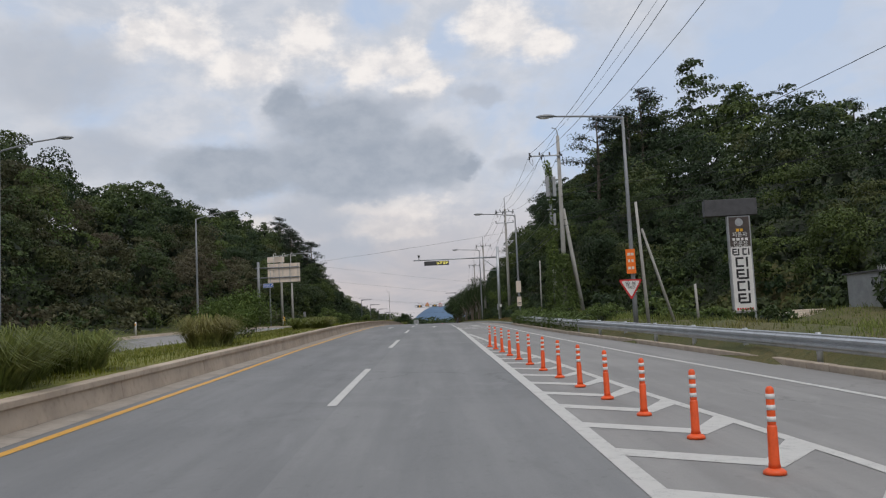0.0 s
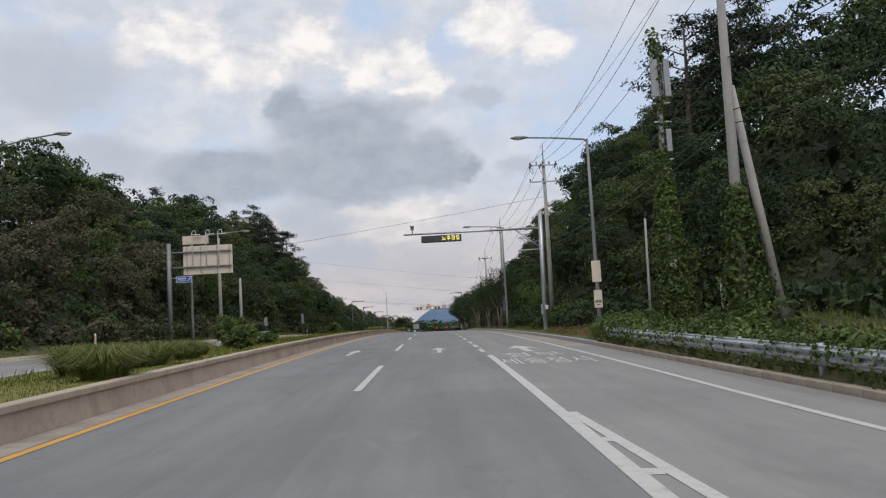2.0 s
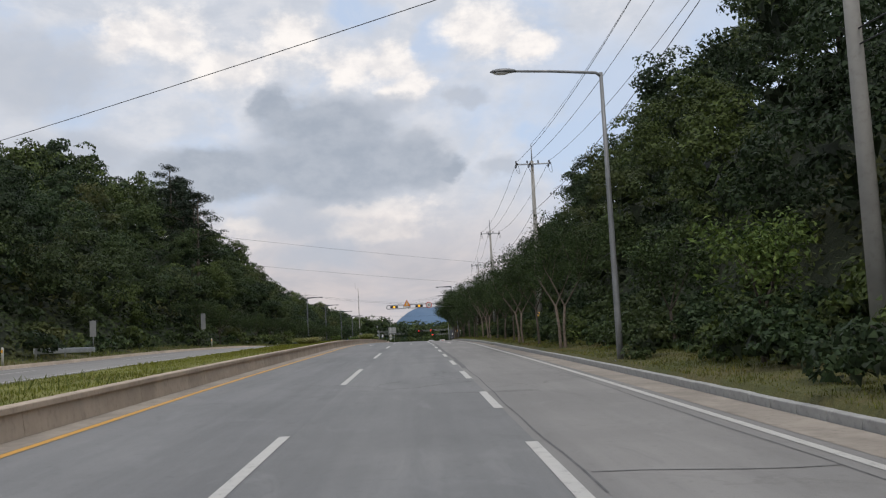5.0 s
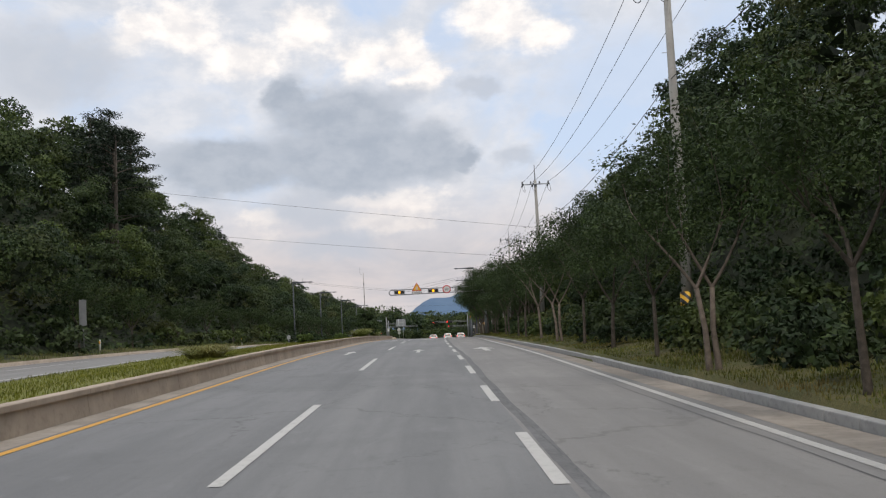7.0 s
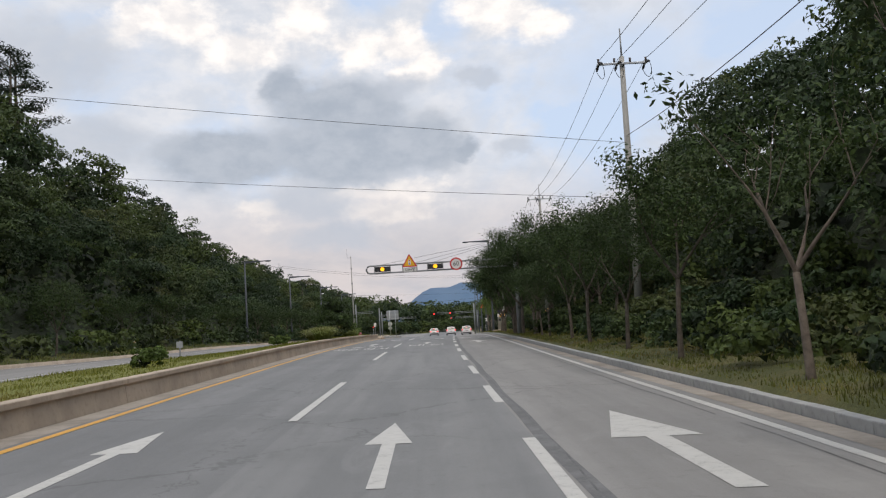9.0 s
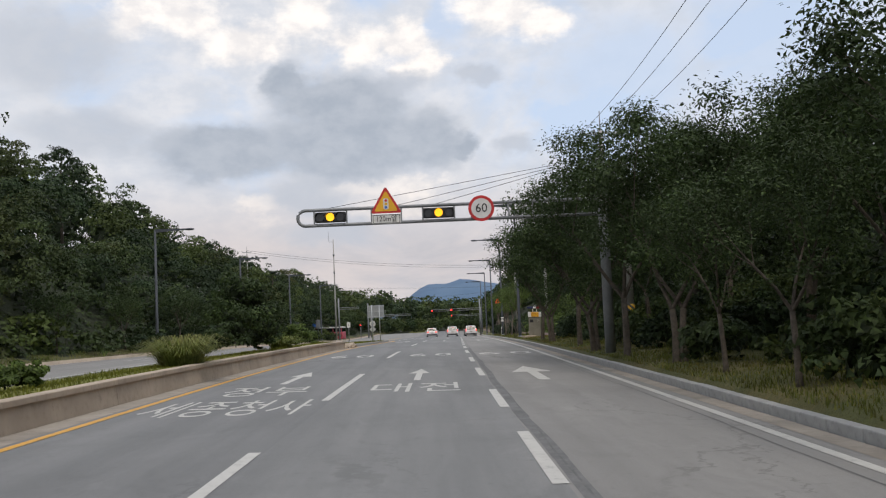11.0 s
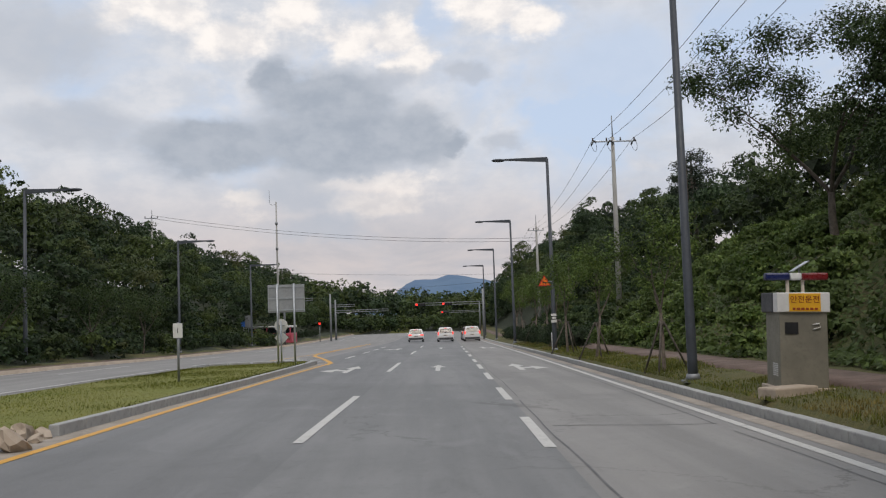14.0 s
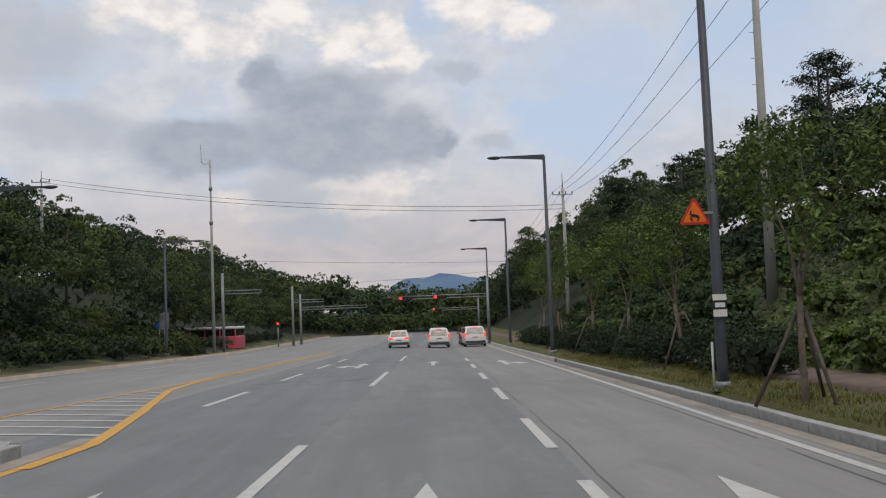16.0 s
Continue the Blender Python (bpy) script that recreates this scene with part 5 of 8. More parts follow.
stay(at(11.95, 63.5, 0.2), at(10.98, 63.7, 7.8), 0.16, 0.11, "leaning concrete brace pole set against a utility pole")
stay(at(10.3, 38.0, 0.2), at(10.13, 38.2, 5.35), 0.075, 0.055, "slim pale concrete post near the yield sign")
stay(at(11.5, 38.4, 0.15), at(10.33, 38.3, 4.25), 0.065, 0.05, "slim leaning pale concrete stay")
stay(at(12.6, 39.0, 0.2), at(12.55, 39.0, 1.9), 0.06, 0.05, "short pale concrete post on the verge")
stay(at(10.2, 73.0, 0.3), at(10.28, 73.0, 4.75), 0.055, 0.045, "slim pale post beside the vine-covered pole")
stay(at(10.9, 66.0, 0.3), at(10.9, 66.0, 2.0), 0.04, 0.04, "thin white marker post among vines")


def antenna_pole():
    """Phone mast overgrown by vines, with panel antennas at its top."""
    base = on_ground(11.5, 74.2)
    z = lambda h: h + float(zr(74.2)) - base.z
    root = empty("antenna_pole", Matrix.Translation(base), "vine-covered steel antenna pole with grey panel boxes", "antenna pole")
    bm = bmesh.new()
    tube(bm, [(0, 0, 0), (0, 0, z(6)), (0.1, 0, z(12.0))], [0.16, 0.13, 0.09], 12)
    part("pole", bm, POLE_GREY, root)
    for x, yy, h0, hh, w in ((-0.12, -0.16, 9.95, 1.6, 0.30), (0.42, -0.1, 9.95, 1.62, 0.26), (0.2, 0.2, 10.0, 1.5, 0.26), (0.3, -0.14, 7.6, 0.95, 0.22)):
        bm = bmesh.new()
        box(bm, (w, 0.14, hh), (x, yy, z(h0) + hh / 2), bevel=0.02)
        part("antenna_panel", bm, ALU_BACK, root, "pale grey antenna panel")
    for h in (7.3, 8.9, 9.7, 11.4):
        bm = bmesh.new()
        box(bm, (0.7, 0.06, 0.06), (0.12, -0.05, z(h)))
        part("bracket", bm, STEEL, root)
    for k, (h, s) in enumerate(((2.9, 0.3), (3.9, 0.28))):
        bm = bmesh.new()
        box(bm, (s, 0.14, s * 1.1), (0.0, -0.3, z(h)), bevel=0.01)
        part("meter_box", bm, WHITE, root, "small white meter box")


antenna_pole()


# ---- wires ----
def wire(pts, sag, r=0.012, steps=14):
    """One cable slung over a row of supports."""
    cu = bpy.data.curves.new("cable", "CURVE")
    cu.dimensions, cu.bevel_depth, cu.bevel_resolution = "3D", r, 1
    for a, b in list(zip(pts, pts[1:]))[:1]:
        s = cu.splines.new("POLY")
        s.points.add(steps)
        for k in range(steps + 1):
            f = k / steps
            p = Vector(a).lerp(Vector(b), f)
            p.z -= sag * 4 * f * (1 - f)
            s.points[k].co = (*p, 1)
    cu.materials.append(BLACK)
    tmp = bpy.data.objects.new("cable", cu)
    scene.collection.objects.link(tmp)
    me = bpy.data.meshes.new_from_object(tmp.evaluated_get(bpy.context.evaluated_depsgraph_get()))
    bpy.data.objects.remove(tmp)
    if len(pts) > 2:
        wire(pts[1:], sag, r, steps)
    return tagged(new("cable", me), "black overhead cable slung between utility poles", "cable", "overhead cables")


def strain_set(u, y, h, l, r):
    """Dark insulators that hold the cables to a cross-arm, with a slack loop between them."""
    for f in (0.0, 0.4, 1.0):
        p = at(u + l + (r - l) * f, y, h - 0.12)
        root = empty("strain_insulator", Matrix.Translation(p), "pair of dark strain insulators with a slack cable loop", "insulator", "strain insulators")
        for k in (-1, 1):
            bm = bmesh.new()
            tube(bm, [(0, k * 0.06 - 0.1, -0.02), (0, k * 0.2 - 0.1, -0.05), (0, k * 0.34 - 0.1, -0.09), (0, k * 0.48 - 0.1, -0.14), (0, k * 0.66 - 0.1, -0.2)], [0.03, 0.065, 0.045, 0.065, 0.035], 8)
            part("insulator", bm, BLACK, root)
        bm = bmesh.new()
        tube(bm, [(0.16 * math.sin(math.pi * k / 8), -0.1 - 0.66 * math.cos(math.pi * k / 8), -0.2 - 0.5 * math.sin(math.pi * k / 8)) for k in range(9)], 0.014, 6)
        part("loop", bm, BLACK, root)


LINE = [(10.75, 20.0, 11.6, -1.9, 0.2), (10.75, 63.5, 11.7, -1.9, 0.2), (10.45, 104.4, 12.45, -0.95, 0.95), (10.65, 151.0, 12.5, -1.0, 1.3), (11.3, 195.3, 12.45, -1.0, 1.1), (12.0, 240.0, 12.4, -1.0, 1.05), (13.15, 290.0, 13.2, -1.2, 1.4), (12.5, 333.0, 12.15, -0.85, 0.75), (12.5, 378.0, 12.0, -0.85, 0.75)]
for f in (0.0, 0.4, 1.0):
    wire([at(u + l + (r - l) * f, y, h) for u, y, h, l, r in LINE], 0.9)
for u, y, h, l, r in LINE[1:7]:
    strain_set(u, y, h, l, r)
wire([at(10.75 + 0.3, 20.0, 13.9), at(10.8, 63.5, 13.2), at(10.5, 104.4, 13.9), at(10.75, 151, 13.75)], 0.7, 0.009)
for k, (h0, h1) in enumerate(((8.6, 7.4), (7.0, 6.6), (6.6, 6.3))):
    wire([at(13.0 + 16 * (k + 1), 15, h0 + 6), at(10.8, 63.5, h0), at(10.5, 104.4, h1)], 0.6, 0.016)
wire([at(40, 40, 9.5), at(10.8, 63.5, 9.2)], 0.4, 0.012)
wire([at(10.5, 104.4, 9.9), at(-34, 135, 8.2)], 0.3, 0.011)
wire([at(10.5, 104.4, 11.2), at(10.65, 151, 9.0), at(11.3, 195.3, 9.0)], 0.8, 0.014)
wire([at(11.3, 195.3, 8.7), at(-40, 200, 17.2)], 0.3, 0.011)
wire([at(11.3, 195.3, 6.2), at(-40, 217, 14.8)], 0.3, 0.011)
for d in (0.0, 0.35):
    wire([at(12.5, 333, 10.8 + d), at(-32, 340, 15.6 + d)], 1.0, 0.018)
wire([at(12.5, 378, 9.5), at(-32, 366, 10.9)], 0.4, 0.016)
wire([at(12.5, 378, 8.6), at(-30, 392, 8.3)], 0.6, 0.016)


def mast():
    base = on_ground(-17.45, 340.0)
    root = empty("mast", Matrix.Translation(base), "very tall slender grey steel mast with a bent whip", "mast")
    bm = bmesh.new()
    tube(bm, [(0, 0, 0), (0, 0, 8), (0, 0, 16.9)], [0.16, 0.12, 0.07], 12)
    part("column", bm, CONC_POLE, root)
    bm = bmesh.new()
    tube(bm, [(0, 0, 16.6), (-0.5, 0, 16.5), (-0.75, 0, 16.7), (-0.78, 0, 18.3)], 0.025, 6)
    part("whip", bm, POLE_GREY, root)
    for h in (14.2, 11.2):
        bm = bmesh.new()
        tube(bm, [(0, 0, h), (0, 0, h + 0.3)], 0.16, 10)
        part("collar", bm, POLE_GREY, root)


mast()


# ---- signs and gantries ----


def round_tri(s, z, r, up=1):
    """A triangle with rounded corners, s wide; its flat side at z."""
    pts = [Vector((-up * s / 2, 0)), Vector((up * s / 2, 0)), Vector((0, up * s * 0.866))]
    c = (pts[0] + pts[1] + pts[2]) / 3
    out = []
    for i, p in enumerate(pts):
        k = p + (c - p).normalized() * 2 * r
        a0 = math.atan2((p - c).y, (p - c).x)
        for j in range(5):
            a = a0 + radians(-60 + 30 * j)
            out.append((k.x + r * math.cos(a), z + k.y + r * math.sin(a)))
    return out


def bars(root, x0, x1, z, h, n, y, mat, r, name="lettering_bar"):
    """Words that cannot be read: a row of small bars."""
    w = (x1 - x0) / n
    for k in range(n):
        bm = bmesh.new()
        box(bm, (w * r.uniform(0.6, 0.82), 0.006, h), (x0 + (k + 0.5) * w, y, z))
        part(name, bm, mat, root)


def yield_sign():
    root = empty("yield_sign", Matrix.Translation(at(9.72, 38.25, 0)), "white triangular yield sign with a red border on a lamp column", "road sign")
    root.parent = None
    top = 2.2
    bm = bmesh.new()
    plate(bm, round_tri(0.98, top, 0.05, -1), 0.012, 0.0)
    part("panel", bm, RED, root, "red border of the sign")
    bm = bmesh.new()
    plate(bm, round_tri(0.76, top - 0.065, 0.04, -1), 0.004, -0.006)
    face = part("face", bm, WHITE, root, "white face")
    letters("lettering", "양 보", 0.21, BLACK, root, (0, -0.017, top - 0.19))
    letters("lettering", "YIELD", 0.125, BLACK, root, (0, -0.017, top - 0.335))
    for z in (top - 0.12, top - 0.5):
        bm = bmesh.new()
        box(bm, (0.3, 0.12, 0.05), (0.1, 0.07, z))
        part("bracket", bm, STEEL, root)
    bm = bmesh.new()
    box(bm, (0.05, 0.05, 0.9), (0.1, 0.14, top - 0.4))
    part("backing_bar", bm, STEEL, root)
    r = random.Random(2)
    root2 = empty("notice_panel", Matrix.Translation(at(9.78, 38.22, 0)), "orange vertical notice panel with faded lettering on a column", "sign panel")
    bm = bmesh.new()
    plate(bm, rounded(0.38, 1.0, 0.02, 2.93), 0.02, 0.0)
    part("panel", bm, ORANGE_SIGN, root2)
    bars(root2, -0.14, 0.14, 3.22, 0.11, 2, -0.004, CREAM, r)
    bars(root2, -0.14, 0.14, 2.95, 0.11, 2, -0.004, CREAM, r)
    bars(root2, -0.14, 0.14, 2.66, 0.11, 2, -0.004, CREAM, r)
    for z in (2.6, 3.25):
        bm = bmesh.new()
        box(bm, (0.26, 0.16, 0.04), (0.06, 0.1, z))
        part("clamp", bm, STEEL, root2)


yield_sign()


def column_panels():
    r = random.Random(4)
    for name, label, z0, z1, w in (("notice_panel", "pale pink-white blank notice panel strapped to a column", 2.42, 3.36, 0.40), ("notice_panel", "cream notice panel with worn lettering strapped to a column", 1.28, 2.06, 0.36)):
        root = empty(name, Matrix.Translation(at(8.87, 76.85, 0)), label, "sign panel")
        bm = bmesh.new()
        plate(bm, rounded(w, z1 - z0, 0.015, (z0 + z1) / 2), 0.02, 0.0)
        part("panel", bm, CREAM, root)
        for z in (z0 + 0.1, z1 - 0.1):
            bm = bmesh.new()
            box(bm, (0.24, 0.14, 0.04), (0.02, 0.09, z))
            part("clamp", bm, STEEL, root)
        if z0 < 2:
            bars(root, -0.14, 0.14, 1.56, 0.12, 4, -0.004, DARK_GREY, r)
            bars(root, -0.12, 0.12, 1.42, 0.025, 1, -0.004, DARK_GREY, r)


column_panels()


def pylon_sign():
    """Tall shop sign with a dark box on top; the shop's name is drawn as plain bars."""
    base = on_ground(17.3, 47.0)
    z = lambda h: h + float(zr(47.0)) - base.z
    root = empty("shop_sign", Matrix.Translation(base) @ pose(0, 0, 0, 0, 0, -4), "tall white shop sign with dark bars and dark top box", "shop sign")
    low = z(0.0)
    bm = bmesh.new()
    box(bm, (1.15, 0.3, 4.9), (0, 0.15, z(2.88)), bevel=0.02)
    part("body", bm, ALU_BACK, root)
    for x in (-0.53, 0.53):
        bm = bmesh.new()
        box(bm, (0.09, 0.12, z(0.6)), (x, 0.15, z(0.6) / 2), bevel=0.008)
        part("leg", bm, STEEL, root)
    bm = bmesh.new()
    box(bm, (1.0, 0.02, 3.25), (0, -0.018, z(2.15)))
    part("face", bm, WHITE, root, "white sign face")
    bm = bmesh.new()
    box(bm, (1.0, 0.02, 1.55), (0, -0.018, z(4.5)))
    part("top_panel", bm, BROWN, root, "dark brown panel")
    bm = bmesh.new()
    box(bm, (2.62, 0.5, 0.84), (-0.35, 0.2, z(5.78)), bevel=0.02)
    part("top_box", bm, DARK_GREY, root, "dark box on top of the sign")
    r = random.Random(9)
    # the shop's name as plain upright and level strokes, two small marks over four large ones
    strokes = [(-0.26, 3.5, 0.36, 0.34, 1), (0.24, 3.5, 0.36, 0.34, 0), (0.0, 2.98, 0.66, 0.5, 0), (0.0, 2.38, 0.66, 0.5, 1), (0.0, 1.78, 0.66, 0.5, 0), (0.0, 1.16, 0.66, 0.5, 1)]
    for x, h, w, t, kind in strokes:
        k = t * 0.2
        for sw, sh, sx, sz in ((w * 0.6, k, -w * 0.16, t * 0.4), (w * 0.6, k, -w * 0.16, -t * 0.4 if kind == 0 else 0.0), (k, t * 0.8, -w * 0.4, 0.0), (k, t, w * 0.38, 0.0)) + (((w * 0.7, k, 0.0, -t * 0.42),) if kind else ()):
            bm = bmesh.new()
            box(bm, (sw, 0.012, sh), (x + sx, -0.034, z(h + sz)))
            part("lettering_bar", bm, BLACK, root)
    bm = bmesh.new()
    plate(bm, disc(0.2, z(5.0)), 0.01, -0.036)
    part("emblem", bm, ALU_BACK, root, "grey round emblem")
    bars(root, -0.2, 0.2, z(4.6), 0.14, 2, -0.033, YELLOW, r)
    letters("lettering", "자동차", 0.27, WHITE, root, (0, -0.034, z(4.36)))
    bars(root, -0.42, 0.42, z(4.14), 0.13, 4, -0.033, WHITE, r)
    letters("lettering", "전문점", 0.27, WHITE, root, (0, -0.034, z(3.9)))
    bars(root, -0.42, 0.42, z(0.62), 0.12, 7, -0.033, RED, r)


pylon_sign()


def shed():
    base = on_ground(21.6, 40.0, 0.1)
    root = empty("shed", Matrix.Translation(base) @ pose(0, 0, 0, 0, 0, 6), "small grey corrugated metal shed with a barred window", "shed")
    bm = bmesh.new()
    n = 44
    pts = []
    for k in range(n + 1):
        x = -1.7 + 3.4 * k / n
        pts.append((x, -0.02 if k % 2 else 0.02))
    for (xa, ya), (xb, yb) in zip(pts, pts[1:]):
        bm.faces.new([bm.verts.new(p) for p in ((xa, ya - 1.2, 0), (xb, yb - 1.2, 0), (xb, yb - 1.2, 1.46), (xa, ya - 1.2, 1.75))])
    bmesh.ops.remove_doubles(bm, verts=bm.verts[:], dist=0.001)
    part("wall", bm, ALU_BACK, root)
    bm = bmesh.new()
    box(bm, (3.4, 2.3, 1.46), (0, 0.0, 0.73))
    part("body", bm, ALU_BACK, root)
    bm = bmesh.new()
    box(bm, (3.6, 2.7, 0.07), (0, 0, 1.5), bevel=0.01)
    part("roof", bm, DARK_GREY, root)
    bm = bmesh.new()
    box(bm, (0.62, 0.05, 0.85), (-1.0, -1.235, 0.75), bevel=0.005)
    w = part("window", bm, LENS_DARK, root)
    for k in range(6):
        bm = bmesh.new()
        box(bm, (0.02, 0.03, 0.85), (-1.25 + 0.1 * k, -1.28, 0.75))
        part("bar", bm, STEEL, w)
    # stacked sheets beside the shed
    for k in range(4):
        bm = bmesh.new()
        box(bm, (1.9 - 0.1 * k, 1.2, 0.08), (0, 0, 0.04), bevel=0.01)
        ob = part("stacked_board", bm, CREAM)
        ob.matrix_basis = Matrix.Translation(on_ground(18.4, 42.5, -0.02) + Vector((0, 0, 0.09 * k))) @ pose(0, 0, 0, 0, 0, 8 - 5 * k)
        tagged(ob, "pale weathered board in a low stack on the verge", "board", "stacked boards")


shed()


def camera_gantry():
    """Single-arm enforcement gantry with a message board and a camera."""
    base = on_ground(8.38, 92.2)
    z = lambda h: h + float(zr(92.2)) - base.z
    root = empty("camera_gantry", Matrix.Translation(base), "galvanised single-arm road gantry with a camera and message board", "gantry")
    bm = bmesh.new()
    tube(bm, [(0, 0, 0), (0.03, 0, z(3.5)), (0.08, 0, z(7.4))], [0.155, 0.145, 0.125], 18)
    part("column", bm, STEEL, root)
    bm = bmesh.new()
    box(bm, (0.55, 0.55, 0.05), (0, 0, 0.03), bevel=0.006)
    part("base_plate", bm, STEEL, root)
    bm = bmesh.new()
    tube(bm, [(0.0, 0, z(6.38)), (-8.35, 0, z(6.38))], [0.075, 0.05], 12)
    part("arm", bm, STEEL, root)
    bm = bmesh.new()
    tube(bm, [(-0.05, 0, z(5.2)), (-1.5, 0, z(6.33))], 0.035, 8)
    part("brace", bm, STEEL, root)
    bm = bmesh.new()
    tube(bm, [(0, 0, z(5.08)), (-1.4, 0, z(5.06))], 0.03, 8)
    part("lower_arm", bm, STEEL, root)
    bm = bmesh.new()
    box(bm, (2.45, 0.16, 0.42), (-6.05, -0.02, z(6.03)), bevel=0.01)
    board = part("message_board", bm, BLACK, root, "black electronic message board")
    bm = bmesh.new()
    box(bm, (2.38, 0.012, 0.36), (-6.05, -0.106, z(6.03)))
    part("display", bm, DARK_GREY, board)
    letters("led_lettering", "노후경유", 0.34, LED_TEXT, board, (-5.47, -0.116, z(6.03)), stretch=(0.92, 1.0))
    for x in (-6.9, -5.2):
        bm = bmesh.new()
        box(bm, (0.05, 0.05, 0.2), (x, 0, z(6.3)))
        part("hanger", bm, STEEL, root)
    bm = bmesh.new()
    tube(bm, [(-7.8, 0, z(6.4)), (-7.8, 0, z(6.6))], 0.04, 8)
    part("camera_stem", bm, WHITE, root)
    bm = bmesh.new()
    box(bm, (0.22, 0.42, 0.2), (-7.8, -0.05, z(6.75)), bevel=0.02)
    c = part("camera_housing", bm, WHITE, root, "white camera housing")
    bm = bmesh.new()
    tube(bm, [(-7.8, -0.25, z(6.75)), (-7.8, -0.29, z(6.75))], 0.075, 14)
    part("lens", bm, BLACK, c)
    bm = bmesh.new()
    box(bm, (0.26, 0.5, 0.02), (-7.8, -0.06, z(6.87)))
    part("hood", bm, WHITE, c)
    bm = bmesh.new()
    box(bm, (0.12, 0.24, 0.62), (-0.16, -0.05, z(1.4)), bevel=0.01)
    part("control_box", bm, ALU_BACK, root, "grey control box")
    bm = bmesh.new()
    box(bm, (0.18, 0.05, 0.24), (0.1, -0.17, z(1.5)), bevel=0.01)
    part("meter_box", bm, WHITE, root, "white meter box")


camera_gantry()


def signal_head(root, x, z, y, n, lit, mat_lit, w=1.06, h=0.36):
    """A horizontal traffic light with n lamps."""
    bm = bmesh.new()
    box(bm, (w, 0.16, h), (x, y, z), bevel=0.03)
    head = part("signal_head", bm, BLACK, root, "black horizontal traffic light")
    for k in range(n):
        cxk = x - w / 2 + w * (k + 0.5) / n
        bm = bmesh.new()
        plate(bm, disc(h * 0.40, z, 20, cxk), 0.02, y - 0.105)
        part("lamp", bm, mat_lit if k == lit else LENS_DARK, head, "lit lamp" if k == lit else "")
        bm = bmesh.new()
        ring = []
        for j in range(9):
            a = radians(0 + 180 * j / 8)
            p = Vector((cxk + h * 0.44 * math.cos(a), 0, z + h * 0.44 * math.sin(a)))
            ring.append([bm.verts.new(p + Vector((0, y - 0.08, 0))), bm.verts.new(p + Vector((0, y - 0.26, 0)))])
        for r0, r1 in zip(ring, ring[1:]):
            bm.faces.new((r0[0], r0[1], r1[1], r1[0]))
        part("visor", bm, BLACK, head)
    return head


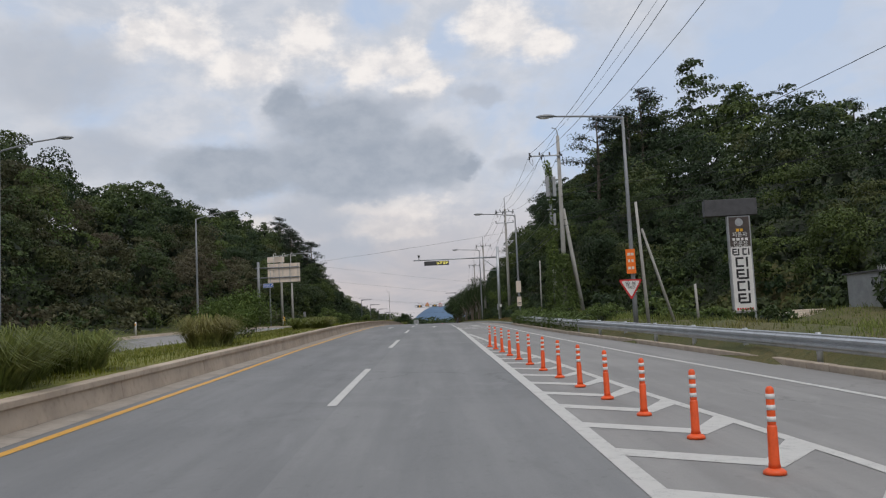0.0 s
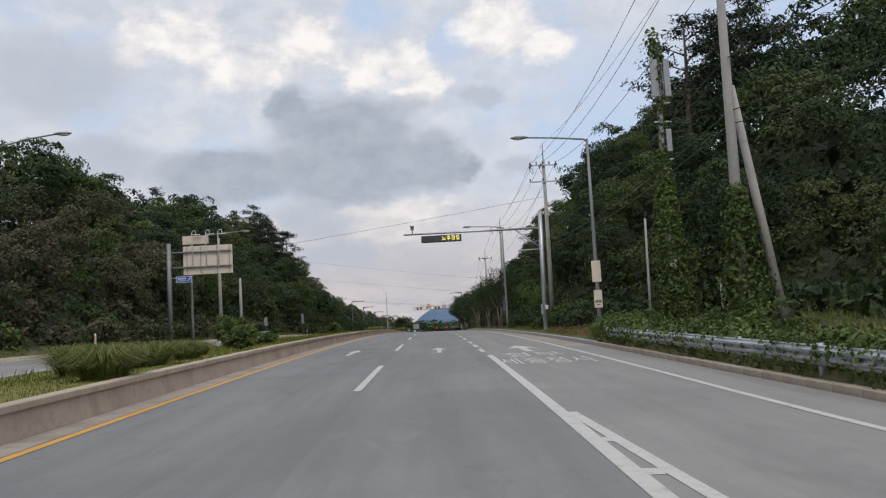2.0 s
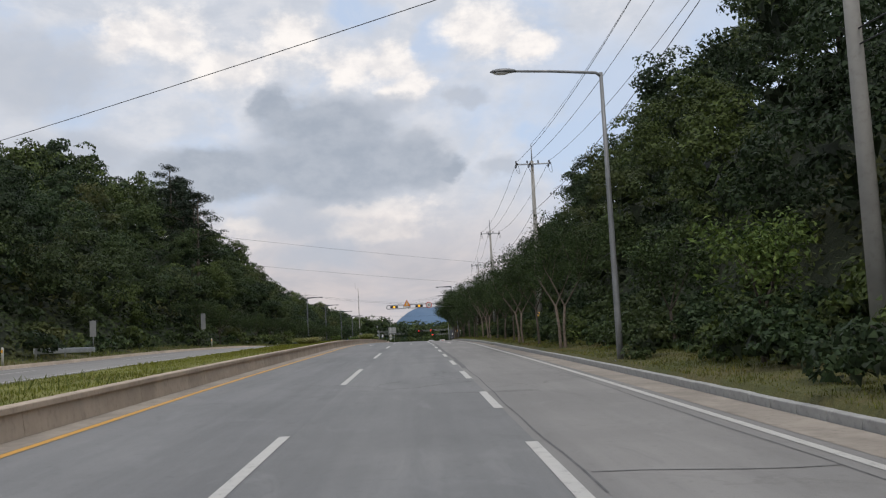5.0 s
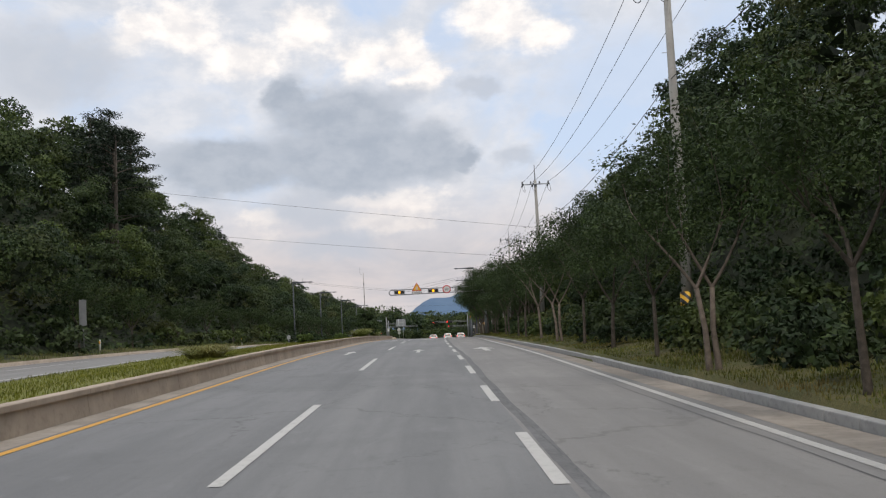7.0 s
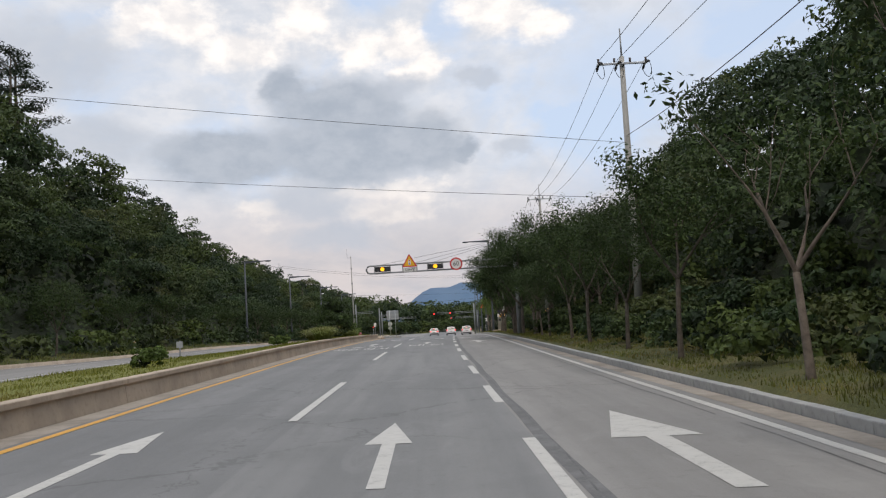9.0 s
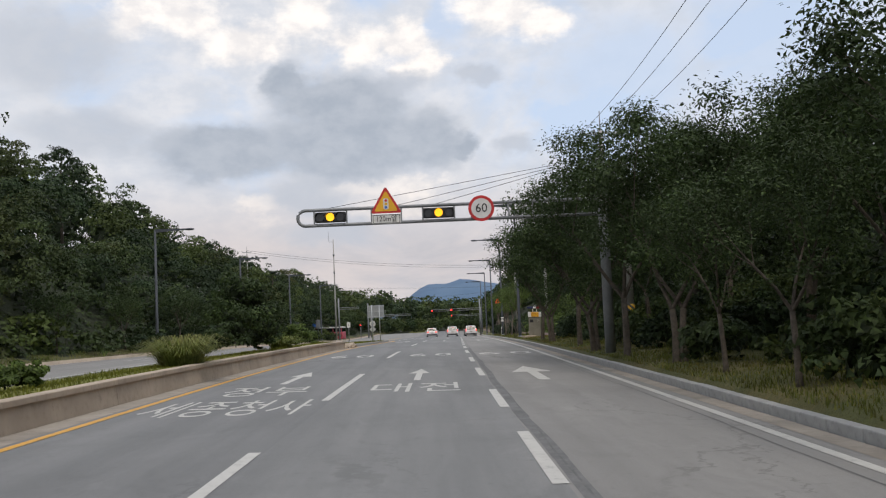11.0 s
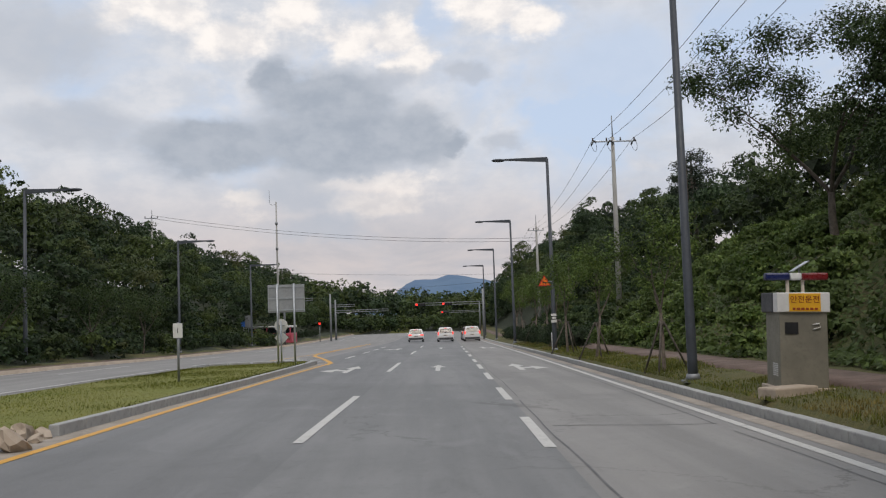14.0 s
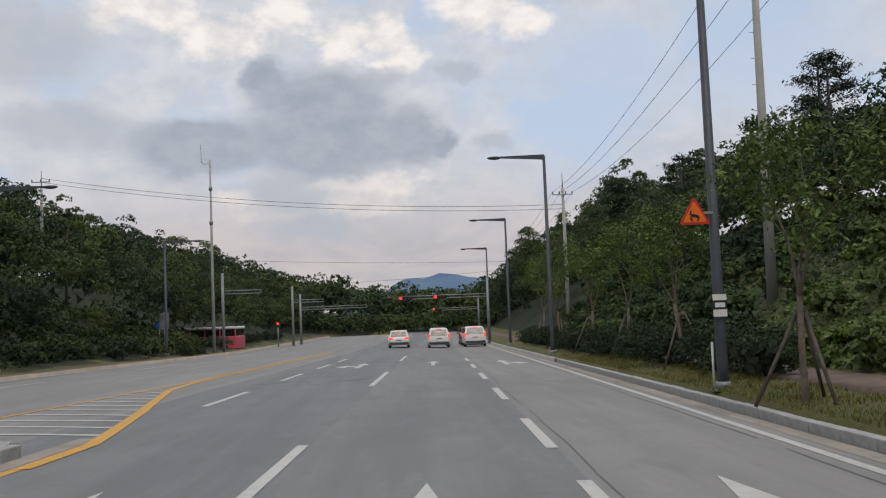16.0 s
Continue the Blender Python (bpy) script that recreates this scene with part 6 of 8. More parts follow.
def warning_gantry():
    """Rounded double-bar gantry with amber lights, a warning triangle and a speed limit."""
    y = 215.3
    base = on_ground(7.65, y)
    z = lambda h: h + float(zr(y)) - base.z
    x = lambda u: u - 7.65
    root = empty("sign_gantry", Matrix.Translation(base), "grey rounded double-bar gantry with amber lights and round and triangular signs", "gantry")
    bm = bmesh.new()
    tube(bm, [(0, 0, 0), (0, 0, z(3)), (0, 0, z(6.6))], [0.17, 0.16, 0.14], 18)
    part("column", bm, POLE_GREY, root)
    bm = bmesh.new()
    pts = [(0, 0, z(5.12))] + [(x(-1.9), 0, z(5.12))]
    for k in range(9):
        a = radians(90 + 180 * k / 8)
        pts.append((x(-1.95) + 0.24 * math.cos(a), 0, z(4.87) + 0.25 * math.sin(a)))
    pts.append((0, 0, z(4.62)))
    tube(bm, pts, 0.055, 10)
    part("frame_bar", bm, POLE_GREY, root)
    for u in (-1.66, -0.62, 0.18, 1.14, 1.83, 2.85, 3.4, 4.6, 5.4, 6.4):
        bm = bmesh.new()
        box(bm, (0.05, 0.05, 0.5), (x(u), 0, z(4.87)))
        part("upright", bm, POLE_GREY, root)
    signal_head(root, x(-1.14), z(4.87), -0.02, 3, 1, AMBER_LIT, 0.98, 0.33)
    signal_head(root, x(2.34), z(4.87), -0.02, 3, 1, AMBER_LIT, 0.98, 0.33)
    bm = bmesh.new()
    plate(bm, round_tri(1.02, z(4.92), 0.05), 0.012, -0.09)
    tri = part("warning_triangle", bm, RED, root, "red border of the warning triangle")
    tri.location.x = x(0.66)
    bm = bmesh.new()
    plate(bm, round_tri(0.78, z(4.985), 0.04), 0.004, -0.096)
    part("face", bm, YELLOW, tri, "yellow face")
    bm = bmesh.new()
    plate(bm, rounded(0.17, 0.36, 0.05, z(5.22)), 0.004, -0.101)
    part("traffic_light_symbol", bm, WHITE, tri, "pale traffic light symbol")
    for dz, mt in ((0.11, RED), (0.0, YELLOW), (-0.11, BLUE)):
        bm = bmesh.new()
        plate(bm, disc(0.045, z(5.22) + dz, 14), 0.004, -0.106)
        part("symbol_lamp", bm, mt, tri)
    bm = bmesh.new()
    plate(bm, rounded(0.92, 0.30, 0.03, z(4.735)), 0.012, -0.09)
    pl = part("distance_plate", bm, WHITE, root, "white distance plate with a dark border")
    pl.location.x = x(0.66)
    for dx, dz, w, h in ((0, 0.13, 0.86, 0.015), (0, -0.13, 0.86, 0.015), (-0.425, 0, 0.015, 0.27), (0.425, 0, 0.015, 0.27)):
        bm = bmesh.new()
        box(bm, (w, 0.004, h), (dx, -0.093, z(4.735) + dz))
        part("border", bm, BLACK, pl)
    letters("lettering", "120m앞", 0.235, BLACK, pl, (0, -0.095, z(4.735)), stretch=(0.92, 1))
    bm = bmesh.new()
    plate(bm, disc(0.42, z(4.95)), 0.012, -0.09)
    rd = part("speed_limit_sign", bm, RED, root, "red ring of the speed limit sign")
    rd.location.x = x(3.72)
    bm = bmesh.new()
    plate(bm, disc(0.325, z(4.95)), 0.004, -0.096)
    part("face", bm, WHITE, rd, "white face")
    letters("lettering", "60", 0.40, BLACK, rd, (0, -0.1, z(4.95)))
    for u, l in ((-1.3, 5.0), (0.9, 4.0), (2.2, 3.4)):
        bm = bmesh.new()
        tube(bm, [(x(u), 0, z(5.15)), (0, 0, z(6.5))], 0.008, 5)
        part("stay_cable", bm, BLACK, root)


warning_gantry()


def billboard_gantry():
    """The back of a large direction sign on its tall column over the opposite road."""
    y = 103.5
    base = on_ground(-17.5, y)
    z = lambda h: h + float(zr(y)) - base.z
    x = lambda u: u + 17.5
    root = empty("direction_sign", Matrix.Translation(base), "back of a large direction sign on a grey roadside column", "direction sign")
    bm = bmesh.new()
    tube(bm, [(0, 0, 0), (0, 0, z(7.75))], [0.17, 0.15], 16)
    part("column", bm, POLE_GREY, root)
    for h in (7.05, 5.95):
        bm = bmesh.new()
        tube(bm, [(-0.4, 0, z(h)), (x(-12.95), 0, z(h))], 0.07, 10)
        part("arm", bm, POLE_GREY, root)
    bm = bmesh.new()
    box(bm, (3.6, 0.05, 2.1), (x(-14.68), 0.12, z(6.45)), bevel=0.008)
    p = part("panel", bm, CREAM, root, "pale metal back of the sign panel")
    bm = bmesh.new()
    box(bm, (1.9, 0.05, 0.62), (x(-15.55), 0.12, z(7.95)), bevel=0.008)
    part("upper_panel", bm, CREAM, root)
    for u in (-16.2, -15.2, -14.0, -13.1):
        bm = bmesh.new()
        box(bm, (0.06, 0.05, 2.0), (x(u), 0.07, z(6.45)))
        part("stiffener", bm, ALU_BACK, p)
    for u in (-15.75, -14.75, -13.85):
        bm = bmesh.new()
        tube(bm, [(x(u), -0.1, z(5.85)), (x(u), -0.1, z(8.45)), (x(u) + 0.08, -0.1, z(8.6)), (x(u) + 0.26, -0.1, z(8.6)), (x(u) + 0.3, -0.1, z(8.35))], 0.03, 8)
        l = part("lamp_arm", bm, WHITE, root, "white lamp arm")
        bm = bmesh.new()
        box(bm, (0.5, 0.16, 0.06), (x(u) + 0.35, -0.1, z(8.3)), bevel=0.015)
        part("floodlight", bm, WHITE, l)
    root2 = empty("direction_plate", Matrix.Translation(at(-16.42, y - 0.1, 0)), "small blue direction plate with a white arrow and border", "road sign")
    bm = bmesh.new()
    box(bm, (1.1, 0.03, 0.46), (0, 0, 5.08), bevel=0.006)
    part("panel", bm, WHITE, root2)
    bm = bmesh.new()
    box(bm, (1.04, 0.008, 0.40), (0, -0.018, 5.08))
    part("face", bm, BLUE, root2, "blue face")
    r = random.Random(8)
    bars(root2, -0.45, 0.18, 5.14, 0.12, 5, -0.024, WHITE, r)
    bars(root2, -0.45, 0.18, 4.98, 0.05, 8, -0.024, WHITE, r)
    bm = bmesh.new()
    box(bm, (0.06, 0.006, 0.34), (0.38, -0.024, 5.08), (0, 35, 0))
    ar = part("arrow", bm, WHITE, root2)
    bm = bmesh.new()
    tube(bm, [(-1.05, 0.1, 5.2), (-0.5, 0.05, 5.2)], 0.025, 6)
    part("bracket", bm, STEEL, root2)


billboard_gantry()
# columns beside the opposite road
utility_pole(-17.55, 119.8, 9.7, [], "plain grey concrete pole with a hazard sleeve at its foot")


def marker_post(u, y, h=0.9):
    base = on_ground(u, y)
    root = empty("marker_post", Matrix.Translation(base), "short white marker post with a reflector", "marker post", "marker posts")
    bm = bmesh.new()
    tube(bm, [(0, 0, 0), (0, 0, h - 0.05), (0, 0, h)], [0.06, 0.055, 0.03], 10)
    part("post", bm, WHITE, root)
    bm = bmesh.new()
    box(bm, (0.08, 0.02, 0.14), (0, -0.06, h - 0.18))
    part("reflector", bm, YELLOW, root)


for u, y in ((-17.2, 118), (-17.2, 131), (-17.3, 60), (-17.3, 88), (-17.4, 176), (-17.4, 215), (13.2, 46.0), (-9.6, 96)):
    marker_post(u, y)


def small_rail():
    base = on_ground(-17.6, 140)
    root = empty("guardrail", Matrix.Translation(base), "short galvanised guardrail length beside the opposite road", "guardrail")
    bm = bmesh.new()
    box(bm, (0.06, 9.0, 0.3), (0, 0, 0.5), bevel=0.03)
    part("beam", bm, STEEL, root)
    for k in range(3):
        bm = bmesh.new()
        tube(bm, [(-0.1, -4 + 4 * k, 0), (-0.1, -4 + 4 * k, 0.65)], 0.06, 10)
        part("post", bm, STEEL, root)


small_rail()


def post_sign(u, y, h, w, ph, label, mat, kind="road sign", pr=0.035, grey=POLE_GREY):
    base = on_ground(u, y)
    root = empty("road_sign", Matrix.Translation(base), label, kind)
    bm = bmesh.new()
    tube(bm, [(0, 0, 0), (0, 0, h)], pr, 10)
    part("post", bm, grey, root)
    bm = bmesh.new()
    plate(bm, rounded(w, ph, 0.02, h - ph / 2 - 0.03), 0.015, -0.05)
    p = part("panel", bm, mat, root)
    bm = bmesh.new()
    box(bm, (w * 0.6, 0.03, 0.04), (0, -0.02, h - ph / 2))
    part("clamp", bm, STEEL, root)
    return root


ss = post_sign(-5.66, 258.8, 1.75, 0.27, 0.42, "small white sign with dark figures on a grey post", WHITE)
letters("lettering", "1", 0.2, BLACK, ss, (0, -0.056, 1.5))
post_sign(-17.8, 174.5, 3.2, 0.42, 1.5, "tall narrow pale notice panel on a post", ALU_BACK)
post_sign(-18.2, 146, 2.2, 0.4, 1.0, "grey cabinet-like notice on a post", ALU_BACK)
post_sign(-9.9, 199, 1.2, 0.3, 0.3, "small grey plate on a short post", ALU_BACK)


def island_sign():
    """Backs of signs on the median's end: a big double-post panel, a disc and a diamond."""
    base = on_ground(-4.47, 270.0)
    z = lambda h: h + float(zr(270.0)) - base.z
    root = empty("direction_sign", Matrix.Translation(base), "grey metal back of a two-post direction sign on the grassed median", "direction sign")
    for x in (-0.37, 0.32):
        bm = bmesh.new()
        tube(bm, [(x, 0, 0), (x, 0, z(3.5))], 0.04, 10)
        part("post", bm, STEEL, root)
    bm = bmesh.new()
    box(bm, (1.5, 0.02, 1.14), (0, 0.06, z(2.89)), bevel=0.004)
    p = part("panel", bm, ALU_BACK, root)
    for h in (2.42, 2.9, 3.38):
        bm = bmesh.new()
        box(bm, (1.48, 0.03, 0.05), (0, 0.035, z(h)))
        part("rail", bm, STEEL, p)
    for x in (-0.74, 0.74):
        bm = bmesh.new()
        box(bm, (0.02, 0.03, 1.12), (x, 0.04, z(2.89)))
        part("edge", bm, STEEL, p)
    r2 = empty("road_sign", Matrix.Translation(on_ground(-4.92, 271.2)), "backs of a round sign and a diamond sign on one post", "road sign")
    bm = bmesh.new()
    tube(bm, [(0, 0, 0), (0, 0, z(2.0))], 0.035, 10)
    part("post", bm, STEEL, r2)
    bm = bmesh.new()
    plate(bm, disc(0.28, z(1.8)), 0.015, 0.05)
    part("round_panel", bm, WHITE, r2)
    bm = bmesh.new()
    plate(bm, [(0, z(0.99)), (0.3, z(1.29)), (0, z(1.59)), (-0.3, z(1.29))], 0.015, 0.05)
    part("diamond_panel", bm, WHITE, r2)
    bm = bmesh.new()
    box(bm, (0.3, 0.06, 0.05), (0, 0.02, z(1.8)))
    part("clamp", bm, STEEL, r2)


island_sign()


def deer_sign():
    y = 277.58
    root = empty("deer_sign", Matrix.Translation(at(7.06, y, 0.2)), "orange triangular deer warning sign with a red border", "road sign")
    bm = bmesh.new()
    plate(bm, round_tri(0.64, 3.15, 0.03), 0.012, 0.0)
    part("panel", bm, RED, root)
    bm = bmesh.new()
    plate(bm, round_tri(0.49, 3.195, 0.025), 0.004, -0.006)
    part("face", bm, ORANGE_SIGN, root, "orange face")
    bm = bmesh.new()
    box(bm, (0.15, 0.006, 0.06), (0.0, -0.008, 3.32), (0, 12, 0))
    box(bm, (0.03, 0.006, 0.10), (-0.07, -0.008, 3.26), (0, -20, 0))
    box(bm, (0.03, 0.006, 0.10), (0.07, -0.008, 3.26), (0, 25, 0))
    box(bm, (0.03, 0.006, 0.09), (-0.08, -0.008, 3.38), (0, 20, 0))
    part("leaping_animal_symbol", bm, BLACK, root)
    bm = bmesh.new()
    box(bm, (0.36, 0.04, 0.05), (0.22, 0.05, 3.38))
    part("bracket", bm, STEEL, root)
    p = empty("column_plate", Matrix.Translation(at(7.45, 277.56, 0.1)), "small white and dark plate strapped to a lamp column", "sign panel")
    for z0, h, mt in ((1.80, 0.12, WHITE), (1.65, 0.18, BLACK), (1.49, 0.14, WHITE)):
        bm = bmesh.new()
        box(bm, (0.27, 0.02, h), (0, 0, z0))
        part("plate", bm, mt, p)
    bm = bmesh.new()
    box(bm, (0.2, 0.006, 0.09), (0, -0.014, 1.65))
    part("lettering_bar", bm, WHITE, p)
    bm = bmesh.new()
    box(bm, (0.12, 0.10, 0.03), (0, 0.05, 1.65))
    part("clamp", bm, STEEL, p)
    s = part("marker_rod", (lambda b: (tube(b, [(0, 0, 0), (0, 0, 0.95)], 0.025, 8), b)[1])(bmesh.new()), WHITE)
    s.matrix_basis = Matrix.Translation(on_ground(7.35, 277.9))
    tagged(s, "thin white marker rod at the verge", "marker post")


deer_sign()


def kiosk():
    """A box for a speed camera with a lightbar on top."""
    y = 248.15
    base = on_ground(8.19, y)
    root = empty("speed_camera_box", Matrix.Translation(base) @ pose(0, 0, 0, 0, 2, -8), "khaki metal speed camera box with a blue and red light bar", "camera box")
    bm = bmesh.new()
    box(bm, (0.80, 0.95, 1.32), (0, 0, 0.74), bevel=0.02)
    part("body", bm, worn("khaki_paint", (0.20, 0.185, 0.145), 0.14, 0.6, 0, 2, 0.3), root)
    bm = bmesh.new()
    box(bm, (0.98, 1.1, 0.1), (0, 0, 0.05), bevel=0.01)
    part("plinth", bm, CONCRETE, root)
    bm = bmesh.new()
    box(bm, (0.88, 1.02, 0.34), (0, 0, 1.56), bevel=0.015)
    h = part("header", bm, WHITE, root, "white header box")
    bm = bmesh.new()
    box(bm, (0.52, 0.012, 0.31), (0.02, -0.516, 1.56))
    part("notice", bm, YELLOW, h, "orange-yellow notice")
    r = random.Random(1)
    letters("lettering", "안전운전", 0.135, NOTICE_RED, h, (0.02, -0.525, 1.605), label="dark red lettering")
    bars(h, -0.2, 0.24, 1.45, 0.04, 6, -0.525, NOTICE_RED, r)
    bm = bmesh.new()
    box(bm, (0.22, 0.02, 0.2), (-0.2, -0.48, 1.12))
    part("camera_window", bm, BLACK, root)
    bm = bmesh.new()
    tube(bm, [(0.15, -0.49, 1.18), (0.26, -0.49, 1.2), (0.28, -0.49, 1.13), (0.15, -0.49, 1.1)], 0.012, 6)
    part("hook", bm, WHITE, root)
    for k in range(4):
        bm = bmesh.new()
        for q in range(7):
            box(bm, (0.012, 0.055, 0.016), (-0.405, -0.30 + 0.09 * k, 0.30 + 0.033 * q))
        part("vent", bm, WHITE, root, "pale slotted vent")
    bm = bmesh.new()
    box(bm, (0.92, 0.8, 0.345), (0, 0.16, 1.562), bevel=0.015)
    part("hood", bm, DARK_GREY, root, "dark grey hood behind the header")
    for x in (-0.13, 0.13):
        bm = bmesh.new()
        box(bm, (0.05, 0.05, 0.24), (x, 0, 1.84))
        part("stand", bm, CREAM, root)
    for x0, x1, mt, nm in ((-0.52, -0.1, LAMP_BLUE, "blue_light"), (-0.1, 0.1, WHITE, "siren_box"), (0.1, 0.55, LAMP_RED, "red_light")):
        bm = bmesh.new()
        box(bm, (x1 - x0, 0.2, 0.13), ((x0 + x1) / 2, 0, 2.02), bevel=0.03)
        part(nm, bm, mt, root)
    bm = bmesh.new()
    box(bm, (0.34, 0.26, 0.02), (0.08, 0, 2.2), turn=(0, -32, 0), bevel=0.004)
    part("solar_panel", bm, STEEL, root, "small tilted solar panel")
    bm = bmesh.new()
    tube(bm, [(0.08, 0, 2.06), (0.08, 0, 2.2)], 0.02, 8)
    part("panel_stem", bm, STEEL, root)
    bm = bmesh.new()
    box(bm, (0.9, 0.45, 0.2), (0, 0, 0.1), bevel=0.03)
    ob = part("concrete_block", bm, CONCRETE)
    ob.matrix_basis = Matrix.Translation(on_ground(7.72, 247.35)) @ pose(0, 0, 0, 0, 0, 20)
    tagged(ob, "low rough concrete block beside the camera box", "concrete block")


kiosk()


# ---- traffic lights at the junction ----
def signal_mast(u, y, side, reach, arm_h, heads, lit, label, foot=0.0, double=0.28):
    base = at(u, y, foot)
    root = empty("traffic_signal", Matrix.Translation(base), label, "traffic signal", "traffic signals")
    bm = bmesh.new()
    tube(bm, [(0, 0, -0.45), (0, 0, arm_h + 1.9)], [0.15, 0.12], 14)
    part("column", bm, POLE_GREY, root)
    for dz in (0.0, double):
        bm = bmesh.new()
        tube(bm, [(0, 0, arm_h + dz), (side * reach, 0, arm_h + dz)], [0.06, 0.04], 10)
        part("arm", bm, POLE_GREY, root)
    bm = bmesh.new()
    box(bm, (0.05, 0.05, double), (side * reach, 0, arm_h + double / 2))
    part("arm_end", bm, POLE_GREY, root)
    for d in heads:
        signal_head(root, side * d, arm_h + 0.12, -0.1, 4, 0 if lit else -1, RED_LIT, 1.3, 0.34)
    return root


signal_mast(6.95, 349.0, -1, 8.7, 4.35, (8.0, 4.6), True, "grey traffic signal mast with two red lights on a long arm", 0.1)
signal_mast(8.6, 405.0, -1, 7.4, 3.7, (6.6,), True, "grey traffic signal mast with one red light", 0.1)
signal_mast(-14.5, 365.0, 1, 3.5, 4.75, (), False, "grey traffic signal mast with a bare arm", 0.2)
signal_mast(-14.5, 371.0, 1, 8.0, 4.0, (), False, "grey traffic signal mast seen from behind", 0.2)
signal_mast(-17.3, 343.0, 1, 3.4, 5.2, (), False, "grey mast with a short double arm", 0.2)
sl = empty("traffic_signal", Matrix.Translation(at(-15.7, 362.0, -0.05)), "short pedestrian signal with a red light", "traffic signal", "traffic signals")
bm = bmesh.new()
tube(bm, [(0, 0, 0), (0, 0, 2.6)], 0.06, 10)
part("column", bm, POLE_GREY, sl)
bm = bmesh.new()
box(bm, (0.32, 0.2, 0.55), (0, 0, 2.55), bevel=0.03)
part("signal_head", bm, BLACK, sl)
bm = bmesh.new()
plate(bm, disc(0.12, 2.68, 18), 0.02, -0.12)
part("lamp", bm, RED_LIT, sl)
bs = post_sign(-20.0, 333.0, 2.4, 0.1, 0.1, "round blue road sign on a grey post", POLE_GREY)
bm = bmesh.new()
plate(bm, disc(0.32, 2.1), 0.015, -0.08)
part("round_panel", bm, BLUE, bs, "blue disc")
post_sign(-19.2, 331.6, 3.2, 0.7, 1.3, "grey back of a bus stop panel", POLE_GREY)


# ---- vehicles ----
def wheel(root, x, y, r, w=0.2):
    bm = bmesh.new()
    tube(bm, [(x - w / 2, y, r), (x - w / 2 + 0.03, y, r), (x + w / 2 - 0.03, y, r), (x + w / 2, y, r)], [r * 0.93, r, r, r * 0.93], 20)
    wh = part("wheel", bm, RUBBER, root)
    bm = bmesh.new()
    s = -1 if x < 0 else 1
    tube(bm, [(x + s * (w / 2 + 0.001), y, r), (x + s * (w / 2 + 0.012), y, r)], [r * 0.62, r * 0.58], 16)
    part("rim", bm, STEEL, wh)


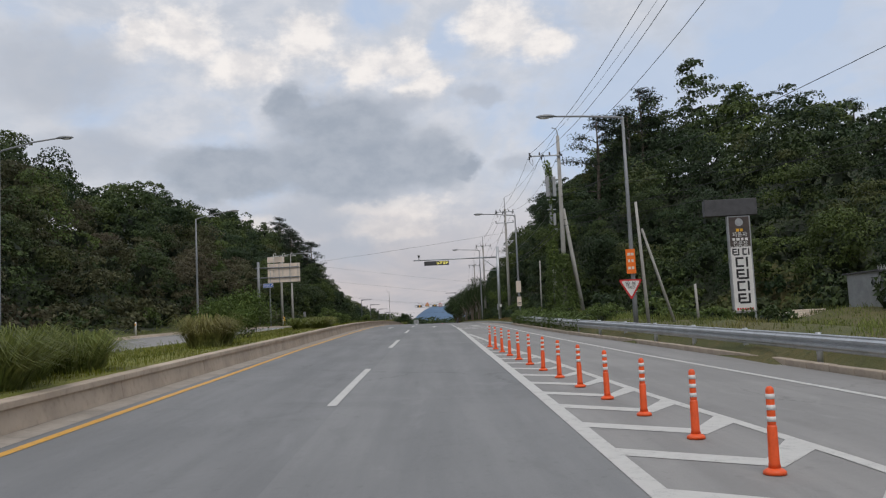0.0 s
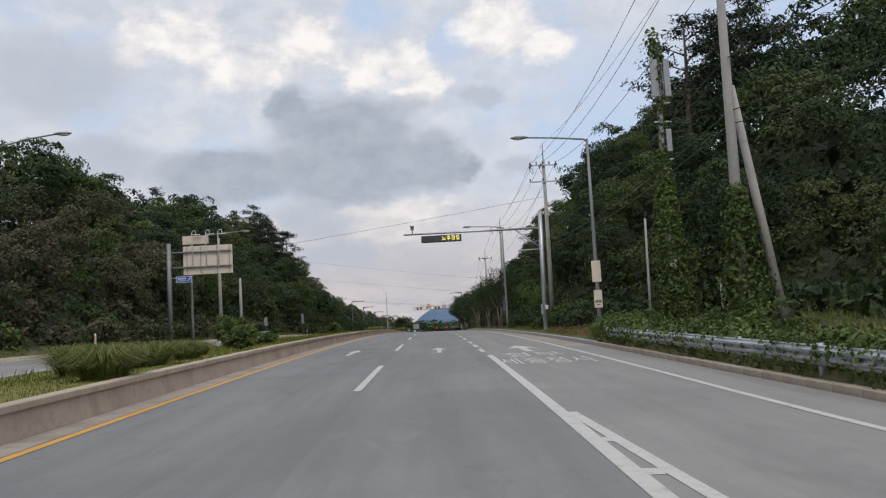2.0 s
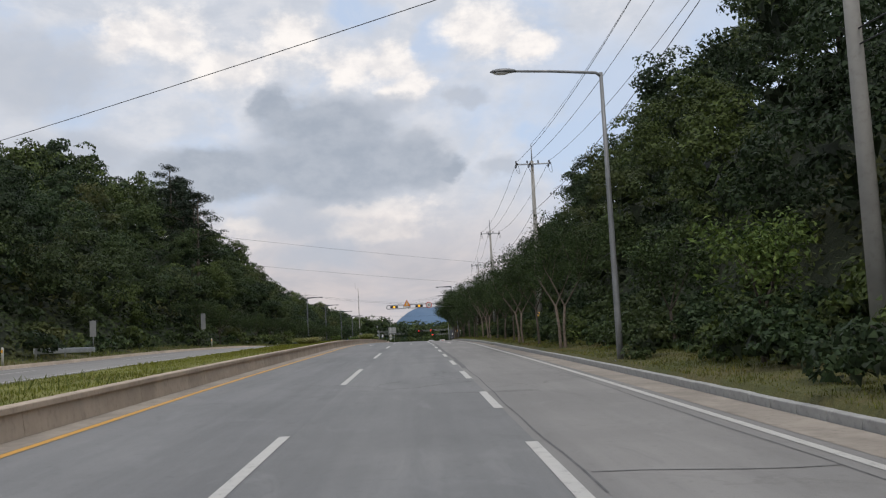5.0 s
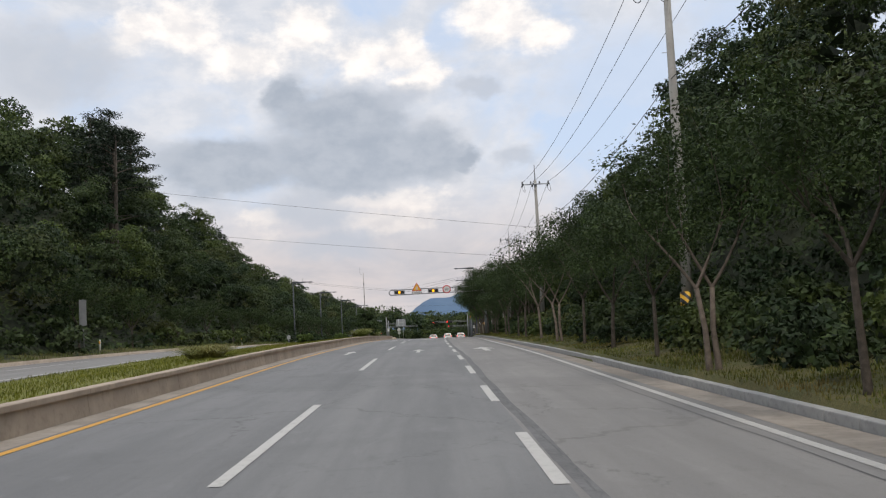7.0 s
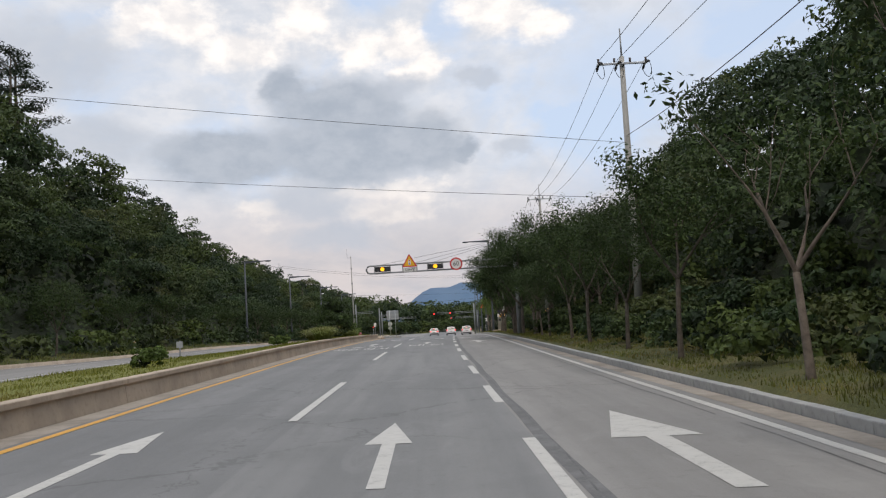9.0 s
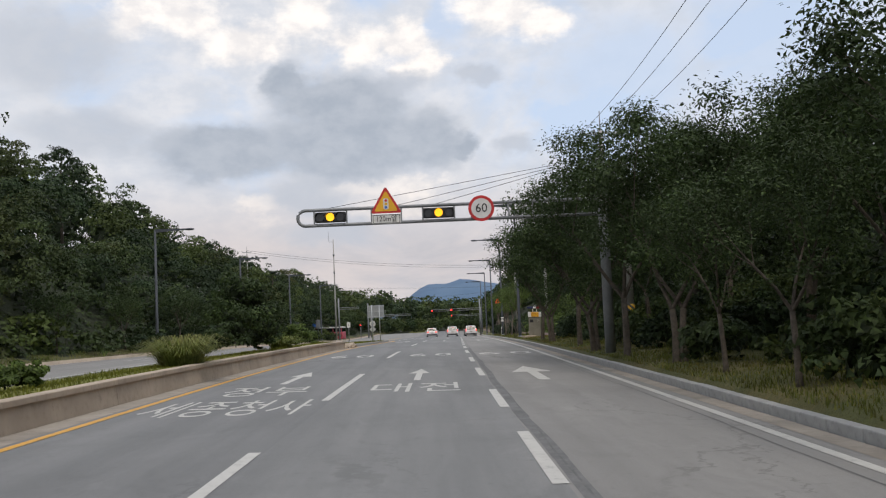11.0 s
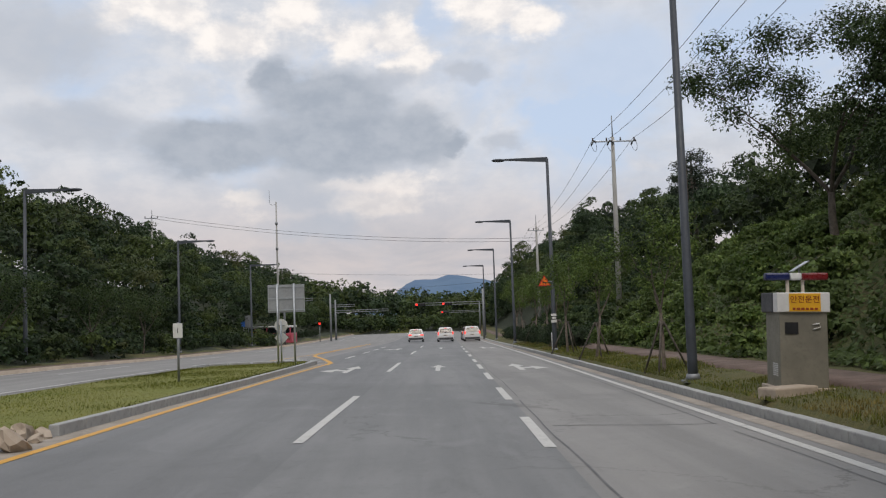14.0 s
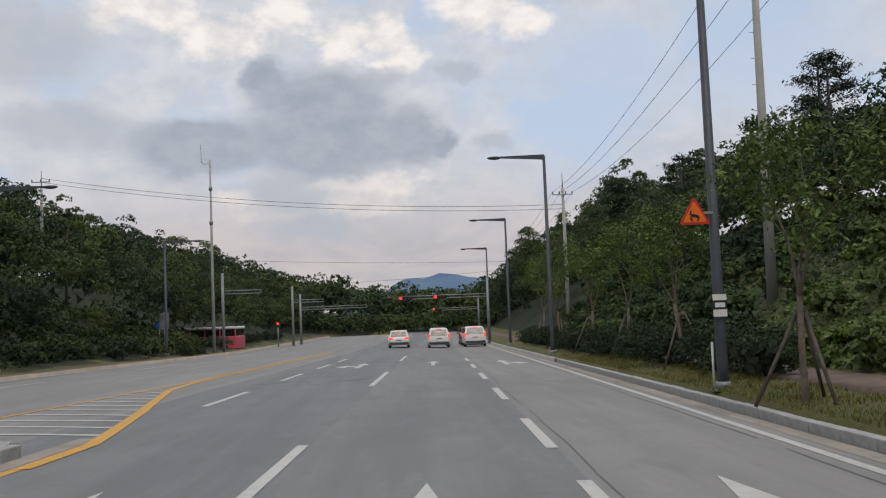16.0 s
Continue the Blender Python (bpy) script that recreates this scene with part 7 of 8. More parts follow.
def car(u, y, paint, label, length=4.5, width=1.82, height=1.5, boxy=0.0, hood=1.1, brake=True, rack=False):
    """A car seen from behind; its back is at y. Lofted from cross-sections."""
    base = at(u, y, -0.02 * u + 0.01)
    root = empty("car", Matrix.Translation(base), label, "car", "cars waiting at the junction")
    hw = width / 2
    belt = height * 0.60
    # stations: y, bottom, belt, roof, half width of the body, half width of the roof
    st = [(0.0, 0.42, 0.80, 0.80, hw * 0.86, hw * 0.8), (0.06, 0.30, belt, belt, hw * 0.95, hw * 0.82), (0.16 + 0.1 * (1 - boxy), 0.24, belt + 0.02, belt + 0.02 + boxy * 0.35, hw, hw * 0.82),
          (0.34 + 0.28 * (1 - boxy), 0.22, belt + 0.02, height * 0.985, hw, hw * 0.74), (length * 0.36, 0.22, belt + 0.01, height, hw, hw * 0.75), (length * 0.55, 0.22, belt, height * 0.97, hw, hw * 0.74),
          (length - hood - 0.15, 0.22, belt - 0.02, belt + 0.03, hw, hw * 0.82), (length - 0.35, 0.24, belt - 0.12, belt - 0.12, hw * 0.96, hw * 0.8), (length, 0.40, 0.68, 0.68, hw * 0.82, hw * 0.7)]
    bm, bg = bmesh.new(), bmesh.new()
    rows = []
    for yy, lo, be, ro, a, b in st:
        half = [(0.0, lo), (a * 0.9, lo), (a, lo + 0.12), (a, (lo + be) / 2), (a * 0.97, be), (b, max(be, ro - 0.03)), (b * 0.8, ro), (0.0, ro + 0.01)]
        rows.append([bm.verts.new((x, yy, z)) for x, z in half] + [bm.verts.new((-x, yy, z)) for x, z in half[-2:0:-1]])
    k = len(rows[0])
    for r0, r1 in zip(rows, rows[1:]):
        for i in range(k):
            bm.faces.new((r0[i], r0[(i + 1) % k], r1[(i + 1) % k], r1[i]))
    bm.faces.new(rows[0][::-1])
    bm.faces.new(rows[-1])
    bmesh.ops.recalc_face_normals(bm, faces=bm.faces[:])
    body = part("body", bm, paint, root, smooth=True)
    y2, y3 = st[2][0], st[3][0]
    zb, zt = belt + 0.06, height * 0.93
    f = lambda z: float(np.interp(z, [belt, st[2][3] + 0.001, st[3][3] + 0.002], [0.06, y2, y3])) - 0.02
    bm = bmesh.new()
    q = [bm.verts.new(p) for p in ((-hw * 0.76, f(zb) - 0.025, zb), (hw * 0.76, f(zb) - 0.025, zb), (hw * 0.66, f(zt) - 0.02, zt), (-hw * 0.66, f(zt) - 0.02, zt))]
    g = bm.faces.new(q)
    bmesh.ops.solidify(bm, geom=[g], thickness=-0.02)
    part("rear_window", bm, CAR_GLASS, root, "dark tinted rear window")
    for s in (-1, 1):
        bm = bmesh.new()
        q = [bm.verts.new((s * (hw * 0.965 - 0.14 * j), yy, zz)) for yy, zz, j in ((y3 + 0.1, belt + 0.05, 0.1), (length - hood - 0.3, belt + 0.04, 0.1), (length * 0.55, height * 0.92, 1.0), (y3 + 0.15, height * 0.92, 1.0))]
        g = bm.faces.new(q)
        bmesh.ops.solidify(bm, geom=[g], thickness=0.04)
        part("side_window", bm, CAR_GLASS, root)
        bm = bmesh.new()
        if boxy > 0.5:
            box(bm, (0.14, 0.12, 0.36), (s * hw * 0.88, 0.07, belt - 0.02), bevel=0.03)
        else:
            box(bm, (0.36, 0.14, 0.17), (s * hw * 0.74, 0.06, belt - 0.08), bevel=0.03)
        part("tail_lamp", bm, BRAKE if brake else RED, root, "lit red tail lamp")
        bm = bmesh.new()
        box(bm, (0.16, 0.1, 0.12), (s * (hw + 0.09), length * 0.66, belt + 0.08), bevel=0.03)
        part("mirror", bm, paint, root)
        for wy in (0.78, length - 0.85):
            wheel(root, s * (hw - 0.12), wy, 0.33)
    bm = bmesh.new()
    box(bm, (0.3, 0.03, 0.04), (0, f(zt) - 0.03, zt + 0.02), bevel=0.008)
    part("high_brake_lamp", bm, BRAKE if brake else RED, root)
    bm = bmesh.new()
    box(bm, (width * 0.9, 0.16, 0.2), (0, 0.03, 0.40), bevel=0.04)
    part("bumper", bm, DARK_GREY, root, "dark lower bumper")
    bm = bmesh.new()
    box(bm, (0.5, 0.02, 0.12), (0, -0.01, belt - 0.22), bevel=0.004)
    pl = part("number_plate", bm, CREAM, root)
    bm = bmesh.new()
    box(bm, (0.4, 0.006, 0.06), (0, -0.022, belt - 0.22))
    part("lettering_bar", bm, BLACK, pl)
    if rack:
        bm = bmesh.new()
        for s in (-1, 1):
            tube(bm, [(s * hw * 0.62, 0.9, height + 0.08), (s * hw * 0.62, length * 0.55, height + 0.08)], 0.02, 6)
        for yy in (1.1, 1.9):
            tube(bm, [(-hw * 0.62, yy, height + 0.09), (hw * 0.62, yy, height + 0.09)], 0.02, 6)
        part("roof_rack", bm, BLACK, root)
    return root


car(-1.40, 338.0, CAR_WHITE, "white saloon car with lit brake lamps waiting at the junction", 4.7, 1.84, 1.46, 0.1)
car(2.02, 335.5, CAR_WHITE, "boxy white hatchback with a roof rack and lit tail lamps", 4.2, 1.84, 1.62, 0.9, 0.9, True, True)
car(5.08, 337.0, CAR_WHITE, "white sport utility car with lit tail lamps at the junction", 4.6, 1.9, 1.7, 0.75, 1.0)
car(4.95, 344.5, CAR_DARK, "dark red car waiting ahead of a white one", 4.5, 1.84, 1.62, 0.7, 1.0)


def bus():
    root = empty("bus", Matrix.Translation(at(-17.6, 352.0, 0.0)) @ pose(0, 0, 0, 0, 0, 82), "pink city bus with dark windows at the stop", "bus")
    bm = bmesh.new()
    box(bm, (2.4, 8.4, 1.3), (0, 4.2, 0.95), bevel=0.12)
    part("body", bm, BUS_PINK, root)
    bm = bmesh.new()
    box(bm, (2.3, 8.2, 0.75), (0, 4.2, 1.95), bevel=0.08)
    part("window_band", bm, CAR_GLASS, root, "dark window band")
    bm = bmesh.new()
    box(bm, (2.4, 8.4, 0.25), (0, 4.2, 2.4), bevel=0.1)
    part("roof", bm, WHITE, root, "white roof")
    for k in range(6):
        for s in (-1, 1):
            bm = bmesh.new()
            box(bm, (0.03, 0.12, 0.78), (s * 1.17, 0.25 + 1.55 * k, 1.95))
            part("window_pillar", bm, BUS_PINK, root)
    bm = bmesh.new()
    box(bm, (0.03, 1.8, 0.7), (-1.215, 5.2, 1.55))
    part("advert_panel", bm, YELLOW, root, "yellow advert panel")
    for s in (-1, 1):
        for yy in (1.4, 6.6):
            wheel(root, s * 1.08, yy, 0.42, 0.26)


bus()


# ---- street trees ----
def limbs(bm, r, start, direction, length, radius, depth, tips, spread=0.5):
    """A branching limb; the ends of the last twigs go into tips."""
    p, d = Vector(start), Vector(direction).normalized()
    pts, rad = [p.copy()], [radius]
    for k in range(3):
        d = (d + Vector((r.uniform(-1, 1), r.uniform(-1, 1), r.uniform(-0.3, 0.6))) * 0.16).normalized()
        p = p + d * length / 3
        pts.append(p.copy())
        rad.append(radius * (1 - 0.18 * (k + 1)))
    tube(bm, pts, rad, 7 if radius > 0.03 else 5, False)
    if depth == 0:
        tips.append(p)
        return
    for k in range(r.choice((2, 3))):
        a = r.uniform(0, 6.28)
        side = Vector((math.cos(a), math.sin(a), r.uniform(0.1, 0.5)))
        limbs(bm, r, pts[-1 if k == 0 else 2], (d + side * spread * r.uniform(0.7, 1.3)).normalized(), length * r.uniform(0.6, 0.8), rad[-1] * 0.8, depth - 1, tips, spread)
    tips.append(p)


def make_tree(seed, height, crown_r, clear, leaf_mat, bark_mat, leaves_n, leaf, label, group, trunk_r=0.11, stems=1, fan=0.55, thin=0.42, name="street_tree"):
    """One broadleaf tree: trunk, forking limbs and a crown of small leaves in clumps round the twigs."""
    r = random.Random(seed)
    g = np.random.default_rng(seed)
    root = empty(name, Matrix(), label, "tree", group)
    bm, tips = bmesh.new(), []
    for s in range(stems):
        x0 = (s - (stems - 1) / 2) * 0.22
        lean = Vector((r.uniform(-0.08, 0.08) + x0 * 0.5, r.uniform(-0.08, 0.08), 1)).normalized()
        top = Vector((x0, 0, 0)) + lean * clear
        tube(bm, [(x0, 0, -0.1), (x0, 0, 0.12), Vector((x0, 0, 0)) + lean * clear * 0.5 + Vector((r.uniform(-0.06, 0.06), 0, 0)), top], [trunk_r * 1.35, trunk_r, trunk_r * 0.85, trunk_r * 0.75], 10)
        n = r.choice((3, 4)) if stems == 1 else 2
        for k in range(n):
            a = 6.28 * k / n + r.uniform(-0.4, 0.4)
            limbs(bm, r, top, Vector((math.cos(a) * fan, math.sin(a) * fan, 1)), (height - clear) * 0.42, trunk_r * 0.55, 2, tips, 0.75)
    part("trunk", bm, bark_mat, root)
    tips = np.array([t[:] for t in tips])
    zc = clear + (height - clear) * 0.5
    k = len(tips)
    extra = g.normal(0, 1, (max(6, k // 2), 3))
    extra /= np.linalg.norm(extra, axis=1, keepdims=True)
    extra = extra * g.uniform(0.5, 0.9, (len(extra), 1)) * np.array([crown_r, crown_r, (height - clear) * 0.5]) + np.array([0, 0, zc])
    C = np.concatenate([tips, extra])
    C = C[C[:, 2] > clear * 0.8]
    i = g.integers(0, len(C), leaves_n)
    q = g.normal(0, 1, (leaves_n, 3))
    q /= np.linalg.norm(q, axis=1, keepdims=True)
    rr = thin * g.uniform(0.25, 1.15, (leaves_n, 1)) * crown_r * 0.75
    P = C[i] + q * rr * np.array([1, 1, 0.7])
    nrm = q * 0.6 + np.array([0, 0, 0.5])
    V = leaf_quads(P, nrm, leaf, g, 0.42)
    crown = new("crown", mesh_np("crown", V, np.arange(len(V)).reshape(-1, 4), leaf_mat))
    crown.parent = root
    return root


def place(root, u, y, turn, scale=1.0, first=False):
    m = Matrix.Translation(on_ground(u, y, 0.02)) @ pose(0, 0, 0, random.uniform(-1.5, 1.5), random.uniform(-1.5, 1.5), turn) @ Matrix.Scale(scale, 4)
    if first:
        root.matrix_basis = m
        return root
    return copy_thing(root, m)


ROW = "street trees along the verge"
KINDS = [
    make_tree(11, 6.6, 2.0, 1.9, LEAF_STREET, BARK_PALE, 7980, 0.063, "dark green street tree with a pale forked trunk on the verge", ROW, 0.075, 2, 0.5),
    make_tree(12, 6.2, 2.0, 2.1, LEAF_STREET, BARK, 7980, 0.063, "dark green street tree with a slim trunk on the grass verge", ROW, 0.08, 1, 0.6),
    make_tree(13, 7.4, 2.3, 2.0, LEAF_STREET, BARK, 9880, 0.066, "tall dark green street tree with spreading limbs on the verge", ROW, 0.10, 1, 0.6),
    make_tree(14, 9.2, 2.9, 2.1, LEAF_STREET, BARK, 18500, 0.074, "large dark green street tree whose crown hangs over the kerb", ROW, 0.14, 1, 0.7),
    make_tree(15, 8.6, 2.7, 1.6, LEAF_STREET, BARK, 17500, 0.074, "large dark street tree with two trunks beside the kerb", ROW, 0.12, 2, 0.6),
]
SPOTS = [(127, 0, 0.95), (133.8, 1, 0.85), (140.0, 0, 0.95), (145.5, 1, 0.92), (151.5, 2, 0.74), (157, 1, 1.0), (162.5, 0, 0.95), (176.5, 1, 1.05), (183, 2, 0.95), (189, 1, 1.1), (195, 2, 1.05), (200.5, 2, 0.82), (204.3, 2, 0.8), (208.2, 4, 0.82), (212.6, 3, 0.82), (217.7, 4, 0.97), (223.3, 3, 0.97), (231.6, 4, 0.95), (237.0, 3, 0.95)]
used = set()
for y, k, s in SPOTS:
    place(KINDS[k], (7.6 if y > 210 else 8.0) + random.uniform(-0.1, 0.25), y, random.uniform(0, 360), s, k not in used)
    used.add(k)
for k, (u, y, s) in enumerate(((11.0, 203, 0.85), (11.4, 208.5, 0.95), (11.2, 214, 0.9), (11.6, 219, 0.95), (11.0, 224.5, 0.9), (11.5, 230, 0.85), (11.2, 236, 0.8), (11.6, 241, 0.88), (10.8, 198, 0.8), (12.2, 248.5, 0.9), (15.2, 250.5, 0.95))):
    place(KINDS[3 + k % 2], u, y, random.uniform(0, 360), s)
place(make_tree(24, 9.8, 3.0, 1.8, LEAF_STREET, BARK, 24000, 0.078, "tall dark tree on the bank above the footpath", ROW, 0.16, 1, 0.6), 15.1, 262.0, 0, 0.92, True)
place(make_tree(21, 5.6, 2.3, 1.7, LEAF_STREET, BARK_PALE, 1600, 0.07, "thin street tree with bare pale spreading limbs", ROW, 0.075, 1, 0.6, 0.3), 8.05, 169.4, 30, 1.0, True)
place(make_tree(22, 3.6, 1.5, 1.2, LEAF_FRESH, BARK, 2200, 0.08, "small yellow-green tree near the kerb", ROW, 0.06), 9.6, 108.0, 30, 1.0, True)
place(make_tree(23, 4.2, 1.7, 1.2, LEAF_STREET, BARK, 2600, 0.085, "small green tree at the foot of the bank", ROW, 0.06), 10.5, 118.0, 80, 1.0, True)

SUMAC = make_tree(26, 2.3, 1.25, 0.1, LEAF_FRESH, BARK, 10500, 0.055, "", "", 0.03, 4, 0.8, 0.6, "shrub")
tagged(SUMAC, "feathery bright green shrub on the planted median", "shrub", "shrubs on the median")
place(SUMAC, -6.9, 42.2, 40, 1.0, True)
place(SUMAC, -7.5, 41.3, 160, 0.85)


def staked_tree(seed, label):
    root = make_tree(seed, 5.0, 1.25, 1.7, LEAF_FRESH, BARK_PALE, 3000, 0.06, label, "young staked trees", 0.06, 1, 0.35, 0.42, "young_tree")
    for k in range(3):
        a = 2.1 * k + 0.4
        bm = bmesh.new()
        tube(bm, [(math.cos(a) * 0.75, math.sin(a) * 0.75, -0.05), (math.cos(a) * 0.06, math.sin(a) * 0.06, 1.45)], 0.03, 8)
        part("stake", bm, STAKE_WOOD, root, "dark wooden stake")
    bm = bmesh.new()
    tube(bm, [(0, 0, 1.32), (0, 0, 1.46)], 0.09, 12)
    part("tie", bm, STAKE_WOOD, root)
    return root


ST = staked_tree(31, "young yellow-green tree held by three wooden stakes")
place(ST, 7.6, 274.0, 20, 1.0, True)
place(ST, 7.65, 266.2, 130, 0.92)
place(ST, 7.65, 255.7, 220, 0.9)
place(ST, 8.6, 284.5, 300, 1.0)
place(ST, 8.7, 292.5, 60, 1.05)
place(ST, 8.7, 300.5, 160, 1.1)
place(ST, 8.7, 310.0, 10, 1.2)
place(ST, 8.7, 319.0, 90, 1.2)
OPPROW = "trees beyond the opposite road"
OT = make_tree(41, 6.0, 2.1, 1.6, LEAF_STREET, BARK, 4200, 0.08, "dark green roadside tree beyond the opposite carriageway", OPPROW, 0.09)
for k, y in enumerate((176, 186, 197, 206, 216, 226, 236, 246, 258, 266, 275, 287, 296)):
    place(OT, -18.6 + random.uniform(-0.3, 0.3), y, random.uniform(0, 360), random.uniform(0.75, 1.0), k == 0)


def pine(seed, height, crown_r, label):
    """A tall pine: bare reddish trunk and flat needle pads."""
    r, g = random.Random(seed), np.random.default_rng(seed)
    root = empty("pine_tree", Matrix(), label, "pine tree", "pines on the ridges")
    bm, C = bmesh.new(), []
    tube(bm, [(0, 0, -0.3), (0.1, 0, height * 0.4), (0.25, 0.1, height * 0.75), (0.2, 0.1, height)], [0.2, 0.15, 0.1, 0.03], 9)
    for k in range(15):
        h = height * (0.45 + 0.53 * k / 14)
        a = r.uniform(0, 6.28)
        L = crown_r * (1.1 - 0.75 * k / 14) * r.uniform(0.6, 1.1)
        e = Vector((0.2 + math.cos(a) * L, math.sin(a) * L, h + r.uniform(0.0, 0.5)))
        tube(bm, [(0.18, 0.05, h - 0.2), e * 0.5 + Vector((0.1, 0, h * 0.5)), e], [0.05, 0.035, 0.015], 5, False)
        C += [e[:], (e * 0.65 + Vector((0, 0, h * 0.35)))[:]]
    C.append((0.2, 0.1, height))
    part("trunk", bm, BARK, root)
    C = np.array(C)
    n = 2300
    i = g.integers(0, len(C), n)
    q = g.normal(0, 1, (n, 3))
    q /= np.linalg.norm(q, axis=1, keepdims=True)
    P = C[i] + q * g.uniform(0.2, 1.0, (n, 1)) * np.array([1.0, 1.0, 0.42])
    V = leaf_quads(P, q * 0.3 + np.array([0, 0, 0.8]), 0.16, g, 0.3)
    cr = new("crown", mesh_np("crown", V, np.arange(len(V)).reshape(-1, 4), LEAF_PINE))
    cr.parent = root
    return root


PINES = [pine(51, 11.0, 3.0, "tall dark pine rising above the woods"), pine(52, 9.5, 2.6, "dark pine with flat needle pads above the woods")]
for k, (u, y, s) in enumerate(((27.5, 108, 1.2), (25.0, 104, 1.25), (20.5, 101, 1.1), (56, 114, 0.8), (33, 150, 1.0), (-42, 152, 0.8), (-38, 168, 0.75), (-27, 204, 1.05), (-23.5, 197, 1.0), (-29, 207, 1.1), (-25, 200, 0.95), (-30, 214, 1.0), (-36, 231, 1.0), (-33, 224, 1.0), (-37, 240, 1.0), (-39, 246, 1.05), (-44, 296, 0.9), (23.5, 308, 0.75), (21.5, 303, 0.6), (25, 314, 0.7), (20, 325, 0.6), (22.5, 318, 0.6), (-26, 330, 0.6))):
    place(PINES[k % 2], u, y, random.uniform(0, 360), s, k < 2)


# ---- hedges, shrubs, creepers ----
def leafy(name, spots, mat, label, category, n, leaf, group="", seed=3, core=60):
    """A shrub or hedge: leafy clumps about an inside with shade painted into its leaf colour."""
    g = np.random.default_rng(seed)
    root = empty(name, Matrix.Translation(Vector(spots[0][:3])), label, category, group)
    o = np.array(spots[0][:3])
    LV, CV = [], []
    for x, y, z, r, h in spots:
        c = np.array([x, y, z]) - o
        p, q = crown_points(g, c, r, h, n, 16)
        LV.append(leaf_quads(p, q, leaf, g, 0.5))
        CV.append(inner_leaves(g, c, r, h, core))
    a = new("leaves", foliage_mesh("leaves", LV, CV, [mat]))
    a.parent = root
    return root


def spot(u, y, r, h, lift=0.5):
    p = on_ground(u, y, 0)
    return (p.x, p.y, p.z + h * lift, r, h)


for k, (y0, y1) in enumerate(((278.5, 288.0), (289.0, 299.0), (300.0, 312.0), (313, 330))):
    leafy("hedge", [spot(8.7 + random.uniform(-0.25, 0.25), y, random.uniform(0.75, 1.0), random.uniform(0.7, 0.95)) for y in np.arange(y0, y1, 0.9)], LEAF_HEDGE, "clipped dark green hedge beside the footpath", "hedge", 900, 0.05, "hedges", 60 + k)
for k, y0 in enumerate((255, 268, 281, 294, 307, 320, 345, 360, 375)):
    leafy("hedge", [spot(-19.6 + random.uniform(-0.2, 0.2), y, 0.9, 0.75) for y in np.arange(y0, y0 + 12, 1.5)], LEAF_HEDGE, "dark low hedge beyond the opposite road", "hedge", 260, 0.10, "hedges", 80 + k)
leafy("hedge", [spot(-17.6, y, 0.8, 0.7) for y in np.arange(331, 337, 1.2)], LEAF_HEDGE, "dark clipped hedge by the bus stop", "hedge", 300, 0.09, "hedges", 99)
SHRUBS = ((-4.9, 67.4, 0.8, 0.8, LEAF_VINE, "low green shrub on the planted median"), (-6.4, 73.5, 1.1, 1.3, LEAF_VINE, "leafy shrub on the planted median"), (-5.8, 103.0, 0.7, 0.9, LEAF_VINE, "low leafy shrub on the median"), (-5.5, 75, 0.7, 0.5, LEAF_VINE, "low shrub on the median"),
          (-6.2, 182.0, 0.8, 0.6, LEAF_FRESH, "low bright green shrub on the median"), (-6.1, 204.0, 0.8, 0.6, LEAF_FRESH, "low bright green shrub on the median"), (-5.6, 224.5, 1.1, 1.8, LEAF_STREET, "dark green bush leaning over the median wall"), (-5.4, 232.8, 0.75, 1.3, LEAF_VINE, "small dark bush on the median"), (-5.4, 237.5, 0.6, 0.8, LEAF_VINE, "small dark shrub on the median"), (-6.7, 248.0, 0.45, 0.4, LEAF_FRESH, "small bright shrub in the grass"))
for k, (u, y, r, h, mt, lab) in enumerate(SHRUBS):
    leafy("shrub", [spot(u + random.uniform(-0.3, 0.3) * r, y + random.uniform(-0.5, 0.5) * r, r * 0.75, h * 0.62, 0.75), spot(u, y, r * 0.8, h * 0.5, 0.55), spot(u + 0.2, y + 0.3 * r, r * 0.6, h * 0.4, 1.35)], mt, lab, "shrub", 1100, 0.055, "shrubs on the median", 120 + k)

leafy("bush", [spot(-5.2, 219.0, 1.25, 1.1, 0.9), spot(-5.0, 220.6, 1.35, 1.25, 1.0), spot(-4.7, 222.2, 1.15, 1.05, 0.9), spot(-5.3, 220.2, 1.1, 1.0, 2.3), spot(-4.9, 221.6, 1.0, 0.95, 2.2), spot(-5.5, 217.8, 0.8, 0.7, 0.8), spot(-5.9, 220.8, 1.1, 1.0, 1.5)], LEAF_STREET, "large dark green bush spilling over the median wall", "bush", 1500, 0.065, "shrubs on the median", 150)


def creeper(name, pts, mat, label, n, leaf, seed):
    """Leaves that climb or trail along a line of (point, radius)."""
    g = np.random.default_rng(seed)
    A = np.array([[*p, r] for p, r in pts])
    t = g.uniform(0, len(A) - 1.001, n)
    i = t.astype(int)
    f = (t - i)[:, None]
    c = A[i] * (1 - f) + A[i + 1] * f
    q = g.normal(0, 1, (n, 3))
    q /= np.linalg.norm(q, axis=1, keepdims=True)
    P = c[:, :3] + q * c[:, 3:4] * g.uniform(0.55, 1.15, (n, 1))
    V = leaf_quads(P, q, leaf, g, 0.75)
    ob = new(name, mesh_np(name, V, np.arange(len(V)).reshape(-1, 4), mat))
    return tagged(ob, label, "creeper", "creepers")


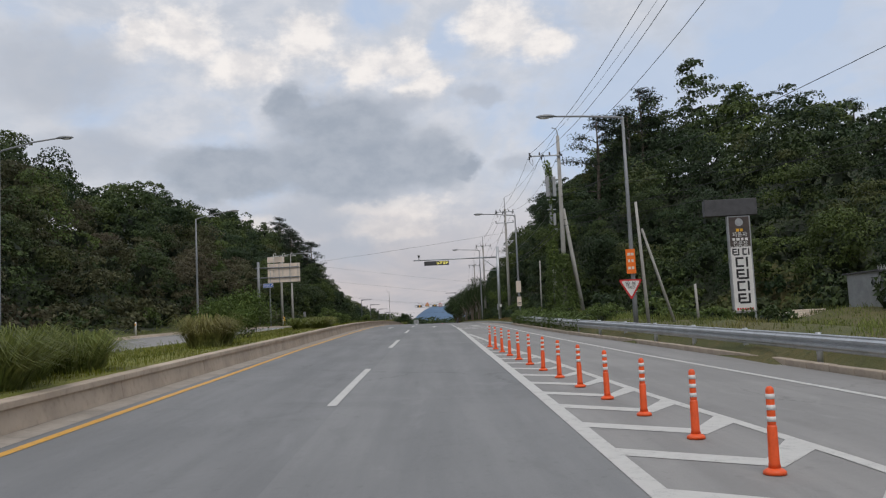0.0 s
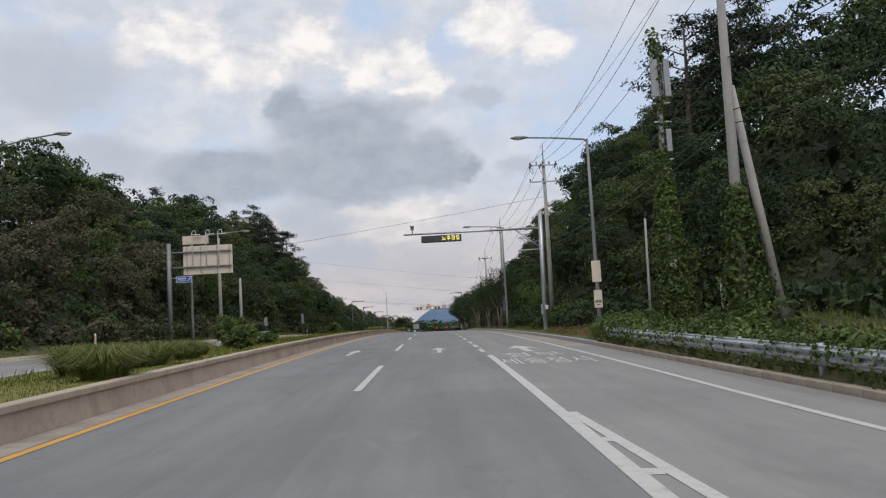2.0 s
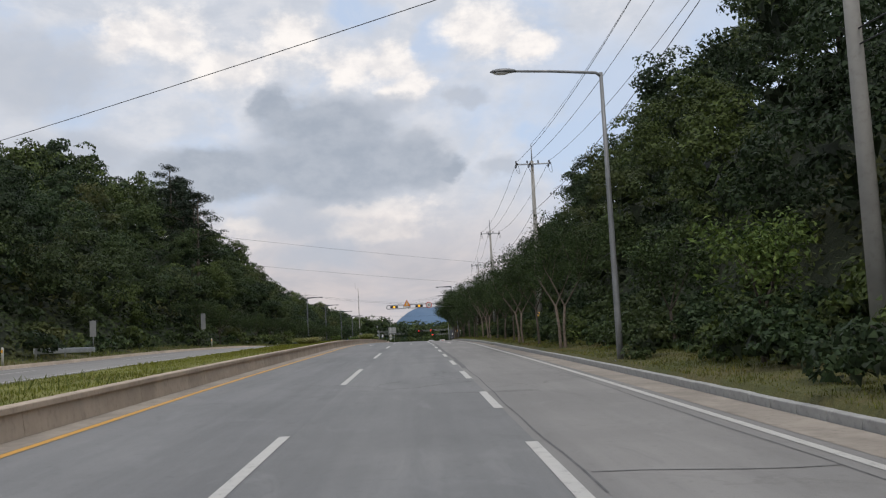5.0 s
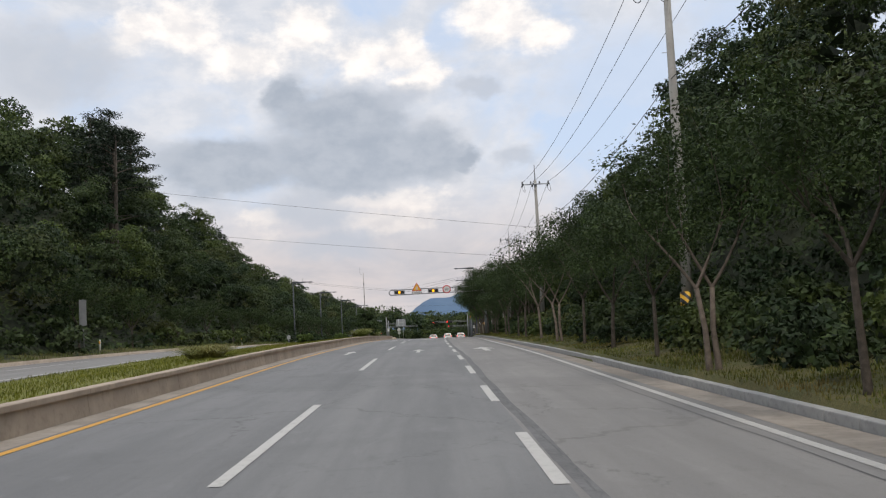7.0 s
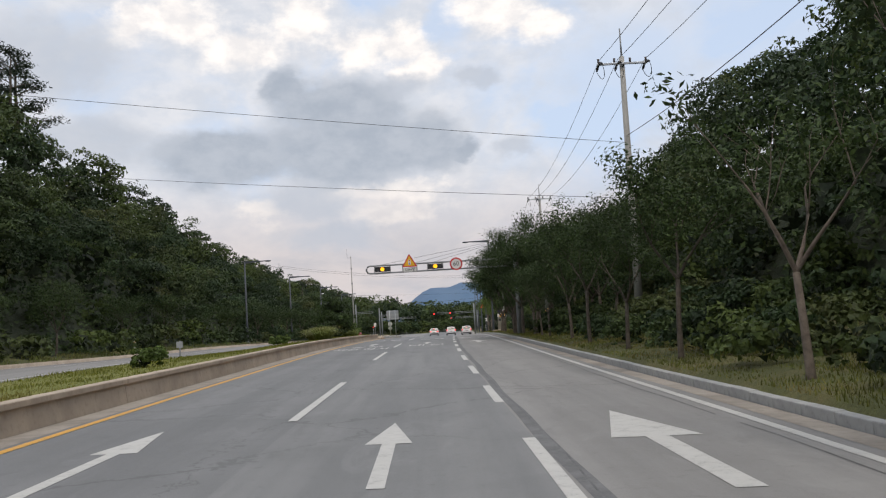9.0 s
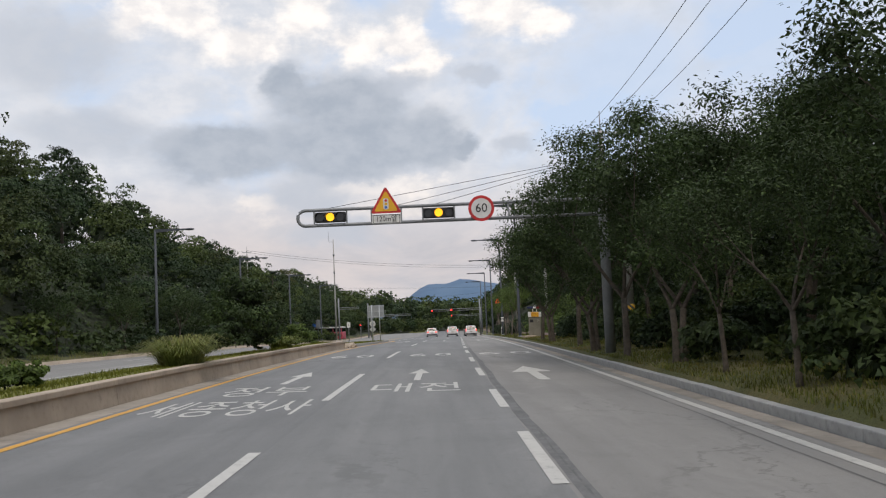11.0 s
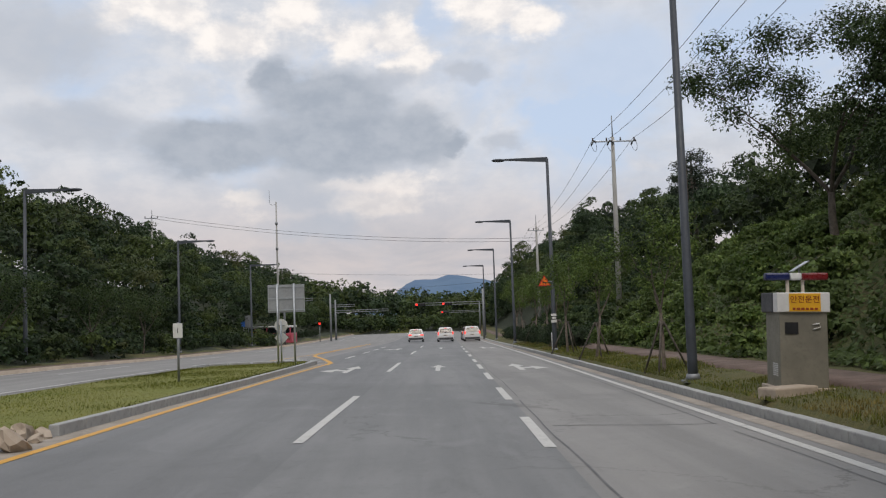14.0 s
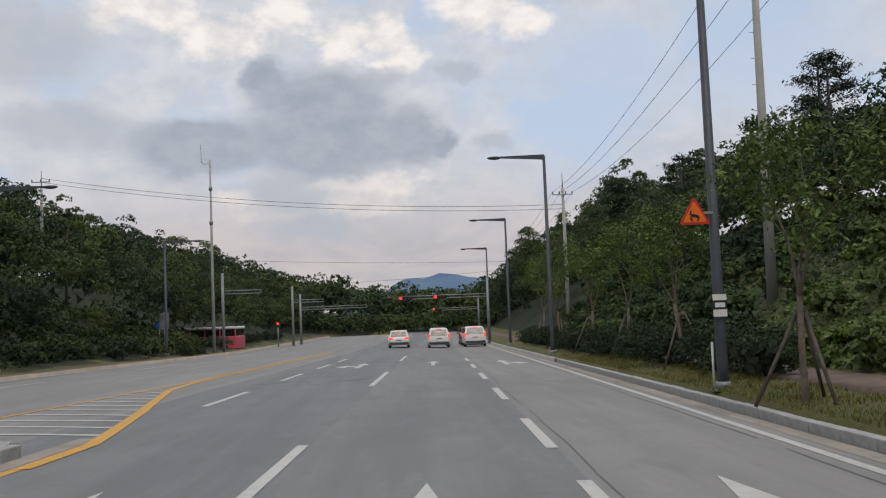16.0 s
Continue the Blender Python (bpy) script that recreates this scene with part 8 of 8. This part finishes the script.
gz = lambda u, y: float(ground(u, y))
creeper("creeper", [(at(11.5, 74.0, 0.4), 1.0), (at(11.5, 74.0, 2.0), 0.95), (at(11.5, 74.1, 4.5), 0.62), (at(11.5, 74.2, 6.2), 0.42), (at(11.5, 74.2, 7.6), 0.25)], LEAF_VINE, "green creeper climbing an antenna pole", 7500, 0.07, 1)
creeper("creeper", [(at(11.6, 74.2, 7.6), 0.2), (at(11.55, 74.2, 10), 0.22), (at(11.55, 74.2, 11.8), 0.3), (at(11.45, 74.2, 12.7), 0.35)], LEAF_VINE, "thin creeper at an antenna pole's top", 500, 0.10, 2)
creeper("creeper", [(at(10.9, 63.6, 0.5), 0.95), (at(10.85, 63.5, 2.0), 0.75), (at(10.8, 63.5, 3.6), 0.5), (at(10.8, 63.5, 4.6), 0.25)], LEAF_VINE, "green creeper climbing a utility pole's foot", 4200, 0.07, 3)
for k, (y0, y1, n) in enumerate(((44, 49, 500), (49.5, 54, 900), (54, 60, 800), (60, 66, 1500), (66, 70.5, 1700), (70.5, 74, 500))):
    creeper("creeper", [(at(float(kerb_u(y)) + 0.55, y, 0.35 + 0.12 * math.sin(y * 2.1)), 0.5) for y in np.linspace(y0, y1, 7)], LEAF_VINE, "creeper trailing over the guardrail", int(n * 2.2), 0.062, 10 + k)
for k in range(7):
    y = 46 + 4.6 * k
    leafy("shrub", [spot(float(kerb_u(y)) + 1.8 + 0.7 * math.sin(k * 2.0 + j), y + 1.2 * j, 0.9 + 0.15 * math.sin(k + j), 0.45 + 0.2 * math.sin(2.3 * k + j)) for j in range(4)], LEAF_FRESH if k % 2 else LEAF_VINE, "low bright creeper-covered mound behind the guardrail", "shrub", 900, 0.055, "shrubs behind the guardrail", 160 + k)
for k, (u, y) in enumerate(((13.5, 40), (14.6, 43), (12.0, 44.5), (15.2, 38.5), (13.0, 49), (15.5, 52), (17, 57), (14.5, 57), (18.5, 50), (20, 47))):
    leafy("shrub", [spot(u, y, 0.9, 0.75), spot(u + 0.8, y + 0.5, 0.7, 0.6)], LEAF_WOOD if k % 2 else LEAF_VINE, "rough green shrub on the open verge", "shrub", 420, 0.09, "shrubs on the open verge", 180 + k)


# ---- grass ----
def blades(name, n, where_fn, mat, label, height, width, seed, clump=0.0):
    """Grass as many three-cornered bent blades over an area."""
    g = np.random.default_rng(seed)
    U, Y = where_fn(g, n)
    if clump:
        keep = fbm(U * 1.7, Y * 1.3, 1.0, 3) + g.normal(0, 0.35, len(U)) > clump
        U, Y = U[keep], Y[keep]
    n = len(U)
    Z = zr(Y) + ground(U, Y)
    p = np.stack([cx(Y) + U, Y, Z - 0.02], -1)
    a = g.uniform(0, 2 * np.pi, n)
    h = height * g.uniform(0.45, 1.2, n) * (0.75 + 0.35 * np.clip(fbm(U, Y, 0.5, 2), -1, 1))
    side = np.stack([np.cos(a), np.sin(a), 0 * a], -1) * (width * g.uniform(0.6, 1.3, n))[:, None]
    lean = np.stack([np.cos(a + 1.4), np.sin(a + 1.4), 0 * a], -1) * (h * g.uniform(0.1, 0.6, n))[:, None]
    up = np.stack([0 * a, 0 * a, h], -1)
    V = np.stack([p - side, p + side, p + lean * 0.4 + up * 0.6 + side * 0.6, p + lean + up], 1).reshape(-1, 3)
    i = np.arange(n)[:, None] * 4
    F = np.concatenate([i + np.array([[0, 1, 2]]), i + np.array([[0, 2, 3]])])
    return tagged(new(name, mesh_np(name, V, F, mat)), label, "grass", kind="stuff")


def area(u0, u1, y0, y1):
    def pick(g, n):
        Y = g.uniform(y0, y1, n)
        f = g.uniform(0, 1, n)
        lo = np.array([u0(y) for y in Y]) if callable(u0) else u0
        hi = np.array([u1(y) for y in Y]) if callable(u1) else u1
        return lo + (hi - lo) * f, Y
    return pick


blades("verge_grass", 84000, area(lambda y: kerb_u(y) + 0.2, lambda y: kerb_u(y) + (1.8 if y > 243 else 3.0), 78, 300), VERGE_GRASS, "short yellow-green grass on the verge", 0.13, 0.012, 1)
blades("verge_grass", 14000, area(lambda y: kerb_u(y) + 2.2, lambda y: kerb_u(y) + 6.0, 78, 245), REED, "taller weeds at the back of the verge", 0.26, 0.012, 2, 0.0)
blades("verge_grass", 30000, area(lambda y: kerb_u(y) + 0.5, lambda y: kerb_u(y) + 12, 20, 80), REED, "rough grass and weeds behind the guardrail", 0.34, 0.018, 3, -0.2)
blades("median_grass", 80000, area(lambda y: opp_in(y) + 0.1, lambda y: left_u(y) - 0.28, 5, 242), GRASS, "yellow-green grass on the planted median", 0.13, 0.012, 4)
blades("median_grass", 30000, area(lambda y: opp_in(y) + 0.3, lambda y: left_u(y) - 0.2, 242, 272.6), GRASS, "mown yellow-green grass on the median's end", 0.075, 0.011, 5)
blades("verge_grass", 7000, area(lambda y: kerb_u(y) + 0.25, lambda y: kerb_u(y) + 3.4, 70, 93), DRY_GRASS, "dry tan grass on the verge beyond the guardrail", 0.2, 0.012, 9)
blades("bank_grass", 16000, area(-18.6, -16.9, 10, 250), REED, "dry grass and weeds below the bank", 0.34, 0.016, 6, -0.1)
blades("median_grass", 9000, area(-9.5, -4.4, 5, 120), REED, "longer weeds on the planted median", 0.3, 0.012, 8, 0.35)


def reed_clump(u, y, r, h, n, seed, label="tall arching clump of grass on the planted median"):
    g = np.random.default_rng(seed)
    p = on_ground(u, y, 0)
    a, d = g.uniform(0, 6.28, n), r * np.sqrt(g.uniform(0, 1, n))
    b = np.stack([p.x + 0.6 * d * np.cos(a), p.y + 0.6 * d * np.sin(a), np.full(n, p.z - 0.03)], -1)
    out = np.stack([np.cos(a), np.sin(a), 0 * a], -1)
    hh = h * g.uniform(0.5, 1.1, n)
    s = np.stack([-np.sin(a), np.cos(a), 0 * a], -1) * 0.016
    R = (r * g.uniform(0.15, 1.0, n))[:, None]
    up = lambda k: np.stack([0 * a, 0 * a, hh * k], -1)
    V = np.stack([b - s, b + s, b + out * R * 0.35 + up(0.62) + s, b + out * R * 0.35 + up(0.62) - s, b + out * R * 0.8 + up(0.98) + s * 0.6, b + out * R * 0.8 + up(0.98) - s * 0.6, b + out * R * 1.7 + up(0.66)], 1).reshape(-1, 3)
    i = np.arange(n)[:, None] * 7
    F = np.concatenate([i + np.array([[0, 1, 2]]), i + np.array([[0, 2, 3]]), i + np.array([[3, 2, 4]]), i + np.array([[3, 4, 5]]), i + np.array([[5, 4, 6]])])
    ob = new("grass_clump", mesh_np("grass_clump", V, F, REED))
    return tagged(ob, label, "grass clump", "grass clumps on the median")


for k, (u, y, r, h) in enumerate(((-5.5, 30.0, 0.8, 1.15), (-5.3, 31.0, 0.7, 1.0), (-5.0, 15.0, 0.9, 1.0), (-5.6, 17.0, 1.0, 1.1), (-5.2, 19.0, 0.8, 0.9), (-6.2, 13.0, 1.0, 1.2), (-6.5, 16.0, 1.0, 1.2), (-5.4, 11.0, 0.9, 1.1), (-4.8, 54.4, 0.7, 0.75), (-5.4, 62.5, 0.5, 0.6), (-6.4, 57.5, 0.9, 0.8), (-5.6, 59.6, 0.8, 0.7), (-5.5, 152.7, 0.9, 0.55), (-5.9, 154.5, 0.8, 0.5), (-4.6, 210.6, 0.8, 0.9), (-5.2, 212.0, 0.8, 0.8), (-4.8, 226.0, 0.7, 0.6), (-6.0, 65.5, 0.6, 0.5))):
    reed_clump(u, y, r, h * 0.88, 560, 300 + k)
